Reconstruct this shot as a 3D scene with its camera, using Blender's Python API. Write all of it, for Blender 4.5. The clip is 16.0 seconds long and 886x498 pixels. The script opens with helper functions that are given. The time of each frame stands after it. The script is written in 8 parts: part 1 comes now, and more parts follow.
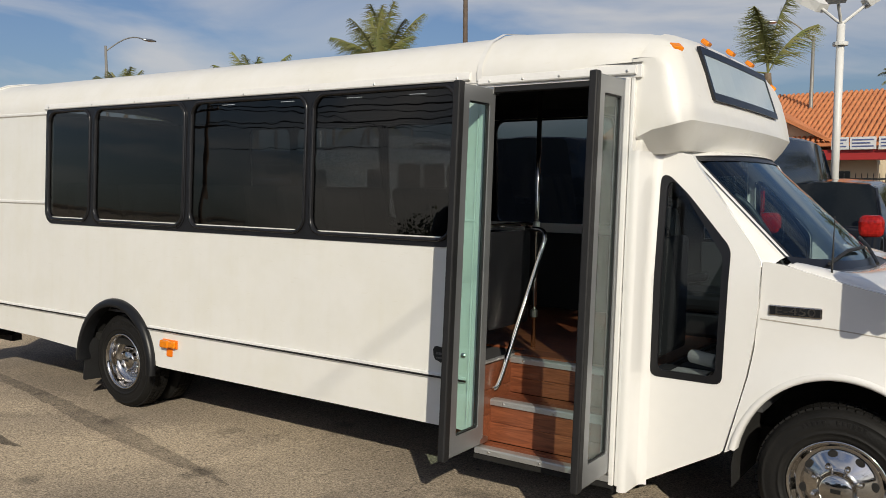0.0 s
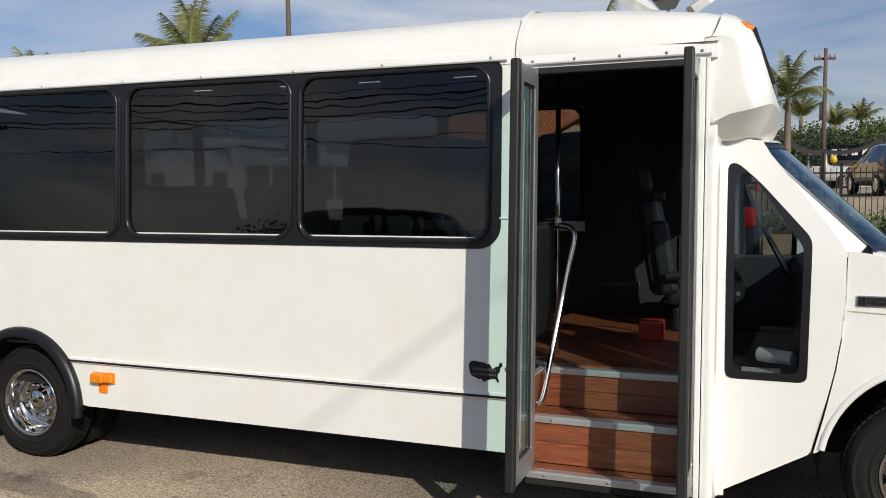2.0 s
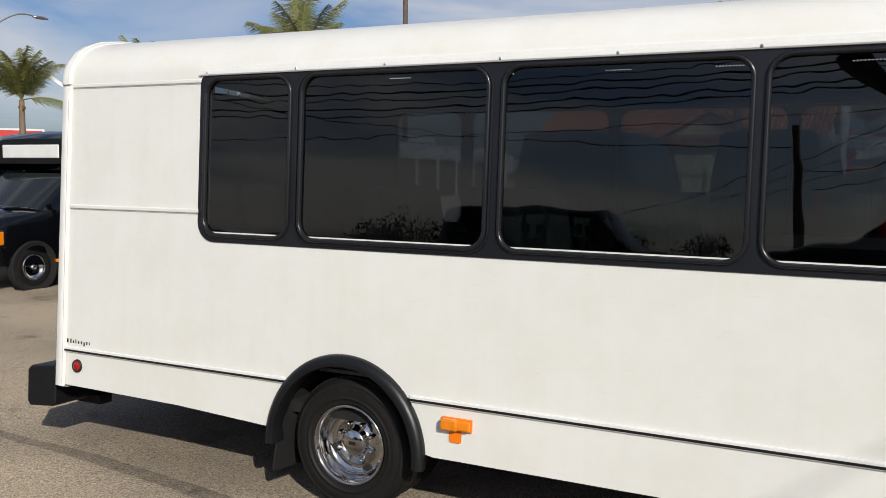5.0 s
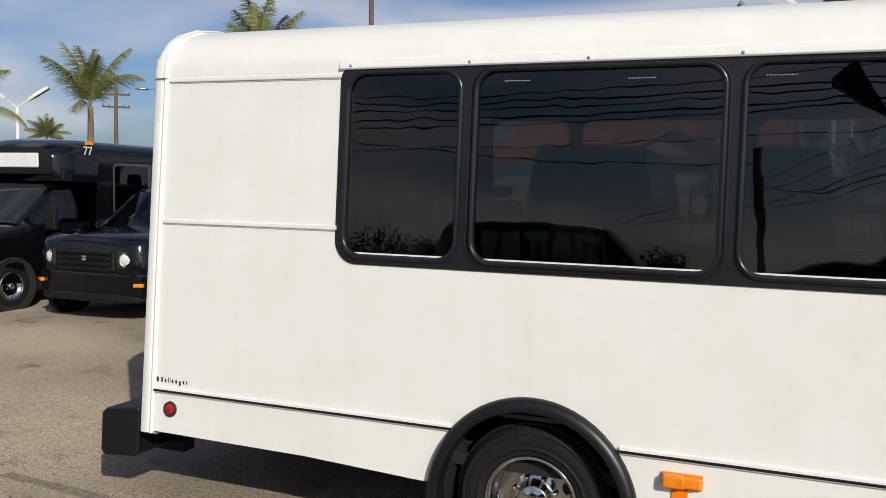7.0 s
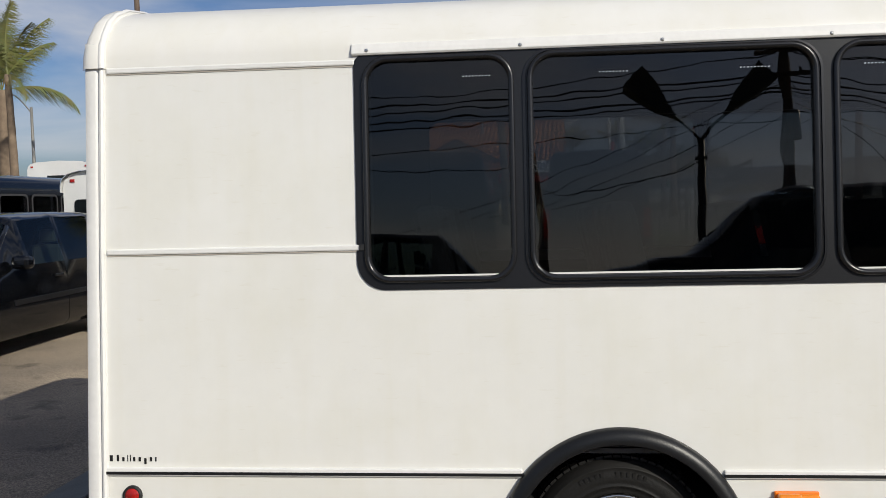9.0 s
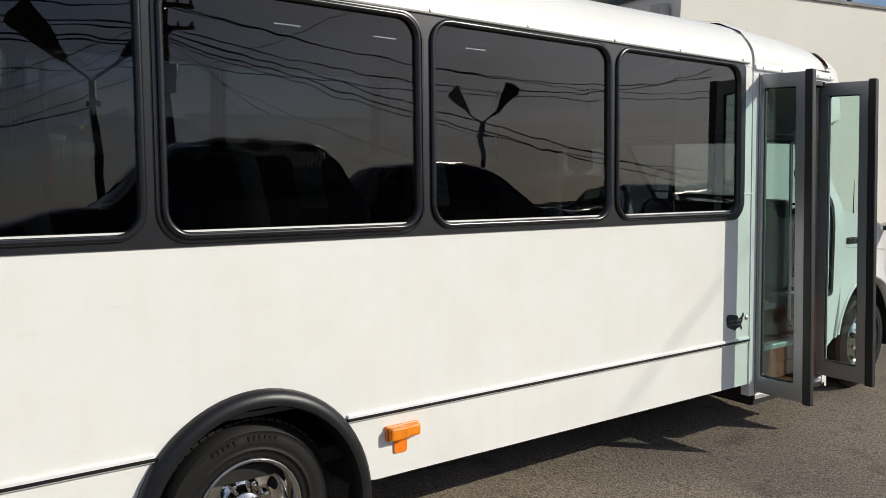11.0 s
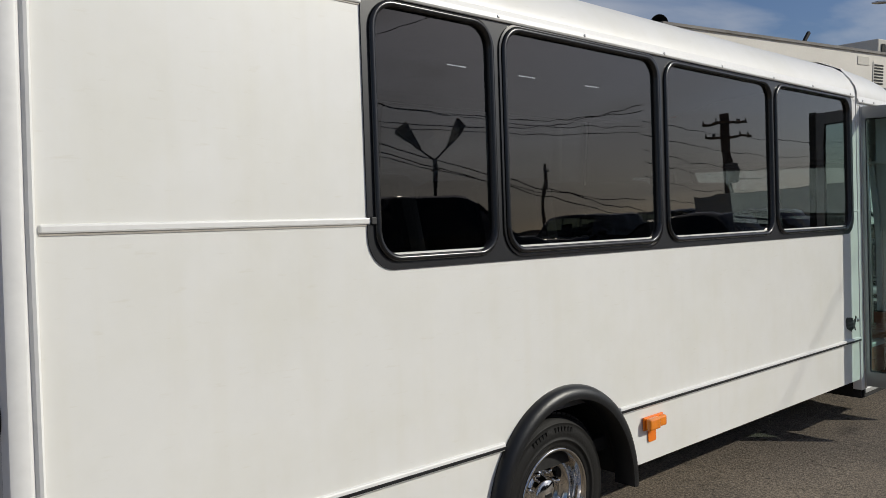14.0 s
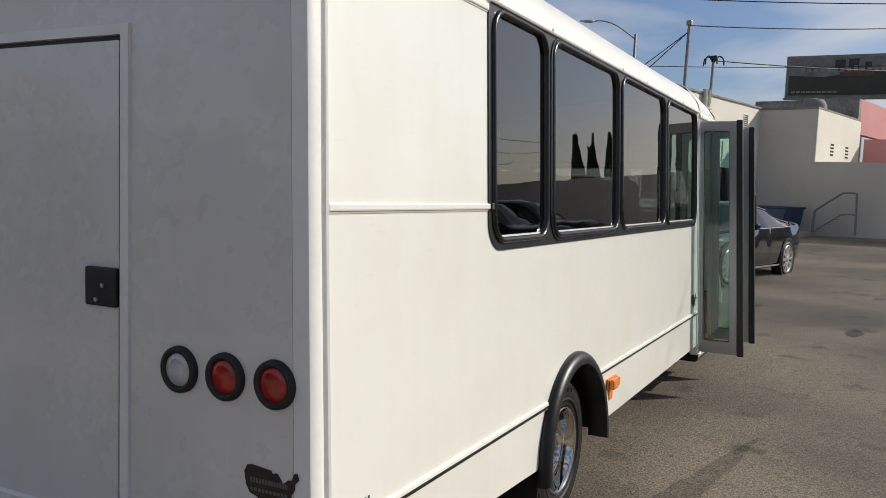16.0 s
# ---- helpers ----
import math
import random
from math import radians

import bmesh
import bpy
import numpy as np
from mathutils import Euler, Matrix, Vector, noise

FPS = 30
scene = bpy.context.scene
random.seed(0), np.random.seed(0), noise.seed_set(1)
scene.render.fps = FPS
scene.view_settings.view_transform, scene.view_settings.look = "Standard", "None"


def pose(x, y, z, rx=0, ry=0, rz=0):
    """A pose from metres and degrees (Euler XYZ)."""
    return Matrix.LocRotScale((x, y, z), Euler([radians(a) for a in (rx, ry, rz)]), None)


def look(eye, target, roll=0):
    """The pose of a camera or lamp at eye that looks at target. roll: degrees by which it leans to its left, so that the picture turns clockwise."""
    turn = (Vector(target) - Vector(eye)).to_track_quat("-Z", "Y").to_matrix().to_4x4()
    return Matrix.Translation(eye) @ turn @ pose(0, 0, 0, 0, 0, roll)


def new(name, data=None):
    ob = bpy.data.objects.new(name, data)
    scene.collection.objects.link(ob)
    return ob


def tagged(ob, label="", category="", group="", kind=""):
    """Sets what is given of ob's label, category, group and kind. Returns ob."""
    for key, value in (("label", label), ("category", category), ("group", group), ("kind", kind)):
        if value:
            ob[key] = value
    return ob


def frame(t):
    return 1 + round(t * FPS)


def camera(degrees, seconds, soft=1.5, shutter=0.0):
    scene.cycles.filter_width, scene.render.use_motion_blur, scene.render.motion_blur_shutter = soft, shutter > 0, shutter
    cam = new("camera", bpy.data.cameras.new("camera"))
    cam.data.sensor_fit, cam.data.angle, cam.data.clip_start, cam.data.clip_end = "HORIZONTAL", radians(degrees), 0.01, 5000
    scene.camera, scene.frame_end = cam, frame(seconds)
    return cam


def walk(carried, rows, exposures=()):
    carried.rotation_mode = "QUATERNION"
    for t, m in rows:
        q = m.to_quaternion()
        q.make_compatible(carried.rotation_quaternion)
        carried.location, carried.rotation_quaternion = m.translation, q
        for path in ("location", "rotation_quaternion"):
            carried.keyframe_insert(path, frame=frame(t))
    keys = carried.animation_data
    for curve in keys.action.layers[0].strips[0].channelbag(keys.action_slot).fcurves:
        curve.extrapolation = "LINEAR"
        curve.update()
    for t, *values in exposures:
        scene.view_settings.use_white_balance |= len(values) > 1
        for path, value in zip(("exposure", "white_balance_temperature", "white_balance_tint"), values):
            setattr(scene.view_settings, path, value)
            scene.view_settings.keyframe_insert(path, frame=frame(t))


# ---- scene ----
cam = camera(56.0, 16.0, soft=0.8)
PATH = [
    (0, (8.085, -3.938, 1.858), (6.952, -2.298, 1.688), 0.2),
    (0.5, (7.745, -3.95, 1.835), (6.648, -2.284, 1.699), 1.2),
    (1, (7.393, -3.939, 1.852), (6.355, -2.236, 1.709), -0.1),
    (1.5, (7.05, -4.025, 1.829), (6.237, -2.205, 1.666), -1.0),
    (2, (6.721, -4.021, 1.812), (5.999, -2.163, 1.647), -0.7),
    (2.5, (6.378, -3.948, 1.811), (5.695, -2.078, 1.628), -0.7),
    (3, (6.053, -3.932, 1.841), (5.362, -2.061, 1.682), 1.1),
    (3.5, (5.72, -3.916, 1.909), (4.956, -2.077, 1.721), -0.4),
    (4, (5.337, -3.801, 1.845), (4.504, -1.989, 1.697), -0.7),
    (4.5, (4.986, -3.753, 1.845), (4.119, -1.954, 1.744), 1.0),
    (5, (4.618, -3.756, 1.871), (3.743, -1.966, 1.691), 0.6),
    (5.2, (4.453, -3.779, 1.87), (3.55, -2.004, 1.687), 0.1),
    (7.3, (2.989, -3.619, 1.832), (2.264, -1.76, 1.701), 1.2),
    (7.5, (2.841, -3.591, 1.834), (2.109, -1.734, 1.711), 1.0),
    (8, (2.432, -3.578, 1.815), (1.855, -1.669, 1.674), 1.0),
    (8.5, (2.091, -3.523, 1.812), (1.644, -1.579, 1.665), 0.5),
    (9, (1.821, -3.355, 1.808), (1.63, -1.368, 1.699), -1.5),
    (9.5, (1.54, -3.256, 1.79), (1.963, -1.302, 1.725), -1.0),
    (10, (1.264, -3.175, 1.856), (2.071, -1.351, 1.707), 0.4),
    (12.5, (0.184, -2.569, 1.726), (1.674, -1.251, 1.524), -0.3),
    (13, (-0.144, -2.523, 1.714), (1.396, -1.262, 1.517), -0.5),
    (13.5, (-0.449, -2.439, 1.716), (0.937, -1.006, 1.566), -2.4),
    (14, (-0.666, -2.261, 1.742), (0.698, -0.805, 1.602), 0.3),
    (14.5, (-0.943, -2.068, 1.74), (0.641, -0.851, 1.64), 3.6),
    (15, (-1.336, -1.896, 1.738), (0.34, -0.816, 1.587), 1.5),
    (15.5, (-1.57, -1.592, 1.694), (0.162, -0.611, 1.505), 1.9),
    (16, (-1.856, -1.289, 1.713), (-0.081, -0.38, 1.558), 2.6),
]
walk(cam, [(t, look(eye, target, roll)) for t, eye, target, roll in PATH],
     exposures=[(0, -0.14, 7050, 10), (1, -0.06, 6800, 10), (2, 0.05, 6650, 10), (3.5, 0.05, 6600, 10), (4, -0.09, 6600, 10), (5, -0.03, 6550, 10), (7.5, 0.0, 6650, 10), (8, -0.09, 6700, 10), (9, -0.11, 6600, 10), (9.5, -0.11, 6450, 10), (10, 0.04, 6500, 10), (12.5, 0.1, 6600, 10), (13, 0.14, 6600, 10), (13.5, -0.07, 6500, 10), (14, -0.32, 6500, 10), (14.5, -0.13, 6500, 10), (15, -0.12, 6550, 10), (15.5, -0.11, 6650, 10), (16, 0.06, 6800, 10)])

# ---- world and sun ----
SUN_TO = Vector((0.61, -0.62, 0.49)).normalized()
sun_data = bpy.data.lights.new("sun", "SUN")
sun_data.energy, sun_data.angle, sun_data.color = 3.9, radians(0.53), (0.98, 0.945, 0.835)
sun = new("sun", sun_data)
sun.matrix_world = look((0, 0, 30), Vector((0, 0, 30)) - SUN_TO)

world = bpy.data.worlds.new("sky")
scene.world = world
world.use_nodes = True
wn, wl = world.node_tree.nodes, world.node_tree.links
wbg = wn["Background"]
wsky = wn.new("ShaderNodeTexSky")
wsky.sky_type, wsky.sun_disc = "NISHITA", False
wsky.sun_elevation = math.asin(SUN_TO.z)
wsky.sun_rotation = math.atan2(SUN_TO.x, SUN_TO.y)
wsky.air_density, wsky.dust_density, wsky.ozone_density = 1.0, 1.5, 3.5
wco = wn.new("ShaderNodeTexCoord")
wmap = wn.new("ShaderNodeMapping")
wmap.inputs["Scale"].default_value = (1.2, 1.8, 7.0)
wmap.inputs["Rotation"].default_value = (0.12, 0.1, 0.5)
wns = wn.new("ShaderNodeTexNoise")
wns.inputs["Scale"].default_value, wns.inputs["Detail"].default_value, wns.inputs["Distortion"].default_value = 1.6, 7, 0.6
wramp = wn.new("ShaderNodeValToRGB")
wramp.color_ramp.elements[0].position, wramp.color_ramp.elements[1].position = 0.42, 0.66
wramp.color_ramp.elements[1].color = (0.72, 0.72, 0.72, 1)
wmix = wn.new("ShaderNodeMixRGB")
wmix.inputs[2].default_value = (8.5, 8.7, 9.2, 1)
wl.new(wco.outputs["Generated"], wmap.inputs["Vector"])
wl.new(wmap.outputs["Vector"], wns.inputs["Vector"])
wl.new(wns.outputs["Fac"], wramp.inputs["Fac"])
wl.new(wramp.outputs["Color"], wmix.inputs[0])
wblue = wn.new("ShaderNodeMixRGB")
wblue.blend_type = "MULTIPLY"
wblue.inputs[0].default_value, wblue.inputs[2].default_value = 1.0, (0.88, 0.955, 1.14, 1)
wl.new(wsky.outputs["Color"], wblue.inputs[1])
wl.new(wblue.outputs["Color"], wmix.inputs[1])
wl.new(wmix.outputs["Color"], wbg.inputs["Color"])
wbg.inputs["Strength"].default_value = 0.076


# ---- materials ----
def material(name, base, rough=0.5, metal=0.0, vary=0.08, scale=3.0, fine=60.0, bump=0.0, bump_scale=None, coat=0.0, tint=None, spec=0.5):
    """A principled surface whose colour and gloss vary at a coarse and a fine scale (in repeats per metre)."""
    m = bpy.data.materials.new(name)
    m.use_nodes = True
    n, l = m.node_tree.nodes, m.node_tree.links
    b = n["Principled BSDF"]
    b.inputs["Roughness"].default_value, b.inputs["Metallic"].default_value = rough, metal
    b.inputs["Coat Weight"].default_value, b.inputs["Coat Roughness"].default_value = coat, 0.06
    b.inputs["Specular IOR Level"].default_value = spec
    co = n.new("ShaderNodeTexCoord")
    big, small = n.new("ShaderNodeTexNoise"), n.new("ShaderNodeTexNoise")
    big.inputs["Scale"].default_value, big.inputs["Detail"].default_value = scale, 4
    small.inputs["Scale"].default_value, small.inputs["Detail"].default_value = fine, 3
    add = n.new("ShaderNodeMath")
    add.operation = "MULTIPLY_ADD"
    add.inputs[1].default_value = 0.65
    half = n.new("ShaderNodeMath")
    half.operation = "MULTIPLY"
    half.inputs[1].default_value = 0.35
    l.new(co.outputs["Object"], big.inputs["Vector"])
    l.new(co.outputs["Object"], small.inputs["Vector"])
    l.new(small.outputs["Fac"], half.inputs[0])
    l.new(big.outputs["Fac"], add.inputs[0])
    l.new(half.outputs[0], add.inputs[2])
    ramp = n.new("ShaderNodeValToRGB")
    other = tint or tuple(c * (1 - 2.2 * vary) for c in base)
    ramp.color_ramp.elements[0].position, ramp.color_ramp.elements[1].position = 0.3, 0.68
    ramp.color_ramp.elements[0].color, ramp.color_ramp.elements[1].color = (*other, 1), (*base, 1)
    l.new(add.outputs[0], ramp.inputs["Fac"])
    l.new(ramp.outputs["Color"], b.inputs["Base Color"])
    mr = n.new("ShaderNodeMapRange")
    mr.inputs["To Min"].default_value, mr.inputs["To Max"].default_value = min(1, rough * 1.25 + 0.01), rough * 0.8
    l.new(add.outputs[0], mr.inputs["Value"])
    l.new(mr.outputs["Result"], b.inputs["Roughness"])
    if bump:
        bp, bn = n.new("ShaderNodeBump"), n.new("ShaderNodeTexNoise")
        bn.inputs["Scale"].default_value, bn.inputs["Detail"].default_value = bump_scale or fine, 4
        bp.inputs["Strength"].default_value, bp.inputs["Distance"].default_value = bump, 0.01
        l.new(co.outputs["Object"], bn.inputs["Vector"])
        l.new(bn.outputs["Fac"], bp.inputs["Height"])
        l.new(bp.outputs["Normal"], b.inputs["Normal"])
    return m


def glass(name, through_col, gloss_col=(1, 1, 1), ior=1.5, wave=0.0, graze=5.0):
    """A thin pane: Fresnel gloss over tinted see-through, with a faint waviness."""
    m = bpy.data.materials.new(name)
    m.use_nodes = True
    n, l = m.node_tree.nodes, m.node_tree.links
    n.remove(n["Principled BSDF"])
    mix, tr, gl, fr, pw, ma = (n.new(k) for k in ("ShaderNodeMixShader", "ShaderNodeBsdfTransparent", "ShaderNodeBsdfGlossy", "ShaderNodeLayerWeight", "ShaderNodeMath", "ShaderNodeMath"))
    f0 = ((ior - 1) / (ior + 1)) ** 2
    pw.operation, ma.operation = "POWER", "MULTIPLY_ADD"
    pw.inputs[1].default_value, ma.inputs[1].default_value, ma.inputs[2].default_value = graze, 1 - f0, f0
    l.new(fr.outputs["Facing"], pw.inputs[0])
    l.new(pw.outputs[0], ma.inputs[0])
    tr.inputs["Color"].default_value = (*through_col, 1)
    gl.inputs["Color"].default_value, gl.inputs["Roughness"].default_value = (*gloss_col, 1), 0.0
    fr.inputs["Blend"].default_value = 0.5
    if wave:
        co, ns, bp = n.new("ShaderNodeTexCoord"), n.new("ShaderNodeTexNoise"), n.new("ShaderNodeBump")
        ns.inputs["Scale"].default_value, ns.inputs["Detail"].default_value = 5.0, 1
        bp.inputs["Strength"].default_value, bp.inputs["Distance"].default_value = wave, 0.01
        l.new(co.outputs["Object"], ns.inputs["Vector"])
        l.new(ns.outputs["Fac"], bp.inputs["Height"])
        l.new(bp.outputs["Normal"], gl.inputs["Normal"])
    l.new(ma.outputs[0], mix.inputs["Fac"])
    l.new(tr.outputs["BSDF"], mix.inputs[1])
    l.new(gl.outputs["BSDF"], mix.inputs[2])
    l.new(mix.outputs["Shader"], n["Material Output"].inputs["Surface"])
    return m


def panel_material(name, base, rough, coat):
    """Aged white gelcoat: faint yellowed patches, run-off streaks, fine scuffs and a slightly wavy skin."""
    m = material(name, base, rough, vary=0.02, scale=1.3, fine=14, coat=coat)
    n, l = m.node_tree.nodes, m.node_tree.links
    b, co = n["Principled BSDF"], n.new("ShaderNodeTexCoord")
    col = b.inputs["Base Color"].links[0].from_socket

    def layer(col, scale, size, detail, lo, hi, tone):
        mp, ns, rp, mx = n.new("ShaderNodeMapping"), n.new("ShaderNodeTexNoise"), n.new("ShaderNodeValToRGB"), n.new("ShaderNodeMixRGB")
        mp.inputs["Scale"].default_value = scale
        ns.inputs["Scale"].default_value, ns.inputs["Detail"].default_value = size, detail
        rp.color_ramp.elements[0].position, rp.color_ramp.elements[1].position = lo, hi
        rp.color_ramp.elements[0].color, rp.color_ramp.elements[1].color = (*tone, 1), (1, 1, 1, 1)
        mx.blend_type = "MULTIPLY"
        mx.inputs[0].default_value = 1.0
        l.new(co.outputs["Object"], mp.inputs["Vector"])
        l.new(mp.outputs["Vector"], ns.inputs["Vector"])
        l.new(ns.outputs["Fac"], rp.inputs["Fac"])
        l.new(col, mx.inputs[1])
        l.new(rp.outputs["Color"], mx.inputs[2])
        return mx.outputs[0]

    col = layer(col, (1, 1, 1), 2.4, 5, 0.34, 0.56, (0.966, 0.962, 0.938))
    col = layer(col, (14, 14, 0.9), 1.0, 4, 0.30, 0.52, (0.988, 0.984, 0.972))
    col = layer(col, (6, 6, 30), 2.0, 6, 0.24, 0.36, (0.955, 0.945, 0.92))
    l.new(col, b.inputs["Base Color"])
    bp, ns = n.new("ShaderNodeBump"), n.new("ShaderNodeTexNoise")
    ns.inputs["Scale"].default_value, ns.inputs["Detail"].default_value = 2.2, 2
    bp.inputs["Strength"].default_value, bp.inputs["Distance"].default_value = 0.2, 0.02
    l.new(co.outputs["Object"], ns.inputs["Vector"])
    l.new(ns.outputs["Fac"], bp.inputs["Height"])
    l.new(bp.outputs["Normal"], b.inputs["Normal"])
    return m


WHITE = panel_material("white_gelcoat", (0.82, 0.81, 0.775), 0.3, 0.35)
ROOFW = panel_material("white_fibreglass", (0.82, 0.805, 0.77), 0.38, 0.2)
CABW = material("white_car_paint", (0.82, 0.81, 0.79), 0.2, vary=0.015, scale=1.5, fine=20, coat=0.8)
# the side panels' white, darkened so the rear's shade is in the colour
REAR_SHADE = panel_material("white_rear_shaded", (0.69, 0.68, 0.66), 0.26, 0.5)
SEAL = material("aged_sealant", (0.50, 0.46, 0.40), 0.6, vary=0.15, scale=6, fine=60)
TRIMW = material("white_moulding", (0.82, 0.81, 0.79), 0.35, vary=0.05, scale=4, fine=40)
BAND = material("satin_black_frame", (0.012, 0.012, 0.014), 0.32, vary=0.2, scale=5, fine=80, bump=0.02)
LIP = material("glossy_black_lip", (0.014, 0.014, 0.016), 0.22, vary=0.15, scale=5, fine=80)
STRIP = material("dull_grey_strip", (0.10, 0.10, 0.10), 0.4, metal=0.6, vary=0.1, scale=8, fine=90)
RUBBER = material("black_rubber", (0.016, 0.016, 0.017), 0.55, vary=0.2, scale=8, fine=120, bump=0.08)
TYRE = material("tyre_rubber", (0.009, 0.009, 0.009), 0.55, vary=0.25, scale=6, fine=90, bump=0.15, tint=(0.015, 0.014, 0.013), spec=0.25)
FLARE = material("black_plastic_flare", (0.010, 0.0105, 0.012), 0.36, vary=0.2, scale=9, fine=150, bump=0.08, spec=0.4)
CHROME = material("polished_steel", (0.66, 0.635, 0.60), 0.07, metal=1.0, vary=0.04, scale=9, fine=40)
MIRROR = material("dark_mirror_glass", (0.42, 0.45, 0.48), 0.03, metal=1.0, vary=0.02, scale=9, fine=40)
STEEL = material("brushed_steel", (0.62, 0.61, 0.59), 0.28, metal=1.0, vary=0.08, scale=8, fine=200)
ALU = material("aluminium_door_frame", (0.34, 0.35, 0.36), 0.38, metal=0.65, vary=0.06, scale=4, fine=150)
ALULIGHT = material("mill_aluminium", (0.66, 0.66, 0.65), 0.42, metal=0.75, vary=0.1, scale=7, fine=120, bump=0.05)
TINTED = glass("tinted_window_glass", (0.185, 0.198, 0.207), (0.95, 0.88, 0.79), 1.64, wave=0.05, graze=3.5)
CLEARBACK = bpy.data.materials.new("clear_inner_face")
CLEARBACK.use_nodes = True
cb = CLEARBACK.node_tree
cb.nodes.remove(cb.nodes["Principled BSDF"])
cb.links.new(cb.nodes.new("ShaderNodeBsdfTransparent").outputs[0], cb.nodes["Material Output"].inputs["Surface"])
PANE = glass("clear_door_glass", (0.80, 0.92, 0.89), (1, 1, 1), 1.5, wave=0.01)
CABGLASS = glass("cab_window_glass", (0.52, 0.56, 0.57), (1, 1, 1), 1.5)
SHIELD = glass("windshield_glass", (0.62, 0.74, 0.76), (0.85, 0.97, 1.0), 1.8)
AMBER = material("amber_lens", (0.95, 0.27, 0.01), 0.15, vary=0.12, scale=20, fine=200, coat=0.6)
ORANGE = material("amber_reflector", (0.95, 0.22, 0.01), 0.3, vary=0.05, scale=20, fine=300)
REDLENS = material("red_lens", (0.50, 0.016, 0.012), 0.16, vary=0.3, scale=25, fine=250, coat=0.3)
CLEARLENS = material("clear_lens", (0.55, 0.56, 0.56), 0.14, vary=0.15, scale=25, fine=200, coat=0.7)
SIGNW = material("sign_face", (0.52, 0.60, 0.61), 0.1, vary=0.03, scale=2, fine=30, coat=0.8)
DECAL = material("black_decal", (0.012, 0.012, 0.013), 0.35, vary=0.1, scale=10, fine=90)
DECALTXT = material("decal_lettering", (0.12, 0.12, 0.12), 0.4, vary=0.1, scale=10, fine=90)
INTDARK = material("charcoal_fabric", (0.042, 0.043, 0.047), 0.85, vary=0.2, scale=5, fine=200, bump=0.1)
INTWALL = material("dark_wall_trim", (0.055, 0.055, 0.058), 0.6, vary=0.1, scale=2, fine=80)
LEATHER = material("black_leather", (0.020, 0.021, 0.023), 0.42, vary=0.2, scale=8, fine=120, bump=0.12)
INTBLACK = material("black_inner_lining", (0.024, 0.024, 0.026), 0.7, vary=0.15, scale=3, fine=90)
VINYL = material("grey_vinyl", (0.05, 0.054, 0.058), 0.45, vary=0.1, scale=6, fine=120, bump=0.06)
STAIRGREY = material("dull_grey_trim", (0.075, 0.075, 0.08), 0.5, vary=0.15, scale=8, fine=80)
BELT = material("grey_seat_belt", (0.20, 0.20, 0.20), 0.7, vary=0.1, scale=10, fine=300)
REDBOX = material("red_plastic", (0.45, 0.02, 0.015), 0.35, vary=0.1, scale=6, fine=60)
UNDER = material("undercarriage", (0.015, 0.014, 0.013), 0.8, vary=0.3, scale=4, fine=40)


def wood_material():
    m = bpy.data.materials.new("cherry_wood_plank")
    m.use_nodes = True
    n, l = m.node_tree.nodes, m.node_tree.links
    b = n["Principled BSDF"]
    co, mp, ns, rp, oi, hs = (n.new(k) for k in ("ShaderNodeTexCoord", "ShaderNodeMapping", "ShaderNodeTexNoise", "ShaderNodeValToRGB", "ShaderNodeObjectInfo", "ShaderNodeHueSaturation"))
    mp.inputs["Scale"].default_value = (2.0, 16, 24)
    ns.inputs["Scale"].default_value, ns.inputs["Detail"].default_value, ns.inputs["Distortion"].default_value = 2.2, 7, 1.6
    rp.color_ramp.elements[0].position, rp.color_ramp.elements[1].position = 0.3, 0.7
    rp.color_ramp.elements[0].color, rp.color_ramp.elements[1].color = (0.132, 0.038, 0.017, 1), (0.27, 0.086, 0.039, 1)
    ad = n.new("ShaderNodeVectorMath")
    l.new(co.outputs["Object"], ad.inputs[0])
    l.new(oi.outputs["Random"], ad.inputs[1])
    l.new(ad.outputs[0], mp.inputs["Vector"])
    l.new(mp.outputs["Vector"], ns.inputs["Vector"])
    l.new(ns.outputs["Fac"], rp.inputs["Fac"])
    mr = n.new("ShaderNodeMapRange")
    mr.inputs["To Min"].default_value, mr.inputs["To Max"].default_value = 0.8, 1.2
    l.new(oi.outputs["Random"], mr.inputs["Value"])
    l.new(mr.outputs["Result"], hs.inputs["Value"])
    l.new(rp.outputs["Color"], hs.inputs["Color"])
    l.new(hs.outputs["Color"], b.inputs["Base Color"])
    b.inputs["Roughness"].default_value, b.inputs["Coat Weight"].default_value = 0.38, 0.25
    return m


WOOD = wood_material()


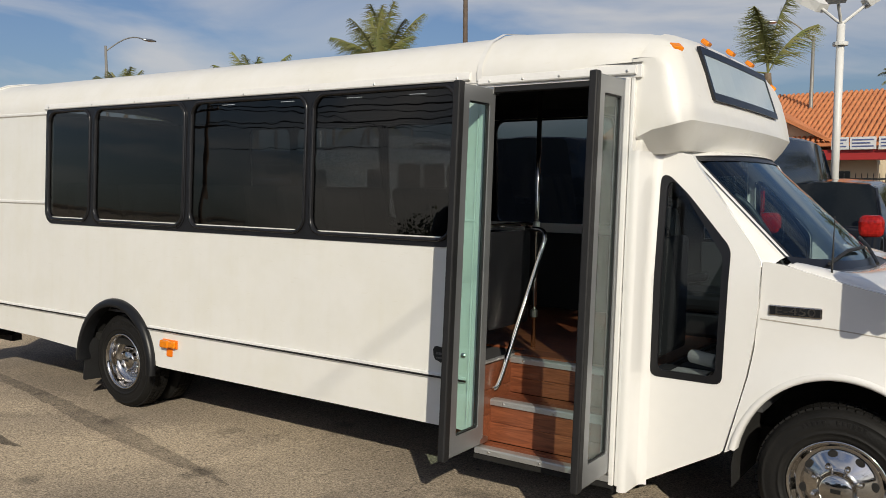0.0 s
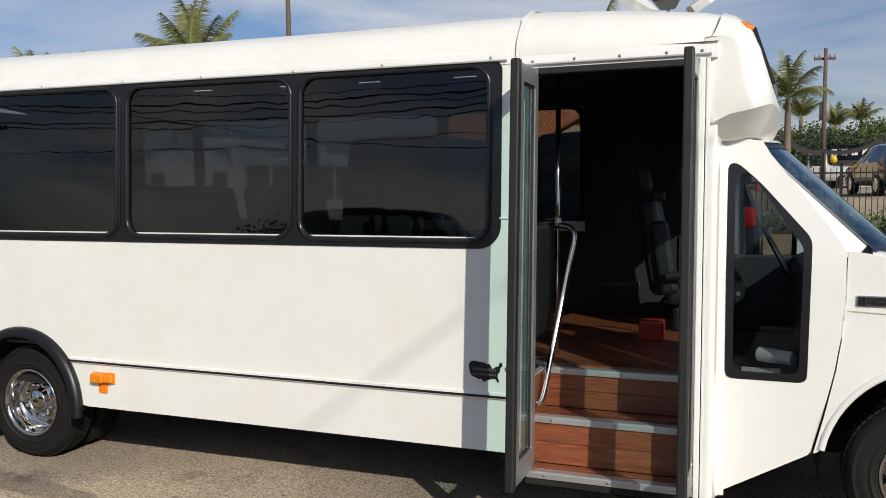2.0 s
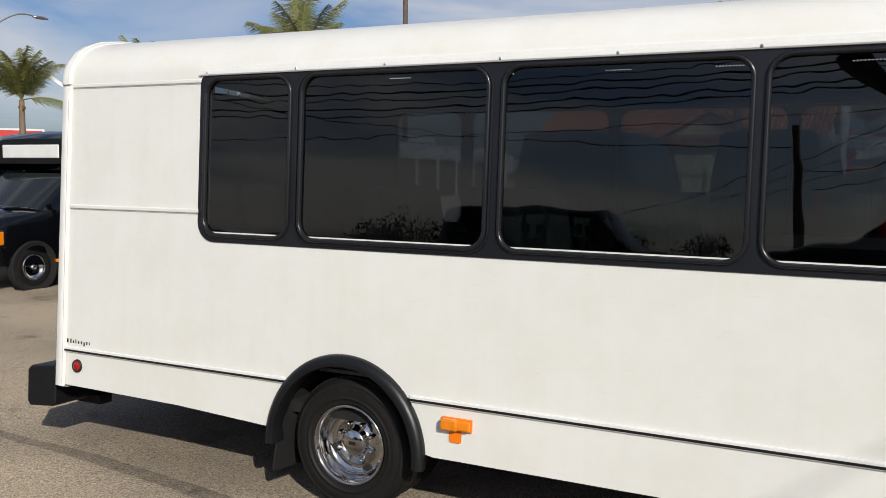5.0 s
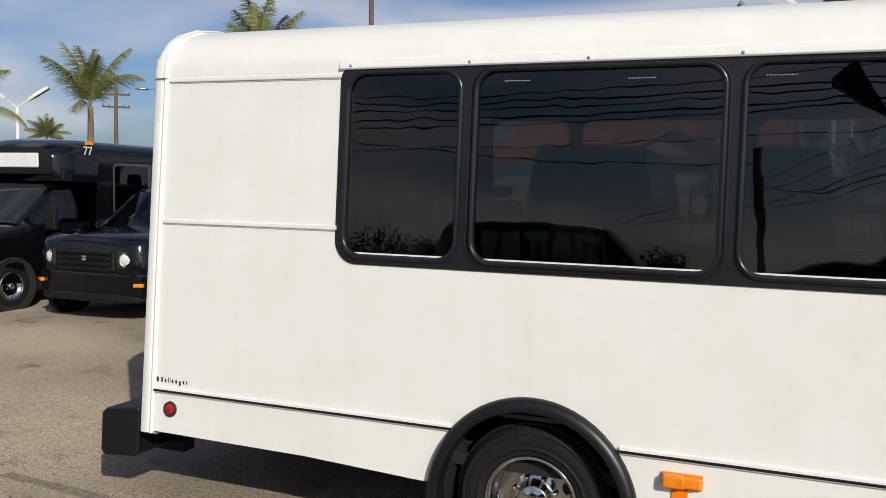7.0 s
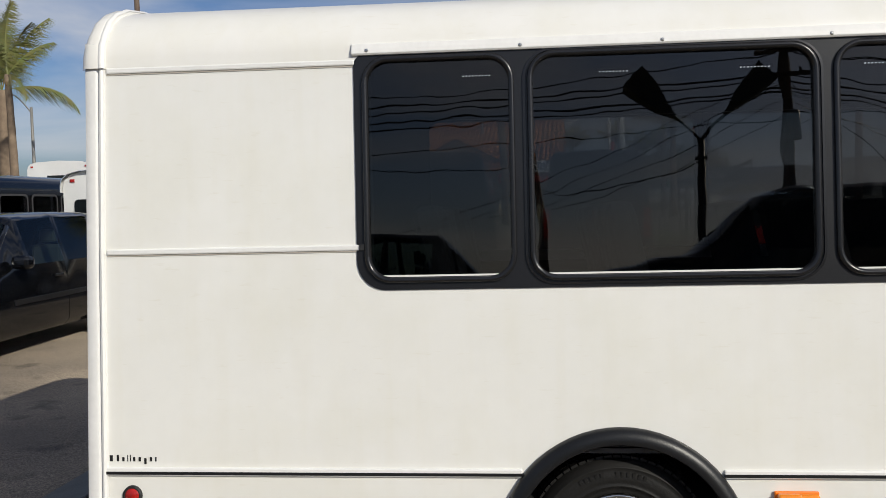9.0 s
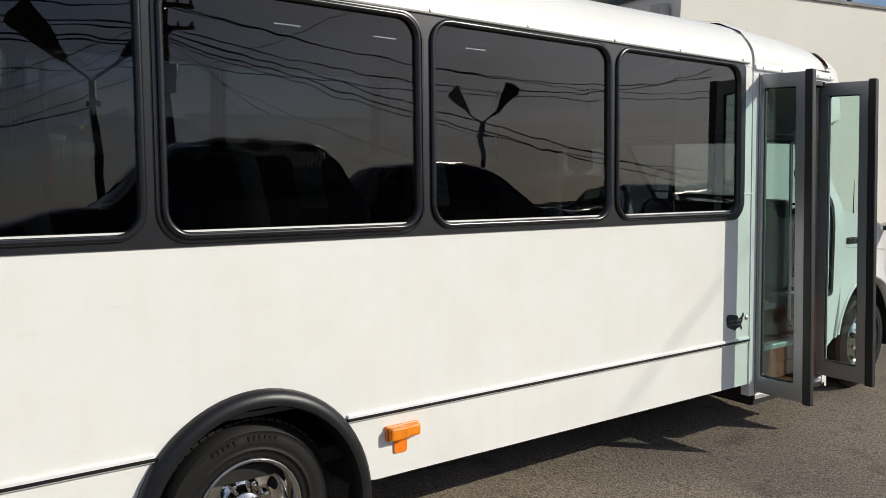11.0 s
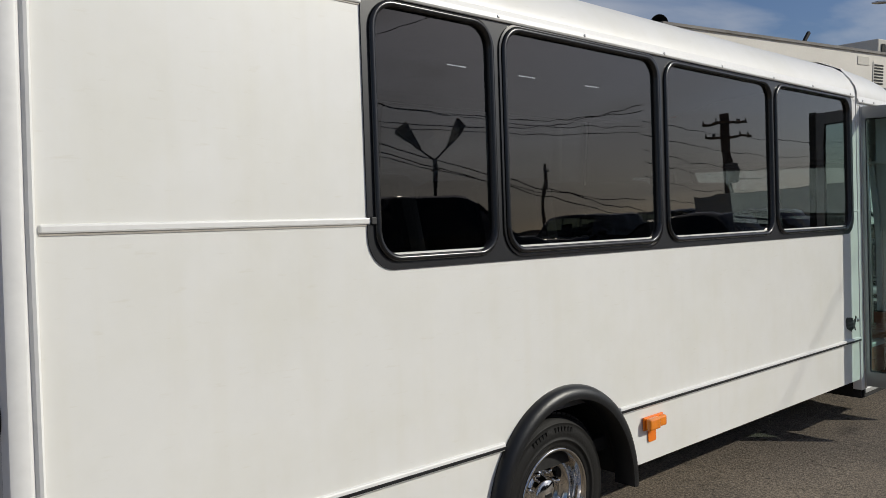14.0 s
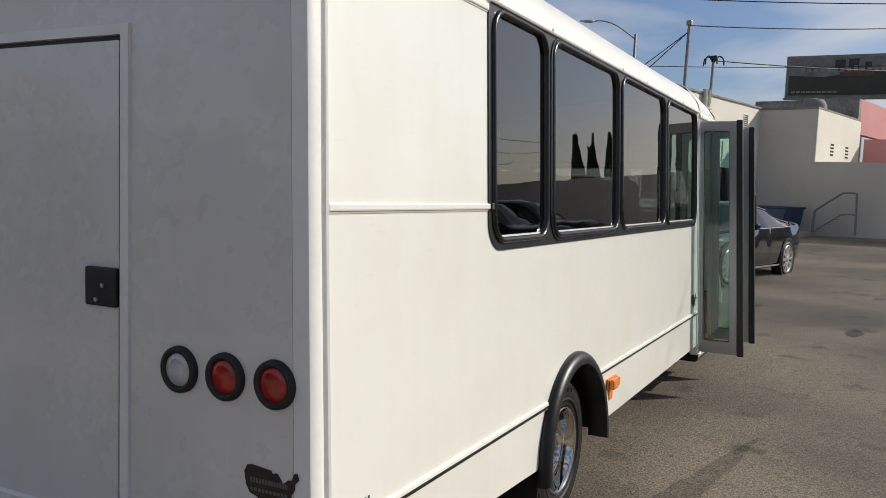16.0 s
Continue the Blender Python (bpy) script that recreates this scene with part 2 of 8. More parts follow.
def asphalt_material(name="worn_asphalt", wet=1.0):
    """Worn asphalt: pale aggregate, tar stains, tyre-darkened lanes, faint cracks."""
    m = bpy.data.materials.new(name)
    m.use_nodes = True
    n, l = m.node_tree.nodes, m.node_tree.links
    b = n["Principled BSDF"]
    b.inputs["Roughness"].default_value, b.inputs["Specular IOR Level"].default_value = 0.8, 0.3
    b.inputs["Diffuse Roughness"].default_value = 0.7
    co = n.new("ShaderNodeTexCoord")

    def tex(kind, scale, detail=3, **more):
        t = n.new(kind)
        t.inputs["Scale"].default_value = scale
        if "Detail" in t.inputs:
            t.inputs["Detail"].default_value = detail
        l.new(co.outputs["Object"], t.inputs["Vector"])
        return t

    def ramp(fac, a, ca, z, cz):
        r = n.new("ShaderNodeValToRGB")
        r.color_ramp.elements[0].position, r.color_ramp.elements[1].position = a, z
        r.color_ramp.elements[0].color, r.color_ramp.elements[1].color = (*ca, 1), (*cz, 1)
        l.new(fac, r.inputs["Fac"])
        return r.outputs["Color"]

    def mult(a, c, f=1.0):
        x = n.new("ShaderNodeMixRGB")
        x.blend_type = "MULTIPLY"
        x.inputs[0].default_value = f
        l.new(a, x.inputs[1])
        l.new(c, x.inputs[2])
        return x.outputs[0]

    grain = tex("ShaderNodeTexNoise", 70, 4)
    stones = tex("ShaderNodeTexVoronoi", 62)
    patch = tex("ShaderNodeTexNoise", 0.45, 5)
    stain = tex("ShaderNodeTexNoise", 1.9, 4)
    wav = tex("ShaderNodeTexNoise", 0.22, 2)
    base = ramp(grain.outputs["Fac"], 0.32, (0.21, 0.176, 0.138), 0.66, (0.56, 0.475, 0.375))
    base = mult(base, ramp(stones.outputs["Distance"], 0.0, (1.25, 1.25, 1.25), 0.55, (0.7, 0.7, 0.7)))
    base = mult(base, ramp(stones.outputs["Color"], 0.15, (0.56, 0.56, 0.57), 0.85, (1.12, 1.11, 1.09)))
    fleck = tex("ShaderNodeTexNoise", 190, 2)
    base = mult(base, ramp(fleck.outputs["Fac"], 0.36, (0.62, 0.62, 0.63), 0.60, (1.16, 1.15, 1.13)))
    pits = tex("ShaderNodeTexNoise", 22, 3)
    base = mult(base, ramp(pits.outputs["Fac"], 0.26, (0.35, 0.35, 0.36), 0.35, (1, 1, 1)))
    base = mult(base, ramp(patch.outputs["Fac"], 0.32, (0.62, 0.62, 0.64), 0.62, (1.08, 1.06, 1.02)))
    base = mult(base, ramp(stain.outputs["Fac"], 0.30, (0.45, 0.45, 0.46), 0.40, (1, 1, 1)), 0.8)
    base = mult(base, ramp(wav.outputs["Fac"], 0.44, (0.72, 0.72, 0.74), 0.52, (1, 1, 1)), 0.7)
    if wet != 1.0:
        edge = tex("ShaderNodeTexNoise", 9, 3)
        base = mult(base, ramp(edge.outputs["Fac"], 0.35, (wet, wet, wet * 1.02), 0.7, (wet + 0.14, wet + 0.14, wet + 0.15)))
    l.new(base, b.inputs["Base Color"])
    bp = n.new("ShaderNodeBump")
    bp.inputs["Strength"].default_value, bp.inputs["Distance"].default_value = 0.5, 0.006
    l.new(stones.outputs["Distance"], bp.inputs["Height"])
    l.new(bp.outputs["Normal"], b.inputs["Normal"])
    return m


ASPHALT = asphalt_material()
STAIN = asphalt_material("stained_asphalt", 0.57)
OIL = asphalt_material("oily_asphalt", 0.3)


# ---- mesh helpers ----
def thing(name, label, category, group="", m=None):
    ob = tagged(new(name), label, category, group)
    ob.empty_display_size = 0.1
    if m is not None:
        ob.matrix_world = m
    return ob


def part(name, bm, mat, parent=None, label="", smooth=False, bevel=0.0, segments=2, auto=None):
    bmesh.ops.recalc_face_normals(bm, faces=bm.faces)
    me = bpy.data.meshes.new(name)
    bm.to_mesh(me)
    bm.free()
    for one in mat if isinstance(mat, (list, tuple)) else [mat]:
        me.materials.append(one)
    if smooth or auto:
        me.polygons.foreach_set("use_smooth", [True] * len(me.polygons))
    if auto:
        me.set_sharp_from_angle(angle=radians(auto))
    ob = new(name, me)
    if parent is not None:
        ob.parent = parent
    if label:
        ob["label"] = label
    if bevel:
        mod = ob.modifiers.new("bevel", "BEVEL")
        mod.width, mod.segments, mod.limit_method, mod.angle_limit = bevel, segments, "ANGLE", radians(35)
    return ob


def box(bm, x0, x1, y0, y1, z0, z1, m=None):
    v = [bm.verts.new((x, y, z)) for x in (x0, x1) for y in (y0, y1) for z in (z0, z1)]
    for a, b, c, d in ((0, 1, 3, 2), (4, 6, 7, 5), (0, 4, 5, 1), (2, 3, 7, 6), (0, 2, 6, 4), (1, 5, 7, 3)):
        bm.faces.new((v[a], v[b], v[c], v[d]))
    if m is not None:
        bmesh.ops.transform(bm, matrix=m, verts=v)
    return v


def boxes(*bs):
    bm = bmesh.new()
    for b in bs:
        box(bm, *b)
    return bm


def prism(bm, pts, axis, a, b):
    """A polygon (pairs of the two other axes, in xyz order) drawn out from a to b along axis."""
    def at(p, v):
        return {"x": (v, p[0], p[1]), "y": (p[0], v, p[1]), "z": (p[0], p[1], v)}[axis]
    lo, hi = [bm.verts.new(at(p, a)) for p in pts], [bm.verts.new(at(p, b)) for p in pts]
    bm.faces.new(lo)
    bm.faces.new(hi[::-1])
    for i in range(len(pts)):
        j = (i + 1) % len(pts)
        bm.faces.new((lo[i], lo[j], hi[j], hi[i]))


def prisms(pts, axis, a, b):
    bm = bmesh.new()
    prism(bm, pts, axis, a, b)
    return bm


def rounded(x0, x1, z0, z1, radii, n=6):
    """Points of a rectangle with its four corner radii (bottom left, bottom right, top right, top left)."""
    r = radii if isinstance(radii, (list, tuple)) else (radii,) * 4
    out = []
    for k, (cx, cz, a0) in enumerate(((x0, z0, 180), (x1, z0, 270), (x1, z1, 0), (x0, z1, 90))):
        rr = max(r[k], 0.0005)
        ox, oz = cx + rr * (1 if cx == x0 else -1), cz + rr * (1 if cz == z0 else -1)
        out += [(ox + rr * math.cos(radians(a0 + 90 * i / n)), oz + rr * math.sin(radians(a0 + 90 * i / n))) for i in range(n + 1)]
    return out


def ring(bm, outer, inner, y0, y1, y2=None):
    """A plate with a hole, from outline to outline (as many points each), between y0 (front) and y1 (back); y2: front of the inner edge."""
    y2 = y0 if y2 is None else y2
    lo = [[bm.verts.new((x, y, z)) for x, z in pts] for pts, y in ((outer, y1), (outer, y0), (inner, y2), (inner, y1))]
    n = len(outer)
    for a, b in zip(lo, lo[1:]):
        for i in range(n):
            j = (i + 1) % n
            bm.faces.new((a[i], a[j], b[j], b[i]))


def tube(bm, pts, r, n=10, caps=True):
    """A round bar along points; r may be a number or one radius a point."""
    pts = [Vector(p) for p in pts]
    rr = r if isinstance(r, (list, tuple)) else [r] * len(pts)
    rows, side = [], None
    for i, p in enumerate(pts):
        t = (pts[min(i + 1, len(pts) - 1)] - pts[max(i - 1, 0)]).normalized()
        if side is None:
            side = t.cross((0, 0, 1) if abs(t.z) < 0.9 else (1, 0, 0)).normalized()
        side = (side - t * side.dot(t)).normalized()
        up = t.cross(side)
        rows.append([bm.verts.new(p + rr[i] * (math.cos(a) * side + math.sin(a) * up)) for a in (2 * math.pi * k / n for k in range(n))])
    for a, b in zip(rows, rows[1:]):
        for k in range(n):
            bm.faces.new((a[k], a[(k + 1) % n], b[(k + 1) % n], b[k]))
    if caps:
        bm.faces.new(rows[0][::-1])
        bm.faces.new(rows[-1])


def tubes(pts, r, n=10):
    bm = bmesh.new()
    tube(bm, pts, r, n)
    return bm


def curved(pts, n=6, r=0.06):
    """The same line with its corners rounded off."""
    pts = [Vector(p) for p in pts]
    out = [pts[0]]
    for a, b, c in zip(pts, pts[1:], pts[2:]):
        p, q = b + (a - b).normalized() * min(r, (a - b).length / 2), b + (c - b).normalized() * min(r, (c - b).length / 2)
        out += [p * (1 - t) ** 2 + 2 * b * t * (1 - t) + q * t * t for t in (k / n for k in range(n + 1))]
    return out + [pts[-1]]


def lathe(bm, profile, n=48, axis="y"):
    """Turns (radius, along) points round the y axis (or z)."""
    rows = []
    for r, a in profile:
        if axis == "y":
            rows.append([bm.verts.new((r * math.cos(t), a, r * math.sin(t))) for t in (2 * math.pi * k / n for k in range(n))])
        else:
            rows.append([bm.verts.new((r * math.cos(t), r * math.sin(t), a)) for t in (2 * math.pi * k / n for k in range(n))])
    for p, q in zip(rows, rows[1:]):
        for k in range(n):
            bm.faces.new((p[k], p[(k + 1) % n], q[(k + 1) % n], q[k]))
    return rows


def lathes(profile, n=48, axis="y"):
    bm = bmesh.new()
    lathe(bm, profile, n, axis)
    return bm


def loft(bm, rows, close=False, caps=False):
    vr = [[bm.verts.new(p) for p in row] for row in rows]
    n = len(vr[0])
    for a, b in zip(vr, vr[1:]):
        for k in range(n if close else n - 1):
            bm.faces.new((a[k], a[(k + 1) % n], b[(k + 1) % n], b[k]))
    if caps:
        bm.faces.new(vr[0])
        bm.faces.new(vr[-1][::-1])
    return vr


def lofts(rows, close=False, caps=False):
    bm = bmesh.new()
    loft(bm, rows, close, caps)
    return bm


def moved(bm, m):
    bmesh.ops.transform(bm, matrix=m, verts=bm.verts)
    return bm


def ground_z(x, y):
    """The lot drains: it falls away across the bus and rises slowly ahead of it and towards the street."""
    z = -0.0165 * min(3.0, y) if y > 0 else -0.03 * max(-10.0, y)
    z += 0.007 * max(-10.0, min(8.0, x)) - 0.018 + 0.024 * max(0.0, min(30.0, x) - 8.0)
    z += 0.11 * max(0.0, min(10.0, y - 15.0))
    return z


# ---- ground ----
def steps_of(a, b, fine_a, fine_b, fine, coarse):
    out, v = [], a
    while v < b:
        out.append(v)
        v += fine if fine_a <= v < fine_b else coarse
    return out + [b]


gx = [-2500, -600, -150] + steps_of(-60, 80, -16, 34, 1.0, 4.0) + [150, 600, 2500]
gy = [-2500, -600, -150] + steps_of(-60, 80, -16, 30, 1.0, 4.0) + [150, 600, 2500]
part("ground", lofts([[(x, y, ground_z(x, y)) for y in gy] for x in gx]), ASPHALT, smooth=True)
tagged(bpy.data.objects["ground"], "worn grey asphalt of the sloping parking lot", "ground", kind="structure")


def stain(pts, mat, label, seed):
    """A thin dark film on the asphalt along (x, y, half width), with a ragged edge."""
    rnd = random.Random(seed)
    fine = []
    for (x0, y0, w0), (x1, y1, w1) in zip(pts, pts[1:]):
        n = max(3, int(math.hypot(x1 - x0, y1 - y0) / 0.05))
        fine += [(x0 + (x1 - x0) * k / n, y0 + (y1 - y0) * k / n, w0 + (w1 - w0) * k / n) for k in range(n)]
    fine.append(pts[-1])
    rows, wob = [], [0.0, 0.0]
    for i, (x, y, w) in enumerate(fine):
        a, b = fine[max(0, i - 1)], fine[min(len(fine) - 1, i + 1)]
        d = math.hypot(b[0] - a[0], b[1] - a[1]) or 1
        nx, ny = -(b[1] - a[1]) / d, (b[0] - a[0]) / d
        wob = [0.75 * q + rnd.uniform(-0.25, 0.25) * w * 0.6 for q in wob]
        lo, hi = -w + wob[0], w + wob[1]
        rows.append([(x + nx * s, y + ny * s, ground_z(x + nx * s, y + ny * s) + 0.003) for s in (lo, 0.5 * (lo + hi), hi)])
    tagged(part("oil_stain", lofts(rows), mat), label, "stain", "stains on the asphalt", kind="structure")


stain([(-1.3, 0.15, 0.04), (0.3, 0.02, 0.06), (1.2, -0.12, 0.07), (1.9, -0.24, 0.085), (2.7, -0.40, 0.095), (3.4, -0.54, 0.08), (3.9, -0.62, 0.045), (4.3, -0.70, 0.008)], STAIN, "long dark trail of spilt liquid on asphalt", 1)
for k, (x, y, w, l) in enumerate(((2.25, -1.02, 0.05, 0.35), (1.05, -1.05, 0.03, 0.12), (1.85, -1.55, 0.05, 0.13), (0.55, -2.6, 0.05, 0.16), (7.6, -1.6, 0.07, 0.2), (9.5, -1.2, 0.10, 0.3), (10.6, -2.6, 0.16, 0.5), (12.2, -1.9, 0.12, 0.6), (8.7, -2.9, 0.09, 0.4))):
    stain([(x - l, y, 0.004), (x - 0.5 * l, y + 0.01, 0.8 * w), (x, y, w), (x + 0.6 * l, y - 0.02, 0.7 * w), (x + l, y, 0.004)], OIL, "small dark oil spot on the asphalt", 20 + k)

# ---- the white shuttle bus (its own axes: x ahead, y across from the door side, z up from the wheels' contact) ----
LEAN = Matrix.Translation((0, -0.011, 0)) @ Matrix.Rotation(radians(-0.9), 4, "X")
bus = thing("shuttle_bus", "long white shuttle bus with dark windows and open entry doors", "bus", m=LEAN)
W = 2.42
Z_SKIRT, Z_TRIM, Z_BAND0, Z_BAND1, Z_EAVE = 0.412, 0.702, 1.457, 2.418, 2.43
X_DOOR0 = 5.63
ARCH_X, ARCH_Z = 2.198, 0.375


def arch_pts(cx, cz, r, a0, a1, n=20, rz=None):
    return [(cx + r * math.cos(radians(a0 + (a1 - a0) * k / n)), cz + (rz or r) * math.sin(radians(a0 + (a1 - a0) * k / n))) for k in range(n + 1)]


def side_wall(y0, y1, name, label):
    """One side of the body: skirt panel with its wheel arch, upper rear panel, pillar and eave strip."""
    wall = part(name, boxes((-0.02, X_DOOR0 - 0.09, y0, y1, Z_BAND1 - 0.012, Z_EAVE)), WHITE, bus, label)
    arch = arch_pts(ARCH_X, ARCH_Z, 0.475, 174, 6, rz=0.475)
    up, down = [p for p in arch if p[1] < Z_TRIM and p[0] < ARCH_X], [p for p in arch if p[1] < Z_TRIM and p[0] > ARCH_X]
    edge = 0.475 * math.sqrt(1 - ((Z_TRIM - ARCH_Z) / 0.475) ** 2)
    part("skirt_panel", prisms([(-0.02, 0.466), (1.0, 0.455), (1.66, 0.425)] + up + [(ARCH_X - edge, Z_TRIM), (-0.02, Z_TRIM)], "y", y0 + 0.003, y1), WHITE, wall)
    part("skirt_panel", prisms([(ARCH_X + edge, Z_TRIM)] + down + [(2.74, Z_SKIRT), (X_DOOR0 - 0.095, Z_SKIRT), (X_DOOR0 - 0.095, Z_TRIM)], "y", y0 + 0.003, y1), WHITE, wall)
    arch_top = [p for p in arch_pts(ARCH_X, ARCH_Z, 0.475, 180, 0) if p[1] > Z_TRIM]
    mid = [(-0.02, Z_TRIM), (ARCH_X - edge, Z_TRIM)] + arch_top + [(ARCH_X + edge, Z_TRIM), (X_DOOR0 - 0.095, Z_TRIM), (X_DOOR0 - 0.095, Z_BAND0 + 0.06), (-0.02, Z_BAND0 + 0.06)]
    part("lower_panel", prisms(mid, "y", y0, y1), WHITE, wall)
    part("rear_panel", boxes((-0.02, 1.185, y0, y1, Z_BAND0 + 0.06, Z_BAND1 - 0.012)), WHITE, wall)
    part("pillar_panel", boxes((5.43, X_DOOR0 - 0.095, y0, y1, Z_BAND0 + 0.06, Z_BAND1 - 0.012)), WHITE, wall)
    return wall


side_wall(0.0, 0.035, "side_wall", "white gelcoat side wall with a wheel arch")
far_wall = side_wall(W - 0.035, W, "side_wall", "white gelcoat side wall with a wheel arch")
part("front_panel", boxes((X_DOOR0 - 0.095, 6.13, W - 0.035, W, Z_SKIRT, Z_EAVE), (6.13, 6.56, W - 0.035, W, Z_SKIRT, 1.44), (6.13, 6.56, W - 0.035, W, 1.92, Z_EAVE)), WHITE, far_wall)

# window band: one black frame a window, with a raised rubber lip and a tinted pane
WINDOWS = [(1.135, 1.827, 1.172, 1.794), (1.827, 3.03, 1.854, 2.992), (3.03, 4.249, 3.053, 4.226), (4.249, 5.458, 4.270, 5.398)]


def window_band(y, sgn):
    for k, (a, b, c, d) in enumerate(WINDOWS):
        rad = (0.12 if k == 0 else 0, 0.12 if k == 3 else 0, 0.05 if k == 3 else 0, 0.05 if k == 0 else 0)
        n = 8
        bm = bmesh.new()
        ring(bm, rounded(a, b, Z_BAND0, Z_BAND1, rad, n), rounded(c, d, Z_BAND0 + 0.033, Z_BAND1 - 0.017, 0.105, n), y - sgn * 0.006, y + sgn * 0.03)
        win = part("window", bm, BAND, bus, "black-framed tinted bus window", auto=35)
        bm = bmesh.new()
        o, i = rounded(c - 0.004, d + 0.004, Z_BAND0 + 0.029, Z_BAND1 - 0.013, 0.109, n), rounded(c + 0.02, d - 0.02, Z_BAND0 + 0.053, Z_BAND1 - 0.037, 0.085, n)
        mid = rounded(c + 0.008, d - 0.008, Z_BAND0 + 0.041, Z_BAND1 - 0.025, 0.097, n)
        rows = [[(x, y - sgn * h, z) for x, z in pts] for pts, h in ((o, 0.004), (o, 0.016), (mid, 0.022), (i, 0.014), (i, -0.012))]
        loft(bm, [r + r[:1] for r in rows])
        part("window_frame", bm, LIP, win, "raised black rubber lip", smooth=True)
        bm = bmesh.new()
        prism(bm, rounded(c + 0.018, d - 0.018, Z_BAND0 + 0.051, Z_BAND1 - 0.035, 0.086, n), "y", y + sgn * 0.004, y + sgn * 0.01)
        pane = part("pane", bm, TINTED, win)
        pane.data.materials.append(CLEARBACK)
        for poly in pane.data.polygons:
            poly.material_index = 0 if poly.normal.y * sgn < -0.5 else 1
        if k == 1:
            bm = bmesh.new()
            o2, i2 = rounded(c - 0.022, d + 0.020, Z_BAND0 + 0.013, Z_BAND1 - 0.004, 0.12, n), rounded(c - 0.012, d + 0.010, Z_BAND0 + 0.022, Z_BAND1 - 0.012, 0.112, n)
            loft(bm, [r + r[:1] for r in [[(x, y - sgn * h, z) for x, z in pts] for pts, h in ((o2, 0.004), (o2, 0.012), (i2, 0.013), (i2, 0.004))]])
            part("hinged_frame", bm, LIP, win, "second frame of the push-out window", auto=40)
        # added strip that stands in for the highlight along the lip's lower edge
        part("glazing_strip", boxes((c + 0.10, d - 0.10, y - sgn * 0.0165, y - sgn * 0.012, Z_BAND0 + 0.0475, Z_BAND0 + 0.0515)), STRIP, win, "thin grey strip drawn as the lip's highlight")
    return win


window_band(0.0, 1)
window_band(W, -1)

# mouldings: black-and-white rub stripe, rear belt lines, drip rails with screws
for y, s in ((0.0, 1), (W, -1)):
    for x0, x1 in ((0.030, 1.80), (2.60, X_DOOR0 - 0.10)):
        st = part("rub_rail", boxes((x0, x1, y - s * 0.012, y + s * 0.01, Z_TRIM - 0.016, Z_TRIM + 0.018)), TRIMW, bus, "white rub rail with a black stripe", bevel=0.006)
        part("stripe", boxes((x0, x1, y - s * 0.014, y, Z_TRIM - 0.010, Z_TRIM + 0.002)), BAND, st, "black insert stripe")
    for z, a, b in ((1.632, 0.050, 1.15), (2.385, 0.062, 1.14)):
        bl = part("belt_moulding", boxes((a, b, y - s * 0.009, y + s * 0.01, z - 0.012, z + 0.012)), TRIMW, bus, "thin white belt moulding", bevel=0.006)
        part("seal_line", boxes((a, b, y - s * 0.003, y + s * 0.004, z - 0.018, z - 0.012)), SEAL, bl, "grey line of sealant")
    part("belt_moulding", boxes((5.45, X_DOOR0 - 0.07, y - s * 0.007, y + s * 0.01, 1.61, 1.622)), TRIMW, bus, "short white moulding on the pillar", bevel=0.003)
    part("belt_clip", boxes((1.146, 1.172, y - s * 0.016, y, 1.62, 1.645)), RUBBER, bus, "black end clip", bevel=0.003)
    part("panel_joint", boxes((X_DOOR0 - 0.094, X_DOOR0 - 0.082, y - s * 0.006, y + s * 0.02, Z_SKIRT, Z_EAVE)), TRIMW, bus, bevel=0.003)

screw = bmesh.new()
lathe(screw, [(0.0001, -0.004), (0.005, -0.0035), (0.008, -0.001), (0.008, 0.0)], 8)
screw_ob = part("screw", screw, STEEL, None)
screw_mesh = screw_ob.data
bpy.data.objects.remove(screw_ob)


def screw_at(x, y, z, parent):
    o = new("screw", screw_mesh)
    o.parent, o.location = parent, (x, y, z)


for a, b, z, xs in ((1.13, 5.485, 2.436, (1.194, 1.826, 2.392, 3.043, 3.624, 4.243, 4.791, 5.40)), (5.545, 6.475, 2.405, (5.62, 5.83, 6.05, 6.27, 6.43))):
    rail_pts = [(0.034, z - 0.024), (-0.016, z - 0.026), (-0.022, z - 0.018), (-0.018, z + 0.0), (-0.010, z + 0.022), (0.034, z + 0.024)]
    rail = part("drip_rail", prisms(rail_pts, "x", a, b), TRIMW, bus, "white drip rail fixed with screws", bevel=0.002)
    for x in xs:
        screw_at(x, -0.021, z - 0.008, rail)
part("drip_rail", boxes((1.13, 5.485, W - 0.01, W + 0.02, 2.41, 2.46)), TRIMW, bus)

# roof: a cove-edged shell, and the rear cap that closes it
ROOF = [(-0.004, 2.395), (-0.004, 2.44), (0.006, 2.49), (0.035, 2.54), (0.08, 2.595), (0.15, 2.640), (0.26, 2.680), (0.45, 2.710), (0.75, 2.73), (W / 2, 2.74)]
ROOF = ROOF + [(W - y, z) for y, z in ROOF[-2::-1]]
part("roof", lofts([[(x, y, z) for y, z in ROOF] for x in (-0.02, 1.5, 3.0, 4.5, 5.555)]), ROOFW, bus, "white rounded fibreglass roof", smooth=True)


def seam_x(z):
    """The rear corner leans forward towards the roof."""
    return 0.006 * (z - 0.7) + 0.010 * max(0.0, z - 1.63)


def rear_x(y, z):
    """The rear wall bows out a little across, and leans with its corners."""
    return -0.054 - 0.012 * (1 - ((y - W / 2) / (W / 2)) ** 2) + 0.012 * (z - 0.7)


def rear_section(inset, drop, dx):
    out = []
    for y, z in ROOF:
        k = (y - W / 2) / (W / 2)
        out.append((dx, W / 2 + (W / 2 - inset) * k, z - drop * max(0, (z - 2.395) / 0.33)))
    return out


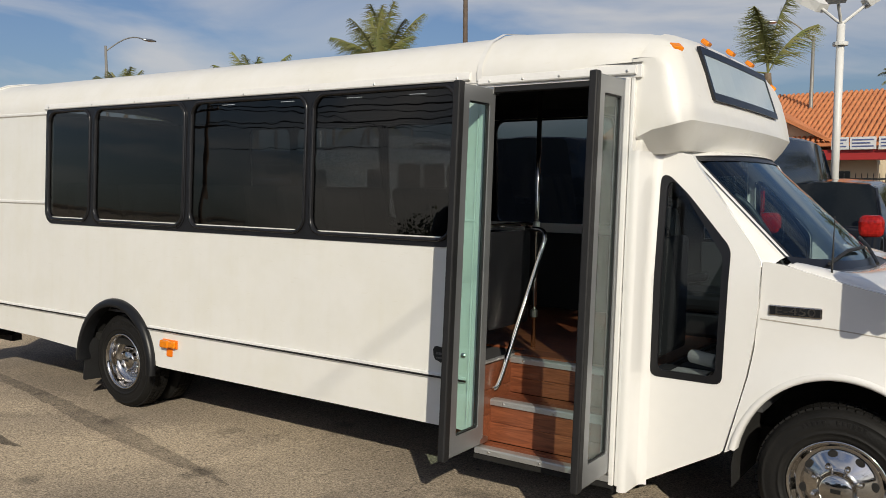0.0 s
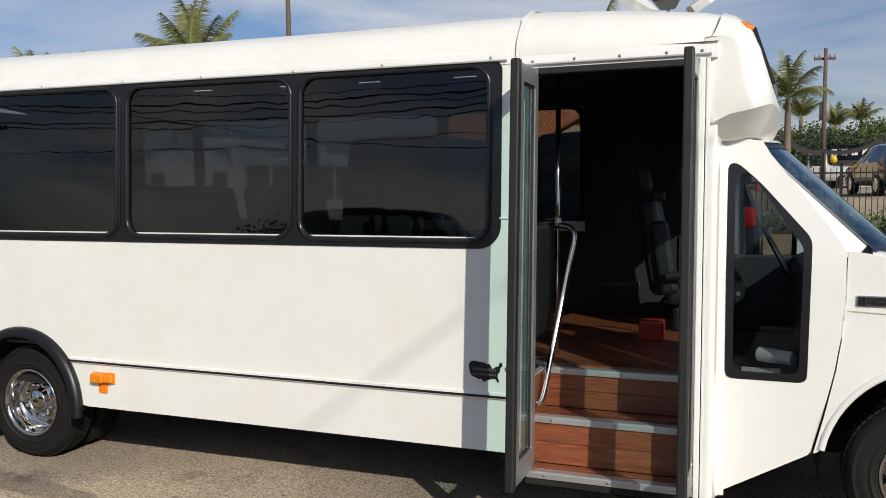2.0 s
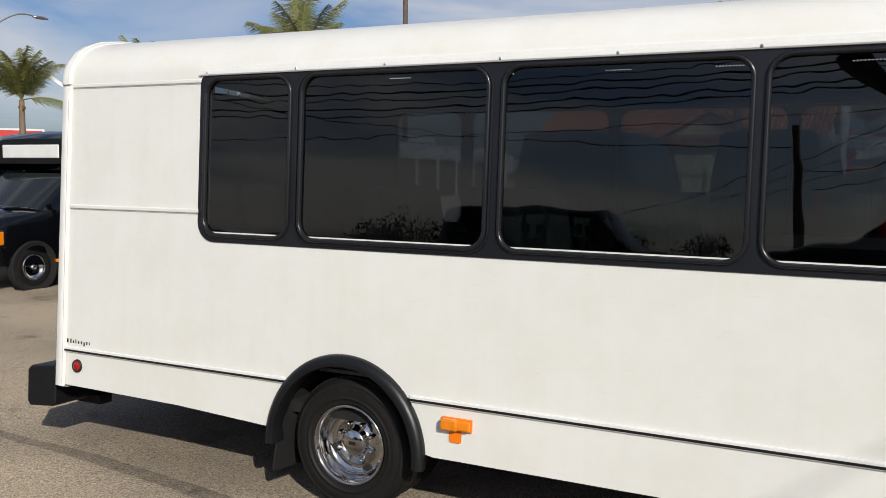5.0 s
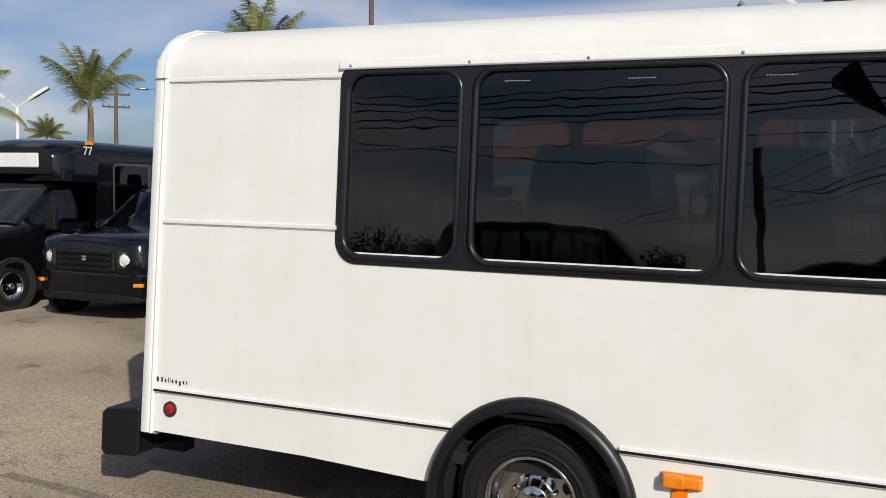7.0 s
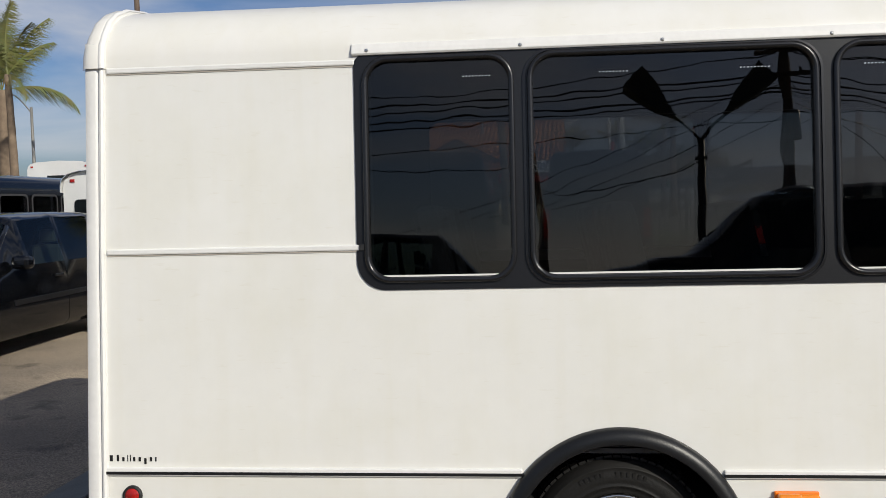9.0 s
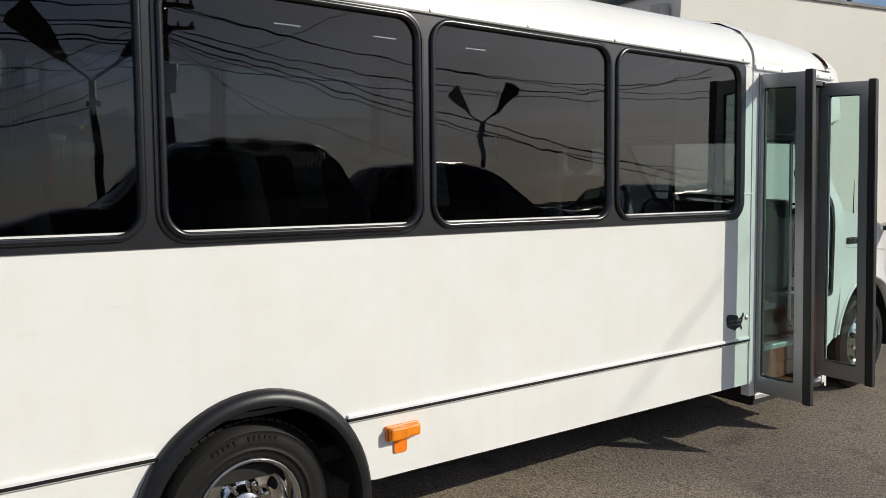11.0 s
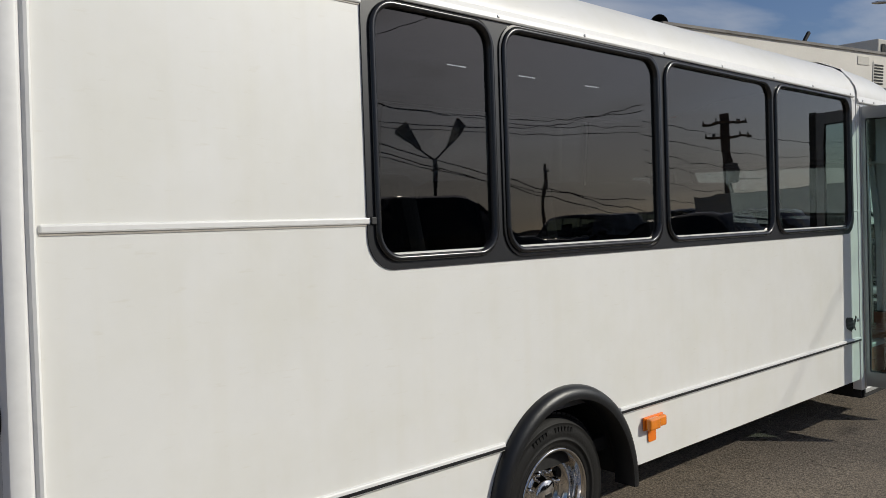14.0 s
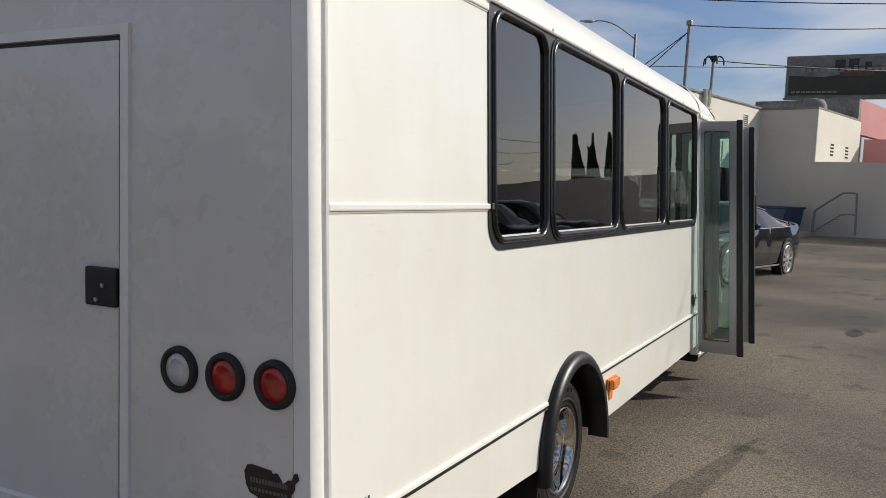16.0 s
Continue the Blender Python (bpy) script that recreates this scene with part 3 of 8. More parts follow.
rows = [rear_section(0, 0, 0.058), rear_section(-0.012, -0.010, 0.057), rear_section(-0.019, -0.015, 0.048), rear_section(-0.020, -0.016, 0.0)]
rows += [rear_section(-0.020 + 0.05 * (1 - math.cos(a)), -0.016 + 0.20 * (1 - math.cos(a)), 0.0 - 0.05 * math.sin(a)) for a in (radians(q) for q in (20, 40, 60, 75, 90))]
part("rear_cap", lofts(rows), ROOFW, bus, "white rounded rear roof cap", smooth=True)
part("rear_moulding", lofts([rear_section(-0.016, -0.012, 0.060), rear_section(-0.025, -0.020, 0.052), rear_section(-0.025, -0.020, 0.042), rear_section(-0.018, -0.014, 0.034)]), TRIMW, bus, "white seam moulding", smooth=True)

zs = [0.455 + (2.50 - 0.455) * k / 14 for k in range(15)]
ys = [0.05 + (W - 0.1) * k / 16 for k in range(17)]
bm = bmesh.new()
loft(bm, [[(rear_x(y, z), y, z) for y in ys] for z in zs])
part("rear_wall", bm, REAR_SHADE, bus, "white bowed rear wall, shade put into its colour", smooth=True)
for y, s in ((0.0, 1), (W, -1)):
    post = []
    for z in zs:
        x, q = rear_x(0.05, z), seam_x(z)
        post.append([(px, y + s * py, z) for px, py in ((0.036 + q, 0.0), (0.034 + q, -0.013), (0.027 + q, -0.019), (0.018 + q, -0.016), (0.011 + q, -0.004), (0.005 + q, -0.010), (q - 0.004, -0.013), (x + 0.014, -0.009), (x + 0.004, -0.004), (x, 0.008), (x, 0.049), (x + 0.02, 0.051))])
    part("corner_post", lofts(post), TRIMW, bus, "rounded white rear corner moulding", auto=32)
rows = []
for y in (ys[0] - 0.05, *ys, ys[-1] + 0.05):
    x = rear_x(y, 0.455)
    rows.append([(x - 0.002, y, 0.455), (x + 0.04, y, 0.45), (0.05, y, 0.45)])
part("rear_sill", lofts(rows), REAR_SHADE, bus)

# rear door with frame, latch, hinge side and lower trim
RD0, RD1, RDZ0, RDZ1 = 0.695, 1.725, 0.60, 2.11
bm = bmesh.new()
for y0, y1, z0, z1 in ((RD0 - 0.03, RD0 + 0.005, RDZ0, RDZ1 + 0.03), (RD1 - 0.005, RD1 + 0.03, RDZ0, RDZ1 + 0.03), (RD0 + 0.005, RD1 - 0.005, RDZ1, RDZ1 + 0.03)):
    n = 12
    for k in range(n):
        za, zb = z0 + (z1 - z0) * k / n, z0 + (z1 - z0) * (k + 1) / n
        if z1 - z0 > 0.2:
            rows = [[(rear_x(y, z) - h, y, z) for y, h in ((y0, 0), (y0, 0.012), (y1, 0.012), (y1, 0))] for z in (za, zb)]
            loft(bm, rows)
        else:
            ya, yb = y0 + (y1 - y0) * k / n, y0 + (y1 - y0) * (k + 1) / n
            loft(bm, [[(rear_x(y, z) - h, y, z) for z, h in ((z0, 0), (z0, 0.012), (z1, 0.012), (z1, 0))] for y in (ya, yb)])
rdoor = part("rear_door", lofts([[(rear_x(y, z) - 0.006, y, z) for y in [RD0 + 0.016 + (RD1 - RD0 - 0.032) * i / 8 for i in range(9)]] for z in [RDZ0 + (RDZ1 - RDZ0 - 0.016) * i / 10 for i in range(11)]]), REAR_SHADE, bus, "closed white rear emergency door", smooth=True)
part("door_frame", bm, TRIMW, rdoor, "white door frame moulding")
part("door_gap", lofts([[(rear_x(y, z) - 0.003, y, z) for y in (RD0 + 0.004, RD0 + 0.017)] for z in zs if RDZ0 <= z <= RDZ1]), RUBBER, rdoor)
part("door_gap", lofts([[(rear_x(y, z) - 0.003, y, z) for z in (RDZ1 - 0.018, RDZ1 - 0.002)] for y in [RD0 + (RD1 - RD0) * k / 8 for k in range(9)]]), RUBBER, rdoor)
xl = rear_x(0.8, 1.36)
part("latch", boxes((xl - 0.022, xl, 0.708, 0.845, 1.305, 1.425)), RUBBER, rdoor, "black recessed latch plate", bevel=0.006)
for yy, zz in ((0.76, 1.37), (0.79, 1.325)):
    part("lock_cylinder", moved(lathes([(0.0001, -0.006), (0.007, -0.005), (0.008, 0.0)], 12), Matrix.Translation((xl - 0.023, yy, zz)) @ Matrix.Rotation(radians(-90), 4, "Z")), STEEL, rdoor)
part("lower_trim", lofts([[(rear_x(y, 0.62) - h, y, z) for z, h in ((0.60, 0), (0.605, 0.02), (0.635, 0.02), (0.645, 0))] for y in ys]), TRIMW, bus, "white lower moulding", smooth=False)

# rear lamps: black grommets with round lenses
ROT_BACK = Matrix.Rotation(radians(-90), 4, "Z")
for yy, mat, lab in ((0.109, REDLENS, "round red tail lamp"), (0.286, REDLENS, "round red stop lamp"), (0.461, CLEARLENS, "round clear reversing lamp")):
    for ym in (yy, W - yy):
        at = Matrix.Translation((rear_x(ym, 1.145), ym, 1.145)) @ ROT_BACK
        lamp = part("tail_lamp", moved(lathes([(0.048, -0.010), (0.052, -0.018), (0.060, -0.020), (0.068, -0.014), (0.070, 0.002)], 32), at), RUBBER, bus, lab, smooth=True)
        part("lens", moved(lathes([(0.0001, -0.016), (0.025, -0.0155), (0.044, -0.013), (0.050, -0.008)], 32), at), mat, lamp, smooth=True)
at = Matrix.Translation((0.143, 0.0, 0.60))
red = part("side_marker", moved(lathes([(0.028, -0.006), (0.036, -0.012), (0.042, -0.008), (0.043, 0.001)], 24), at), RUBBER, bus, "small round red side marker", smooth=True)
part("lens", moved(lathes([(0.0001, -0.018), (0.020, -0.016), (0.031, -0.008)], 24), at), REDLENS, red, smooth=True)

# decal in the shape of a country's outline, with an unreadable line of lettering
MAP = [(0, 0.80), (0.06, 0.97), (0.14, 1.0), (0.5, 0.93), (0.52, 0.86), (0.60, 0.90), (0.66, 0.78), (0.70, 0.66), (0.76, 0.72), (0.80, 0.78), (0.88, 0.80), (0.92, 0.98), (0.97, 1.0), (1.0, 0.84), (0.93, 0.72), (0.92, 0.56), (0.86, 0.42), (0.85, 0.30), (0.90, 0.06), (0.86, 0.03), (0.80, 0.2), (0.70, 0.18), (0.56, 0.12), (0.46, 0.0), (0.38, 0.16), (0.30, 0.13), (0.22, 0.2), (0.10, 0.26), (0.03, 0.45)]


def country_decal(to_world, w, h):
    bm = bmesh.new()
    prism(bm, [(px * w, pz * h) for px, pz in MAP], "y", -0.0035, 0.001)
    d = part("decal", moved(bm, to_world), DECAL, bus, "black country-outline dealer decal")
    for z, n, hh in ((0.55, 13, 0.13), (0.33, 10, 0.09)):
        for k in range(n):
            x0 = 0.12 + 0.70 * k / n
            part("letter_bar", moved(boxes((x0 * w, (x0 + 0.70 / n * 0.72) * w, -0.0045, 0, z * h, (z + hh) * h)), to_world), DECALTXT, d)


country_decal(Matrix.Translation((5.292, 0, 0.768)), 0.184, 0.108)
country_decal(Matrix.Translation((rear_x(0.1, 0.83), 0.220, 0.80)) @ Matrix.Rotation(radians(-90), 4, "Z"), 0.19, 0.11)
part("door_lock", moved(lathes([(0.0001, -0.010), (0.008, -0.009), (0.011, -0.004), (0.016, -0.003), (0.016, 0.0)], 20), Matrix.Translation((5.503, 0, 0.843))), STEEL, bus, "round chrome door lock", smooth=True)
# model name by the rear corner, drawn as plain word-shaped bars
x = 0.040
for k, (w, h, dz) in enumerate(((0.026, 0.040, 0), (0.019, 0.042, 0), (0.018, 0.028, 0), (0.006, 0.042, 0), (0.006, 0.042, 0), (0.018, 0.028, 0), (0.019, 0.028, 0), (0.019, 0.040, -0.012), (0.018, 0.028, 0), (0.012, 0.028, 0))):
    bm = boxes((x + 0.15 * w, x + 0.66 * w, -0.002, 0.001, 0.745 + dz, 0.745 + dz + 0.64 * h))
    part("name_bar", bm, DECAL, bus)
    x += w + 0.006

# amber lamp with its reflector
amber = part("side_lamp", boxes((2.790, 2.962, -0.012, 0.0, 0.571, 0.638)), ORANGE, bus, "amber turn lamp over a small reflector", bevel=0.005)
part("lens", boxes((2.796, 2.89, -0.045, -0.012, 0.576, 0.634)), AMBER, amber, bevel=0.010)
part("lens", boxes((2.882, 2.958, -0.036, -0.012, 0.579, 0.632)), AMBER, amber, bevel=0.010)
part("reflector", prisms(rounded(2.835, 2.902, 0.508, 0.576, 0.012, 4), "y", -0.004, 0.0), ORANGE, amber)


# wheels
def wheel(cx, cy, cz, s, deep, parent, name="wheel", lugs=8):
    """A tyre and polished wheel; s: which way it faces, deep: dish of a dual rear wheel."""
    m = Matrix.Translation((cx, cy, cz)) @ Matrix.Scale(s, 4, (0, 1, 0))
    prof = [(0.205, 0.20), (0.300, 0.215), (0.345, 0.20), (0.366, 0.185), (0.371, 0.16), (0.372, 0.10), (0.370, 0.055), (0.362, 0.028), (0.347, 0.012), (0.340, 0.006), (0.337, 0.002), (0.334, 0.005), (0.318, 0.001), (0.300, -0.003), (0.280, -0.002), (0.268, 0.001), (0.265, -0.003), (0.259, -0.002), (0.256, 0.004), (0.240, 0.007), (0.232, 0.006), (0.229, 0.012), (0.222, 0.024)]
    ty = part(name, moved(lathes(prof, 72), m), TYRE, parent, "black road tyre on a polished wheel", smooth=True)
    tread = bmesh.new()
    for k in range(64):
        a = 2 * math.pi * k / 64
        for j, (y0, y1) in enumerate(((0.045, 0.084), (0.092, 0.128), (0.136, 0.172))):
            box(tread, 0.366, 0.3775, y0, y1, -0.0150, 0.0145, m @ Matrix.Rotation(-a - 0.03 * j, 4, "Y"))
    part("tread", tread, TYRE, ty)["kind"] = "stuff"
    d = deep
    rim = [(0.228, 0.014), (0.226, 0.004), (0.219, 0.0), (0.212, 0.004), (0.204, 0.02), (0.196, 0.05 + 0.2 * d), (0.188, 0.06 + 0.5 * d), (0.165, 0.05 + 0.8 * d), (0.135, 0.04 + d), (0.098, 0.02 + d), (0.083, 0.016 + d), (0.080, 0.0 + d), (0.074, -0.02 + d), (0.066, -0.028 + d), (0.0001, -0.030 + d)]
    part("rim", moved(lathes(rim, 64), m), CHROME, ty, "polished steel wheel cover", smooth=True)
    for k in range(lugs):
        a = 2 * math.pi * (k + 0.5) / lugs
        lug = Matrix.Translation((0.108 * math.cos(a), d + 0.012, 0.108 * math.sin(a)))
        part("lug_nut", moved(lathes([(0.0001, -0.026), (0.009, -0.024), (0.014, -0.012), (0.015, 0.012)], 8), m @ lug), CHROME, ty, smooth=True)
    holes = 8 if d < 0 else 4
    for k in range(holes):
        a = 2 * math.pi * (k + 0.25) / holes
        hole = Matrix.Translation((0.158 * math.cos(a), 0.046 + 0.83 * d - 0.006, 0.158 * math.sin(a))) @ Matrix.Rotation(-a, 4, "Y")
        part("vent_hole", moved(lathes([(0.0001, 0.0), (0.022, 0.0), (0.0225, 0.02)], 16), m @ hole @ Matrix.Diagonal((0.7, 1, 1.25 if holes == 4 else 1.0, 1))), UNDER, ty)
    for k in range(11):
        a = radians(70 + 4.2 * k + (7 if k > 5 else 0))
        part("sidewall_mark", moved(boxes((-0.006, 0.006, -0.0045, 0.0, 0.300, 0.322)), m @ Matrix.Rotation(radians(90) - a, 4, "Y")), TYRE, ty)
    part("cap_mark", moved(boxes((-0.022, 0.022, -0.0315 + d, -0.029 + d, -0.010, 0.010)), m), DECAL, ty)
    return ty


def plain_tyre(cx, cy, cz, s, parent):
    m = Matrix.Translation((cx, cy, cz)) @ Matrix.Scale(s, 4, (0, 1, 0))
    ty = part("inner_wheel", moved(lathes([(0.2, 0.2), (0.30, 0.215), (0.36, 0.19), (0.374, 0.16), (0.374, 0.055), (0.36, 0.025), (0.30, 0.0), (0.2, 0.03), (0.001, 0.05)], 48), m), TYRE, parent, "black inner dual tyre", smooth=True)
    tread = bmesh.new()
    for k in range(64):
        for y0, y1 in ((0.045, 0.084), (0.092, 0.128), (0.136, 0.172)):
            box(tread, 0.368, 0.379, y0, y1, -0.0150, 0.0145, m @ Matrix.Rotation(-2 * math.pi * k / 64, 4, "Y"))
    part("tread", tread, TYRE, ty)["kind"] = "stuff"


for s, y in ((1, 0.045), (-1, W - 0.045)):
    wheel(2.19, y, 0.374, s, 0.075, bus, "rear_wheel")
    plain_tyre(2.19, y + s * 0.26, 0.374, s, bus)
    wheel(7.455, y + s * 0.16, 0.425, s, -0.008, bus, "front_wheel")
part("rear_axle", tubes([(2.19, 0.2, 0.374), (2.19, W - 0.2, 0.374)], 0.09), UNDER, bus)
part("front_axle", tubes([(7.455, 0.3, 0.425), (7.455, W - 0.3, 0.425)], 0.06), UNDER, bus)

# wheel arch flares, liner, mudflap, bumper, underbody
for y, s in ((0.0, 1), (W, -1)):
    rows = []
    for k in range(33):
        a = radians(184 - 188 * k / 32)
        def at(r, yy):
            return (ARCH_X + r * math.cos(a), y + s * yy, ARCH_Z + 1.02 * r * math.sin(a))
        rows.append([at(0.505, 0.002), at(0.507, -0.012), at(0.500, -0.032), at(0.482, -0.046), at(0.462, -0.050), at(0.446, -0.047), at(0.441, -0.036), at(0.441, 0.06)])
    part("wheel_flare", lofts(rows), FLARE, bus, "black plastic wheel arch flare", auto=50)
    part("wheel_liner", lofts([[(ARCH_X + 0.47 * math.cos(radians(180 - 180 * k / 16)), y + s * yy, ARCH_Z + 0.47 * math.sin(radians(180 - 180 * k / 16))) for yy in (0.03, 0.55)] for k in range(17)]), UNDER, bus)
    part("mud_flap", moved(prisms(rounded(-0.01, 0.28, 0.0, 0.36, 0.02, 3), "y", 0, 0.012), Matrix.Translation((1.72, y + s * 0.03, 0.16)) @ Matrix.Rotation(radians(78 * s), 4, "Z") @ Matrix.Rotation(radians(8), 4, "X")), RUBBER, bus, "black rubber mud flap", bevel=0.004)
bump = [(-0.10, 0.575), (-0.34, 0.545), (-0.372, 0.52), (-0.372, 0.30), (-0.35, 0.27), (-0.12, 0.29), (-0.10, 0.31)]
part("rear_bumper", prisms(bump, "y", 0.03, W - 0.03), FLARE, bus, "black plastic step bumper", bevel=0.02, segments=3)
for y in (0.35, W - 0.45):
    part("bumper_bracket", boxes((-0.28, -0.04, y, y + 0.10, 0.24, 0.30)), UNDER, bus)
part("underbody", boxes((0.02, 5.55, 0.10, W - 0.10, 0.50, 0.56), (5.55, 6.5, 0.70, W - 0.10, 0.50, 0.56), (0.1, 8.2, 0.75, 0.87, 0.36, 0.52), (0.1, 8.2, W - 0.87, W - 0.75, 0.36, 0.52), (3.2, 4.6, 0.95, W - 0.95, 0.30, 0.50)), UNDER, bus, "dark chassis frame and tanks")

# entry: header, posts, step well with wooden risers
part("door_header", boxes((5.54, 6.50, -0.002, 0.05, 2.365, 2.43)), CABW, bus, bevel=0.004)
part("header_seal", boxes((5.60, 6.43, 0.0, 0.07, 2.335, 2.364)), RUBBER, bus, bevel=0.004)
part("entry_post", boxes((5.548, 5.605, -0.004, 0.06, 0.33, 2.365)), CABW, bus, "white rear door post", bevel=0.006)
part("entry_post", boxes((6.42, 6.446, -0.012, 0.06, 0.29, 2.365), (6.450, 6.468, -0.004, 0.05, 0.29, 2.365)), CABW, bus, "white front door post", bevel=0.004)
for x in (5.607, 6.412):
    part("door_track", boxes((x, x + 0.009, -0.012, 0.05, 0.34, 2.34)), STEEL, bus, "thin steel door edge", bevel=0.002)

STEPS = [(0.0, 0.335), (0.145, 0.579), (0.365, 0.792)]
well = part("step_well", boxes((5.60, 6.44, 0.0, 0.02, 0.27, 0.322), (5.60, 6.44, 0.02, 0.62, 0.26, 0.29), (5.585, 5.60, 0.02, 0.60, 0.27, 0.80), (6.44, 6.455, 0.02, 0.60, 0.27, 0.80)), UNDER, bus, "entry step well")


def plank(x0, x1, y0, y1, z0, z1):
    me_bm = boxes((x0, x1, y0, y1, z0, z1))
    bmesh.ops.bevel(me_bm, geom=me_bm.edges[:], offset=0.0025, segments=1, affect="EDGES")
    part("plank", me_bm, WOOD, well)


for k, (y, z) in enumerate(STEPS):
    deep = STEPS[k + 1][0] if k < 2 else None
    if deep:
        plank(5.60, 6.44, y + 0.03, (y + deep) / 2 + 0.02, z - 0.02, z - 0.002)
        plank(5.60, 6.44, (y + deep) / 2 + 0.022, deep + 0.004, z - 0.02, z - 0.002)
        zt = STEPS[k + 1][1] - 0.025
        for a, b in ((z, (z + zt) / 2 - 0.001), ((z + zt) / 2 + 0.001, zt)):
            plank(5.60, 6.44, deep + 0.004, deep + 0.022, a, b)
    nose = part("step_nosing", prisms([(y - 0.004, z - 0.032), (y + 0.05, z - 0.006), (y + 0.05, z + 0.003), (y, z + 0.003), (y - 0.008, z - 0.004), (y - 0.008, z - 0.032)], "x", 5.605, 6.44), ALULIGHT, well, "worn aluminium step nosing", bevel=0.002)
    for x in (5.70, 6.02, 6.33):
        screw_at(x, y - 0.008, z - 0.016, well)
for z0, z1 in ((0.34, 0.49), (0.492, 0.64), (0.642, 0.79)):
    y0 = 0.02
    plank(5.600, 5.612, y0, 0.60, z0, z1)
    plank(6.428, 6.440, y0, 0.60, z0, z1)
part("side_nosing", moved(boxes((0, 0.03, 0, 0.34, 0, 0.012)), Matrix.Translation((5.597, 0.04, 0.80))), ALULIGHT, well, bevel=0.002)
floor_ob = part("floor_deck", boxes((0.05, 5.59, 0.05, W - 0.05, 0.77, 0.79), (5.59, 6.46, 0.42, W - 0.05, 0.77, 0.79), (6.46, 7.1, 0.25, W - 0.25, 0.72, 0.76)), INTWALL, bus)
for k in range(12):
    y0 = 0.42 + 0.16 * k
    if y0 < W - 0.2:
        b_ = boxes((4.6 if k else 5.6, 6.45, y0, y0 + 0.158, 0.79, 0.805))
        part("floor_plank", b_, WOOD, floor_ob)

# entry doors: two glazed leaves standing open
def leaf(x, face):
    """face: side on which the hinge arm sits."""
    y0, y1, z0, z1, t = -0.355, 0.02, 0.355, 2.355, 0.017
    bm = bmesh.new()
    out_, in_ = rounded(y0 + 0.035, y1, z0, z1, 0.004, 2), rounded(y0 + 0.095, y1 - 0.058, z0 + 0.105, z1 - 0.085, 0.012, 2)
    ring(bm, out_, in_, -t, t)
    ring(bm, out_, in_, t, -t)
    m = Matrix.Translation((x, 0, 0)) @ Matrix.Rotation(radians(90), 4, "Z")
    bmesh.ops.remove_doubles(bm, verts=bm.verts, dist=0.0001)
    lf = part("entry_door", moved(bm, m), ALU, bus, "open entry door leaf with a grey aluminium frame", bevel=0.002)
    part("pane", moved(prisms(rounded(y0 + 0.09, y1 - 0.053, z0 + 0.10, z1 - 0.08, 0.01, 2), "y", -0.004, 0.004), m), PANE, lf, "greenish clear glass")
    bm = bmesh.new()
    ring(bm, rounded(y0 + 0.088, y1 - 0.05, z0 + 0.098, z1 - 0.078, 0.014, 2), rounded(y0 + 0.10, y1 - 0.064, z0 + 0.112, z1 - 0.092, 0.010, 2), -0.010, 0.010)
    part("gasket", moved(bm, m), RUBBER, lf)
    part("edge_seal", moved(boxes((y0 - 0.018, y0 + 0.036, -0.022, 0.022, z0 - 0.01, z1 + 0.012)), m), RUBBER, lf, "thick black rubber edge seal", bevel=0.008)
    for za, zb in ((z1 - 0.03, z1 + 0.01), (z0, z0 + 0.03)):
        part("hinge_arm", moved(boxes((y1 - 0.03, y1 + 0.05, -0.02, 0.02, za, zb)), m), STEEL, lf)


leaf(5.625, -1)
leaf(6.40, 1)

# ---- front of the bus: roof cap, cab, hood ----
def cap_row(x, y_in, z_low, z_side, z_mid, round_=0.16):
    """Half a section across the cap from its lower edge on the door side over the top and down again."""
    out = [(y_in, z_low), (y_in, z_low + 0.4 * (z_side - z_low)), (y_in, z_side - 0.03), (y_in + 0.012, z_side + 0.02), (y_in + 0.05, z_side + 0.075), (y_in + 0.12, z_side + 0.075 + 0.4 * (z_mid - z_side - 0.075)), (y_in + 0.28, z_side + 0.075 + 0.75 * (z_mid - z_side - 0.075)), (y_in + 0.55, z_mid - 0.012), (W / 2, z_mid)]
    out += [(W - y, z) for y, z in out[-2::-1]]
    return [(x, y, z) for y, z in out]


rows = [cap_row(5.545, -0.006, 2.40, 2.48, 2.742), cap_row(5.60, -0.010, 2.40, 2.478, 2.742), cap_row(6.0, -0.008, 2.40, 2.468, 2.712), cap_row(6.30, 0.006, 2.39, 2.455, 2.680), cap_row(6.43, 0.015, 2.385, 2.445, 2.664), cap_row(6.455, 0.024, 2.38, 2.44, 2.658), cap_row(6.50, 0.034, 2.38, 2.435, 2.650), cap_row(6.56, 0.046, 2.38, 2.42, 2.620)]
cap = part("front_cap", lofts(rows), ROOFW, bus, "white moulded front roof cap with a sign box", smooth=True)
part("cap_moulding", lofts([[(x, y - 0.006 * (1 if y < W / 2 else -1), z + 0.006) for _, y, z in cap_row(0, -0.008, 2.40, 2.482, 2.746)] for x in (5.532, 5.545, 5.565)]), TRIMW, cap, smooth=True)
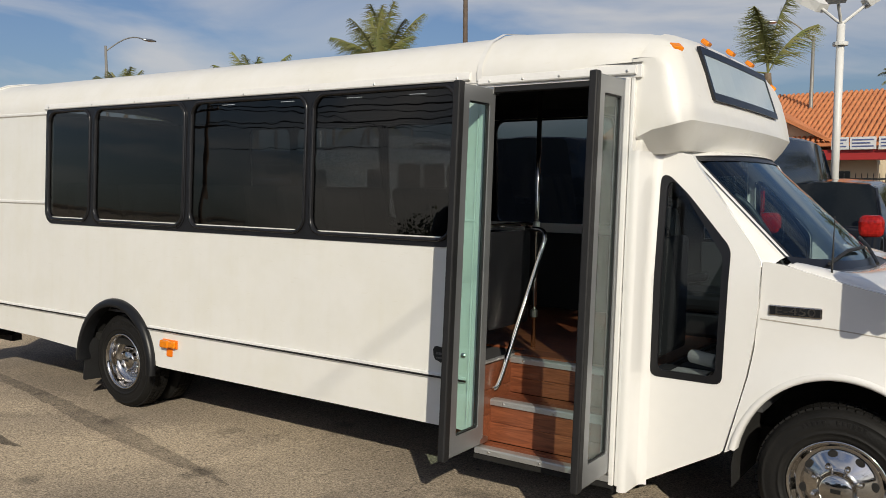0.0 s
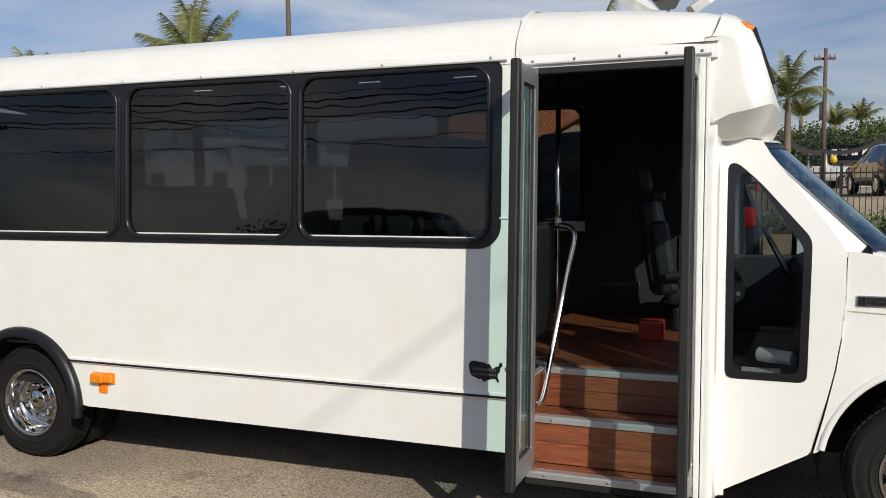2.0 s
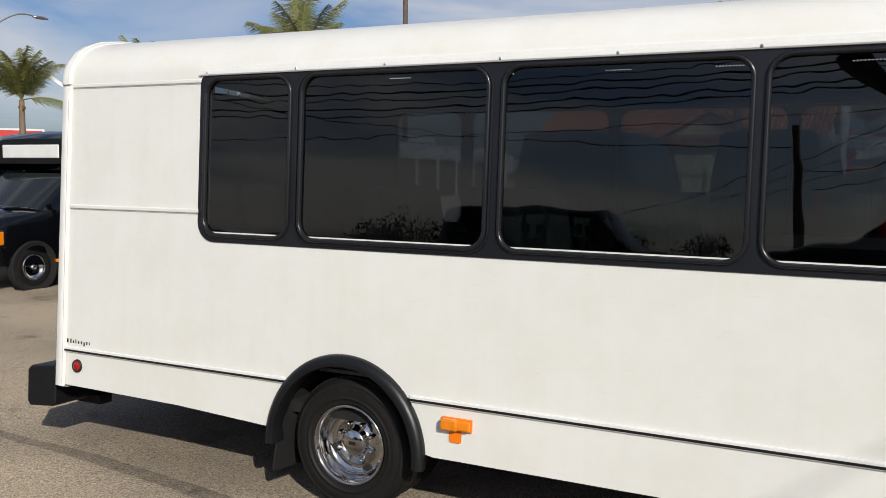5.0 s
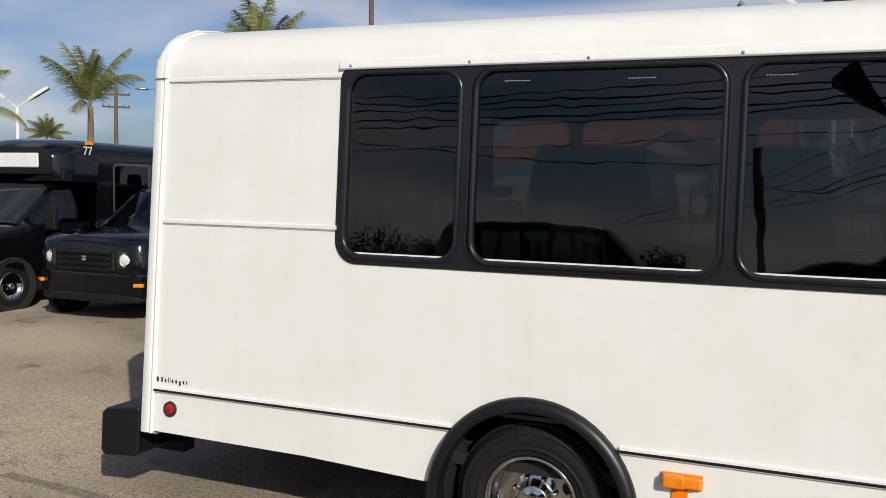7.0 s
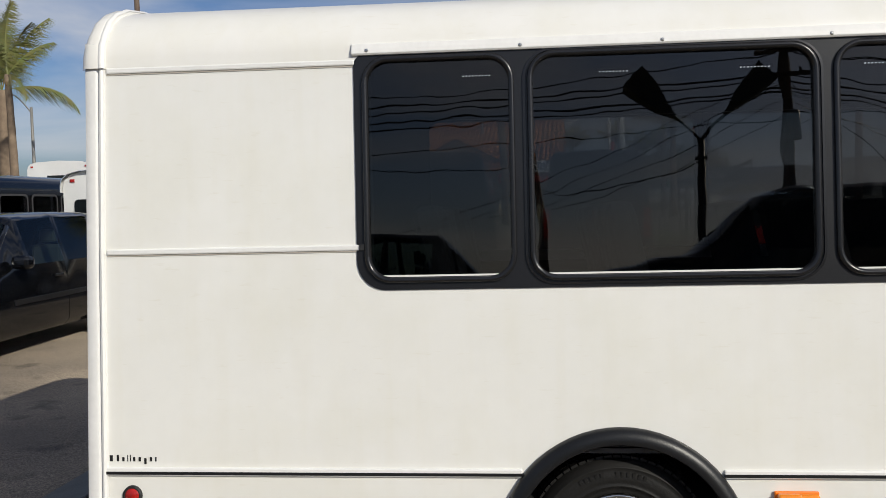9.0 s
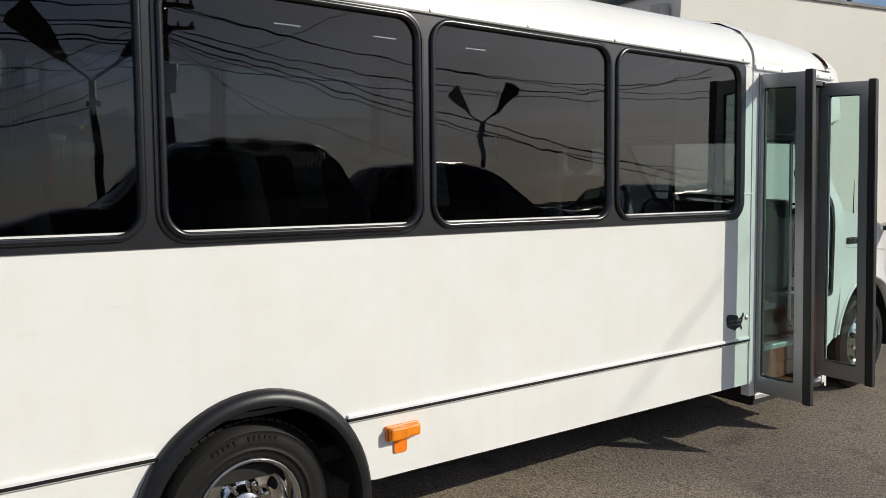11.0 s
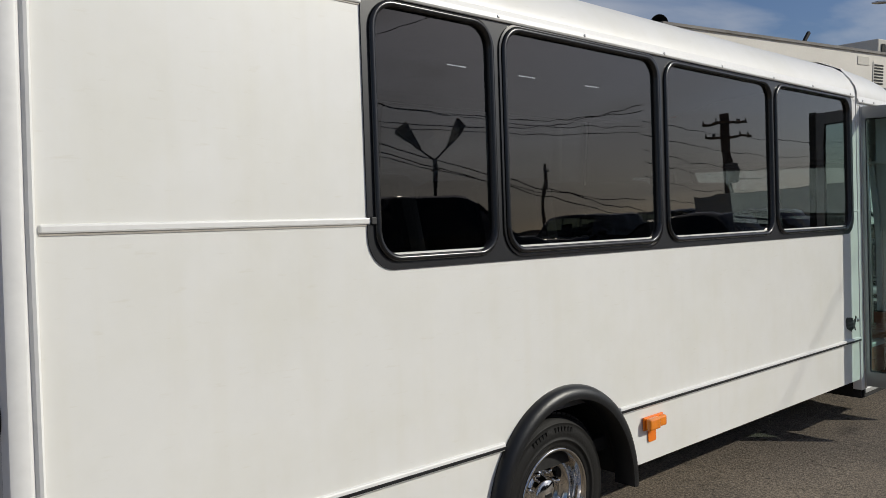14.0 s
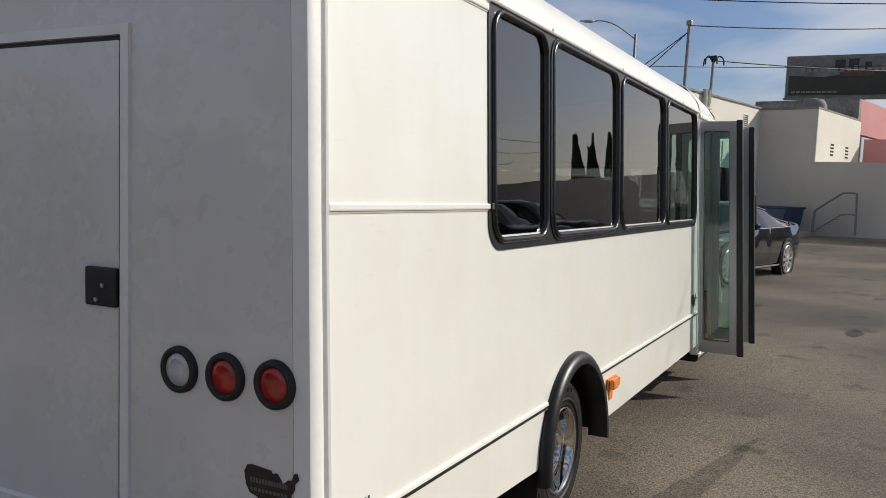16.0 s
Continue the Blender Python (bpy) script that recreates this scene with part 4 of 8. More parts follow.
# nose of the cap: sloping face, creased chin, tucked under to the windshield
# x and z down the middle, how far the side is in, where the corner begins, bow across, height at the rear end of the side
NOSE = [(6.52, 2.655, 0.016, 6.46, 0.02, 2.655), (6.575, 2.632, 0.02, 6.50, 0.02, 2.632), (6.62, 2.592, 0.022, 6.54, 0.02, 2.592), (6.655, 2.54, 0.022, 6.56, 0.02, 2.54), (6.70, 2.42, 0.02, 6.58, 0.025, 2.42),
        (6.748, 2.28, 0.018, 6.60, 0.035, 2.24), (6.770, 2.225, 0.018, 6.62, 0.05, 2.12), (6.800, 2.15, 0.024, 6.64, 0.07, 2.066), (6.768, 2.075, 0.10, 6.59, 0.075, 2.025), (6.725, 2.008, 0.178, 6.54, 0.08, 1.985), (6.64, 1.992, 0.20, 6.51, 0.08, 1.975)]


def nose_row(x, z, y_in, x_side, bow, z_end):
    """From the door-side wall round the tight corner and across the bowed front."""
    prof = [(0.0, 0.23), (0.012, 0.21), (0.05, 0.155), (0.12, 0.093), (0.28, 0.04), (0.55, 0.012), (3.0, 0.0)]

    def drop(yy):
        for (a0, d0), (a1, d1) in zip(prof, prof[1:]):
            if yy <= a1:
                return (d0 + (d1 - d0) * max(0.0, yy - a0) / (a1 - a0)) * max(0.0, min(1.0, (z - 2.44) / 0.26))
        return 0.0

    r = 0.15
    d1 = 1 - (y_in + r) / (W / 2)
    x1 = x - bow * d1 * d1
    low = max(0.0, min(1.0, (2.25 - z) / 0.06))
    q = drop(y_in - 0.016)
    row = [(6.44 + 0.018 * low, y_in + 0.07 * low, z_end - q), (6.447 + 0.018 * low, y_in + 0.015 * low, z_end - q), (6.465 + 0.02 * low, y_in, z_end + (z - z_end) * 0.05 - q), (6.555 if x_side > 6.57 else x_side - 0.005, y_in, z_end + (z - z_end) * 0.45 - q)]
    for k in range(9):
        a = radians(90 * k / 8)
        yy = y_in + r * (1 - math.cos(a))
        f = 0.65 + 0.35 * min(1.0, k / 5)
        row.append((x_side + (x1 - x_side) * math.sin(a), yy, z_end + (z - z_end) * f - drop(yy - 0.016)))
    for y in (0.30, 0.45, 0.7, 0.95, W / 2):
        d = 1 - y / (W / 2)
        if y > y_in + r + 0.02:
            row.append((x - bow * d * d, y, z - drop(y - 0.016)))
        else:
            row.append((x - bow * d * d, y_in + r + 0.02, z - drop(y - 0.016)))
    return row + [(px, W - py, pz) for px, py, pz in row[-2::-1]]


part("cap_nose", lofts([nose_row(*q) for q in NOSE]), ROOFW, cap, "creased white cap nose over the windshield", auto=26)
for ya, yb in ((0.05, 0.20), (W - 0.20, W - 0.05)):
    part("cap_filler", boxes((6.43, 6.50, ya, yb, 1.98, 2.40)), ROOFW, cap, bevel=0.01)
for ya, yb in ((0.004, 0.03), (W - 0.03, W - 0.004)):
    part("cap_corner", boxes((6.40, 6.452, ya, yb, 2.08, 2.37)), ROOFW, cap, bevel=0.01)


def on_face(y, z):
    """A point of the sloping sign face."""
    return 6.660 + (2.54 - z) * 0.358 - (0.02 + 0.058 * (2.54 - z)) * (1 - y / (W / 2)) ** 2


bm = bmesh.new()
ring(bm, rounded(0.425, W - 0.57, 2.275, 2.565, 0.012, 3), rounded(0.455, W - 0.60, 2.318, 2.525, 0.01, 3), 0, 0.02)
bmesh.ops.subdivide_edges(bm, edges=[e for e in bm.edges if e.calc_length() > 0.3], cuts=12, use_grid_fill=True)
for v in bm.verts:
    y, z, h = v.co.x, v.co.z, v.co.y
    v.co = (on_face(y, z) + 0.014 - h, y, z)
sign = part("destination_sign", bm, BAND, cap, "pale blank destination sign in a black frame")
part("sign_face", lofts([[(on_face(y, z) + 0.010, y, z) for y in [0.45 + (W - 1.045) * k / 6 for k in range(7)]] for z in (2.31, 2.43, 2.545)]), SIGNW, sign)
for y, x, z, turn in ((0.16, 6.615, 2.525, 30), (0.72, 6.60, 2.625, 0), (W / 2, 6.606, 2.632, 0), (W - 0.72, 6.60, 2.625, 0), (W - 0.16, 6.615, 2.525, -30)):
    m = Matrix.Translation((x, y, z)) @ Matrix.Rotation(radians(-turn), 4, "Z") @ Matrix.Rotation(radians(38), 4, "Y")
    part("marker_lamp", moved(boxes((-0.024, 0.028, -0.034, 0.034, -0.012, 0.016)), m), AMBER, cap, "small amber roof marker lamp", bevel=0.009)

# roof vents
for x, y in ((4.95, 1.2), (2.0, 1.2)):
    part("roof_vent", boxes((x - 0.3, x + 0.3, y - 0.3, y + 0.3, 2.70, 2.775)), ROOFW, bus, "low white roof hatch", bevel=0.03)
part("roof_lamp", boxes((5.28, 5.36, 0.9, 1.0, 2.70, 2.76)), ROOFW, bus, bevel=0.02)

# cab side: panel with its window, flange to the body, fender, hood
CAB_Y = 0.185


def cab_y(x, z):
    """Tucks in above the belt line."""
    return CAB_Y + 0.055 * max(0.0, z - 1.35) / 0.6


def softened(pts, r):
    """A closed outline with its corners rounded off."""
    out = []
    for a, b, c in zip(pts[-1:] + pts[:-1], pts, pts[1:] + pts[:1]):
        a, b, c = Vector(a), Vector(b), Vector(c)
        p, q = b + (a - b).normalized() * min(r, 0.45 * (a - b).length), b + (c - b).normalized() * min(r, 0.45 * (c - b).length)
        out += [tuple(p * (1 - t) ** 2 + 2 * b * t * (1 - t) + q * t * t) for t in (0, 0.25, 0.5, 0.75, 1)]
    return out


def plate(outer, hole, y0, y1):
    """A flat panel with a hole, filled between the two outlines, with its edges turned in to y1."""
    bm = bmesh.new()
    loops = [[bm.verts.new((x, y0, z)) for x, z in pts] for pts in (outer, hole)]
    edges = [bm.edges.new((lp[i], lp[(i + 1) % len(lp)])) for lp in loops for i in range(len(lp))]
    bmesh.ops.triangle_fill(bm, use_beauty=True, use_dissolve=False, edges=edges)
    for pts, lp in zip((outer, hole), loops):
        back = [bm.verts.new((x, y1, z)) for x, z in pts]
        for i in range(len(pts)):
            j = (i + 1) % len(pts)
            bm.faces.new((lp[i], lp[j], back[j], back[i]))
    for z in (1.35, 1.65):
        bmesh.ops.bisect_plane(bm, geom=bm.verts[:] + bm.edges[:] + bm.faces[:], plane_co=(0, 0, z), plane_no=(0, 0, 1))
    return bm


def cab_side(s, y_of):
    outer = [(6.50, 0.262), (6.92, 0.498), (6.938, 0.52), (6.985, 0.70), (7.03, 0.90), (7.058, 1.08), (7.070, 1.25), (7.073, 1.462), (7.03, 1.535), (6.98, 1.60), (6.86, 1.76), (6.735, 1.925), (6.70, 1.985), (6.62, 2.0), (6.50, 2.0)]
    hole = softened([(6.552, 0.846), (6.908, 0.846), (6.921, 1.512), (6.70, 1.775), (6.595, 1.878), (6.550, 1.872)], 0.04)
    cx, cz = 6.73, 1.25

    def grow(pts, d):
        return [(x + d * max(-1, min(1, 9 * (x - cx))), z + d * max(-1, min(1, 6 * (z - cz)))) for x, z in pts]

    def tucked(bm):
        for v in bm.verts:
            v.co.y = y_of(cab_y(v.co.x, v.co.z) + v.co.y)
        return bm

    side = part("cab_side", tucked(plate(outer, hole, 0.0, 0.04)), CABW, bus, "white moulded cab side with a quarter window", auto=40)
    part("window_seal", tucked(plate(grow(hole, 0.006), grow(hole, -0.030), -0.003, 0.012)), BAND, side, "wide black window border", auto=40)
    bm = bmesh.new()
    bm.faces.new([bm.verts.new((x, y_of(cab_y(6.7, z) + 0.006), z)) for x, z in grow(hole, -0.022)])
    part("pane", bm, CABGLASS, side)
    # flange from the door post in to the cab side
    for zs_ in ((0.262, 0.5, 0.9, 1.4, 1.8, 2.0),) if s > 0 else ((0.262, 0.5, 0.9, 1.4), (1.93, 2.0)):
        rows = []
        for z in zs_:
            c = cab_y(6.5, z)
            rows.append([(x, y_of(y), z) for x, y in ((6.466, -0.004), (6.482, -0.006), (6.500, 0.0), (6.508, 0.015), (6.512, c - 0.05), (6.516, c - 0.02), (6.53, c - 0.004), (6.55, c))])
        part("flange", lofts(rows), CABW, side, smooth=True)
    rows = []
    for x, z in ((6.49, 0.262), (6.72, 0.385), (6.95, 0.515)):
        rows.append([(x, y_of(yy), z) for yy in (cab_y(x, z), cab_y(x, z) + 0.02, 0.40)])
    part("cab_step_edge", lofts(rows), CABW, side)
    # fender with its round wheel arch
    arc = arch_pts(7.455, 0.425, 0.485, 168, 10, 16, rz=0.53)
    fend = [(6.947, 0.515), (6.965, 0.522)] + arc + [(7.95, 0.50), (8.28, 0.52), (8.30, 0.95), (8.22, 1.16), (7.90, 1.272), (7.60, 1.350), (7.38, 1.398), (7.18, 1.452), (7.10, 1.464), (7.080, 1.462), (7.077, 1.25), (7.065, 1.08), (7.037, 0.90), (6.992, 0.70)]
    bm = prisms(fend, "y", 0.0, 0.03)
    bmesh.ops.triangulate(bm, faces=bm.faces)
    for axis, cuts in ((0, (7.05, 7.15, 7.3, 7.45, 7.6, 7.75, 7.9, 8.05, 8.2)), (2, (0.62, 0.72, 0.82, 0.90, 0.98, 1.06, 1.14, 1.25, 1.35))):
        for c in cuts:
            bmesh.ops.bisect_plane(bm, geom=bm.verts[:] + bm.edges[:] + bm.faces[:], plane_co=(c,) * 3, plane_no=(1, 0, 0) if axis == 0 else (0, 0, 1))
    for v in bm.verts:
        bulge = 0.03 * math.exp(-((math.hypot(v.co.x - 7.455, v.co.z - 0.425) - 0.52) / 0.10) ** 2)
        v.co.y = y_of(CAB_Y + 0.014 + v.co.y - bulge + 0.5 * max(0, v.co.x - 7.62) ** 2)
    fender = part("fender", bm, CABW, bus, "white front fender with a dark wheel arch", auto=40)
    lip = [[(7.455 + r * math.cos(radians(168 - 158 * k / 24)), y_of(CAB_Y + yy), 0.425 + 1.09 * r * math.sin(radians(168 - 158 * k / 24))) for r, yy in ((0.505, 0.0), (0.498, -0.022), (0.480, -0.026), (0.470, -0.016), (0.468, 0.05))] for k in range(25)]
    part("arch_lip", lofts(lip), CABW, fender, smooth=True)
    part("arch_liner", lofts([[(7.455 + 0.482 * math.cos(radians(190 - 200 * k / 16)), y_of(yy), 0.425 + 0.522 * math.sin(radians(190 - 200 * k / 16))) for yy in (0.205, 0.80)] for k in range(17)]), UNDER, fender)
    part("inner_fender", boxes((6.93, 8.0, *sorted((y_of(0.80), y_of(0.83))), 0.40, 1.0)), UNDER, fender)
    rows = [[(x, y_of(CAB_Y + 0.012), z + d) for d in (-0.003, 0.003)] for x, z in ((7.08, 1.187), (7.4, 1.17), (7.9, 1.13), (8.25, 1.08))]
    part("crease", lofts([[(p[0], p[1] - 0.0 if s > 0 else p[1], p[2]) for p in r] for r in rows]), SEAL, fender)
    return fender


fender = cab_side(1, lambda y: y)
cab_side(-1, lambda y: W - y)

# badge with the model number
part("model_badge", boxes((7.118, 7.358, CAB_Y + 0.004, CAB_Y + 0.016, 1.210, 1.262)), CHROME, fender, "chrome model badge", bevel=0.006)
part("badge_field", boxes((7.126, 7.350, CAB_Y + 0.0025, CAB_Y + 0.01, 1.217, 1.255)), DECAL, fender)
txt = bpy.data.curves.new("badge_text", "FONT")
txt.body, txt.size, txt.extrude = "E-450", 0.060, 0.002
txt.align_x, txt.align_y = "CENTER", "CENTER"
txt_ob = new("badge_text", txt)
txt_ob.matrix_world = Matrix.Identity(4)
dg = bpy.context.evaluated_depsgraph_get()
txt_me = bpy.data.meshes.new_from_object(txt_ob.evaluated_get(dg))
bpy.data.objects.remove(txt_ob)
txt_me.materials.clear()
txt_me.materials.append(CHROME)
o = new("badge_lettering", txt_me)
o.parent = fender
o.matrix_basis = Matrix.Translation((7.238, CAB_Y + 0.001, 1.236)) @ Matrix.Rotation(radians(90), 4, "X") @ Matrix.Diagonal((1.35, 0.85, 1, 1))

# windshield, its surround, wipers
def shield_pt(t, u, lift=0.0):
    """t: 0 at the top, 1 at the cowl; u: 0 to 1 across."""
    edge = 0.358 - 0.05 * t
    y = edge + (W - 2 * edge) * u
    d = abs(2 * u - 1)
    x = 6.651 + 0.527 * t + (0.14 + 0.10 * t) * (1 - min(1.0, d) ** 2.6)
    z = 1.985 - 0.516 * t + 0.02 * (1 - d ** 2) * (1 - t) - 0.05 * (1 - d ** 2) * t
    return (x + 0.7 * lift, y, z + 0.7 * lift)


grid = [[shield_pt(t / 8, u / 16) for u in range(17)] for t in range(9)]
ws = part("windshield", lofts(grid), SHIELD, bus, "large sloping windshield", smooth=True)
bm = bmesh.new()
for t0, t1, u0, u1 in ((0.0, 0.06, -0.02, 1.02), (0.0, 1.0, -0.02, 0.018), (0.0, 1.0, 0.982, 1.02), (0.97, 1.06, -0.02, 1.02)):
    loft(bm, [[shield_pt(t0 + (t1 - t0) * i / 8, u0 + (u1 - u0) * j / 12, 0.004) for j in range(13)] for i in range(9)])
part("windshield_seal", bm, BAND, ws, "black windshield border", smooth=True)
for s in (0, 1):
    def mir(y):
        return y if s == 0 else W - y
    rows = []
    for k in range(9):
        t = -0.10 + 1.08 * k / 8
        px, py, pz = shield_pt(t, 0.0)
        ye = cab_y(px - 0.06, pz) + 0.002
        rows.append([(px + 0.006, mir(py + 0.012), pz + 0.008), (px - 0.004, mir(py - 0.25 * (py - ye)), pz + 0.006), (px - 0.02, mir(py - 0.6 * (py - ye)), pz - 0.006), (px - 0.045, mir(py - 0.9 * (py - ye)), pz - 0.03), (px - 0.075, mir(ye), pz - 0.06)])
    part("windshield_pillar", lofts(rows), CABW, bus, "white windshield pillar", smooth=True)
rows = []
for k in range(13):
    u = k / 12
    a, b = shield_pt(-0.12, u), shield_pt(0.0, u, 0.006)
    rows.append([(a[0] - 0.18, a[1], 2.03), (a[0] - 0.02, a[1], 2.02), (b[0] - 0.01, b[1], b[2] + 0.012), (b[0] + 0.01, b[1], b[2] - 0.004)])
part("cowl_neck", lofts(rows), CABW, bus, "white strip above the windshield", smooth=True)
# hood and front end
def hood_z(x):
    line = [(7.05, 1.468), (7.18, 1.456), (7.38, 1.402), (7.60, 1.354), (7.90, 1.276), (8.10, 1.215), (8.22, 1.165), (8.32, 1.08)]
    for (a0, z0), (a1, z1) in zip(line, line[1:]):
        if x <= a1:
            return z0 + (z1 - z0) * (x - a0) / (a1 - a0)
    return line[-1][1]


def cowl_edge(u):
    """Rear edge of the hood, curving round below the windshield."""
    d = abs(2 * u - 1)
    return (7.475 - 0.285 * d ** 3.2, 0.315 + (W - 0.63) * u, 1.408 + 0.055 * d ** 8)


rows = []
for t in (0.0, 0.06, 0.15, 0.3, 0.45, 0.6, 0.72, 0.84, 0.93, 1.0):
    row = []
    for k in range(17):
        u = k / 16
        d = abs(2 * u - 1)
        cx_, cy_, cz_ = cowl_edge(u)
        x = cx_ + (8.32 - 0.07 * d ** 3 - cx_) * t
        tuck = 0.5 * max(0.0, x - 7.62) ** 2
        k1 = min(1.0, t * 4)
        wide = 0.255 + tuck + (W - 0.51 - 2 * tuck) * u
        row.append((x, cy_ + (wide - cy_) * k1, cz_ + (hood_z(x) + 0.055 * (1 - d * d) + 0.004 - cz_) * k1))
    x = row[0][0]
    tuck = 0.5 * max(0.0, x - 7.62) ** 2
    rim = [(x - 0.012, CAB_Y + 0.017 + tuck, hood_z(x) - 0.022), (x - 0.006, CAB_Y + 0.026 + tuck, hood_z(x) - 0.006)]
    rows.append(rim + row + [(p, W - q, r) for p, q, r in rim[::-1]])
last = rows[-1]
for z in (1.0, 0.9, 0.55):
    rows.append([(p + 0.03, q, z) for p, q, r in last])
part("hood", lofts(rows), CABW, bus, "white sloping hood", auto=50)
rows = []
for k in range(25):
    u = k / 24
    a, c = shield_pt(0.99, u), cowl_edge(u)
    rows.append([(a[0] - 0.01, a[1], a[2] + 0.002), ((a[0] + c[0]) / 2, (a[1] + c[1]) / 2, (a[2] + c[2]) / 2 - 0.012), (c[0] + 0.004, c[1], c[2] - 0.006)])
part("cowl_vent", lofts(rows), BAND, bus, "black cowl below the windshield", smooth=True)
for u0, u1 in ((0.10, 0.52), (0.46, 0.88)):
    p0, p1 = shield_pt(1.04, u0, 0.03), shield_pt(0.90, u1, 0.03)
    part("wiper", tubes([p0, ((p0[0] + p1[0]) / 2, (p0[1] + p1[1]) / 2, (p0[2] + p1[2]) / 2 + 0.02), p1], 0.010, 6), RUBBER, bus, "black wiper arm")
part("antenna", tubes([(7.375, 0.28, 1.40), (7.375, 0.28, 1.69)], [0.006, 0.002], 6), RUBBER, bus, "thin black antenna")
part("antenna_base", moved(lathes([(0.02, 0), (0.018, 0.012), (0.006, 0.03)], 12, "z"), Matrix.Translation((7.375, 0.28, 1.392))), RUBBER, bus)
bb = [[(x, y, z) for x, z in ((8.25, 0.40), (8.42, 0.40), (8.45, 0.45), (8.45, 0.58), (8.42, 0.62), (8.25, 0.62))] for y in (0.52, 0.62, W - 0.62, W - 0.52)]
part("front_bumper", lofts(bb, close=True, caps=True), CHROME, bus, "chrome front bumper", bevel=0.015)
part("grille", boxes((8.34, 8.375, 0.92, W - 0.92, 0.66, 1.0)), FLARE, bus, bevel=0.01)
for y in (0.72, W - 0.72):
    part("headlamp", boxes((8.30, 8.372, y - 0.14, y + 0.14, 0.72, 0.98)), CLEARLENS, bus, "clear headlamp", bevel=0.02)
# door mirrors on black arms
for y, s in ((CAB_Y, -1), (W - CAB_Y, 1)):
    part("mirror_arm", tubes(curved([(7.72, y - s * 0.06, 1.30), (7.76, y + s * 0.06, 1.33), (7.82, y + s * 0.24, 1.35), (7.83, y + s * 0.27, 1.46)], r=0.05), 0.018, 8), RUBBER, bus, "black mirror arm")
    ym = y + s * 0.29
    hs = part("mirror", boxes((7.80, 7.88, ym - 0.11, ym + 0.11, 1.42, 1.76)), FLARE, bus, "tall black fender mirror with two glasses", bevel=0.025, segments=3)
    part("mirror_glass", boxes((7.793, 7.80, ym - 0.09, ym + 0.09, 1.535, 1.74)), MIRROR, hs, bevel=0.003)
    part("mirror_glass", boxes((7.793, 7.80, ym - 0.09, ym + 0.09, 1.44, 1.52)), MIRROR, hs, bevel=0.003)

# ---- inside the bus ----
for b_ in ((0.06, 5.53, 0.036, 0.045, 0.80, 1.44), (0.06, 6.45, W - 0.045, W - 0.036, 0.80, 1.44), (0.06, 6.45, W - 0.075, W - 0.036, 2.39, 2.52), (0.06, 5.53, 0.04, 0.075, 2.41, 2.52), (0.06, 1.2, 0.036, 0.045, 1.44, 2.40), (0.06, 0.075, 0.05, W - 0.05, 0.80, 2.45), (0.06, 1.2, W - 0.045, W - 0.036, 1.44, 2.40), (5.42, 6.13, W - 0.045, W - 0.036, 1.44, 2.40), (6.13, 6.45, W - 0.045, W - 0.036, 1.92, 2.40)):
    part("inner_lining", boxes(b_), INTBLACK, bus, "dark inner wall lining")
ceil_rows = [[(x, y, min(z - 0.045, 2.44 + 0.2 * math.sin(math.pi * max(0, min(1, y / W))))) for y, z in ROOF[2:-2]] for x in (0.07, 3.0, 6.5)]
part("inner_ceiling", lofts(ceil_rows), INTDARK, bus, "dark fabric ceiling", smooth=True)
led_strip = material("led_strip", (0.9, 0.9, 0.9), 0.4)
led_strip.node_tree.nodes["Principled BSDF"].inputs["Emission Color"].default_value = (1, 1, 1, 1)
led_strip.node_tree.nodes["Principled BSDF"].inputs["Emission Strength"].default_value = 3.2
for x in (1.56, 2.38, 3.20, 3.90, 4.67):
    ls = part("ceiling_light", boxes((x - 0.09, x + 0.09, 1.73, 1.77, 2.585, 2.62)), INTBLACK, bus, "strip of small white ceiling lights")
    for k in range(9):
        part("led", boxes((x - 0.0835 + 0.02 * k, x - 0.0765 + 0.02 * k, 1.746, 1.754, 2.580, 2.585)), led_strip, ls)


def passenger_seat(x, y):
    st = part("passenger_seat", boxes((x, x + 0.44, y, y + 0.88, 1.16, 1.28)), INTDARK, bus, "dark fabric double passenger seat", bevel=0.04, segments=3)
    m = Matrix.Translation((x, y, 1.2)) @ Matrix.Rotation(radians(-12), 4, "Y")
    for k in (0, 1):
        part("backrest", moved(boxes((-0.10, 0.02, 0.01 + 0.44 * k, 0.43 + 0.44 * k, 0.0, 0.62)), m), INTDARK, st, bevel=0.05, segments=3)
    part("seat_leg", boxes((x + 0.08, x + 0.12, y + 0.2, y + 0.25, 0.79, 1.17), (x + 0.32, x + 0.36, y + 0.2, y + 0.25, 0.79, 1.17)), STEEL, st)


for k in range(5):
    for y in (0.09, W - 0.97):
        passenger_seat(0.75 + 0.82 * k, y)

# driver's seat with a belt
ds = part("driver_seat", boxes((6.10, 6.60, 1.64, 2.14, 0.98, 1.12)), LEATHER, bus, "charcoal driver's seat with a grey belt", bevel=0.05, segments=3)
m = Matrix.Translation((6.10, 1.64, 1.05)) @ Matrix.Rotation(radians(-10), 4, "Y")
part("backrest", moved(boxes((-0.10, 0.04, 0.02, 0.48, 0.0, 0.66)), m), LEATHER, ds, bevel=0.06, segments=3)
part("side_bolster", moved(boxes((-0.03, 0.10, -0.02, 0.06, 0.0, 0.50)), m), LEATHER, ds, bevel=0.04, segments=3)
part("headrest", moved(boxes((-0.09, 0.01, 0.13, 0.37, 0.70, 0.90)), m), LEATHER, ds, bevel=0.04)
part("seat_base", boxes((6.14, 6.54, 1.69, 2.09, 0.80, 0.98)), LEATHER, ds, bevel=0.03)
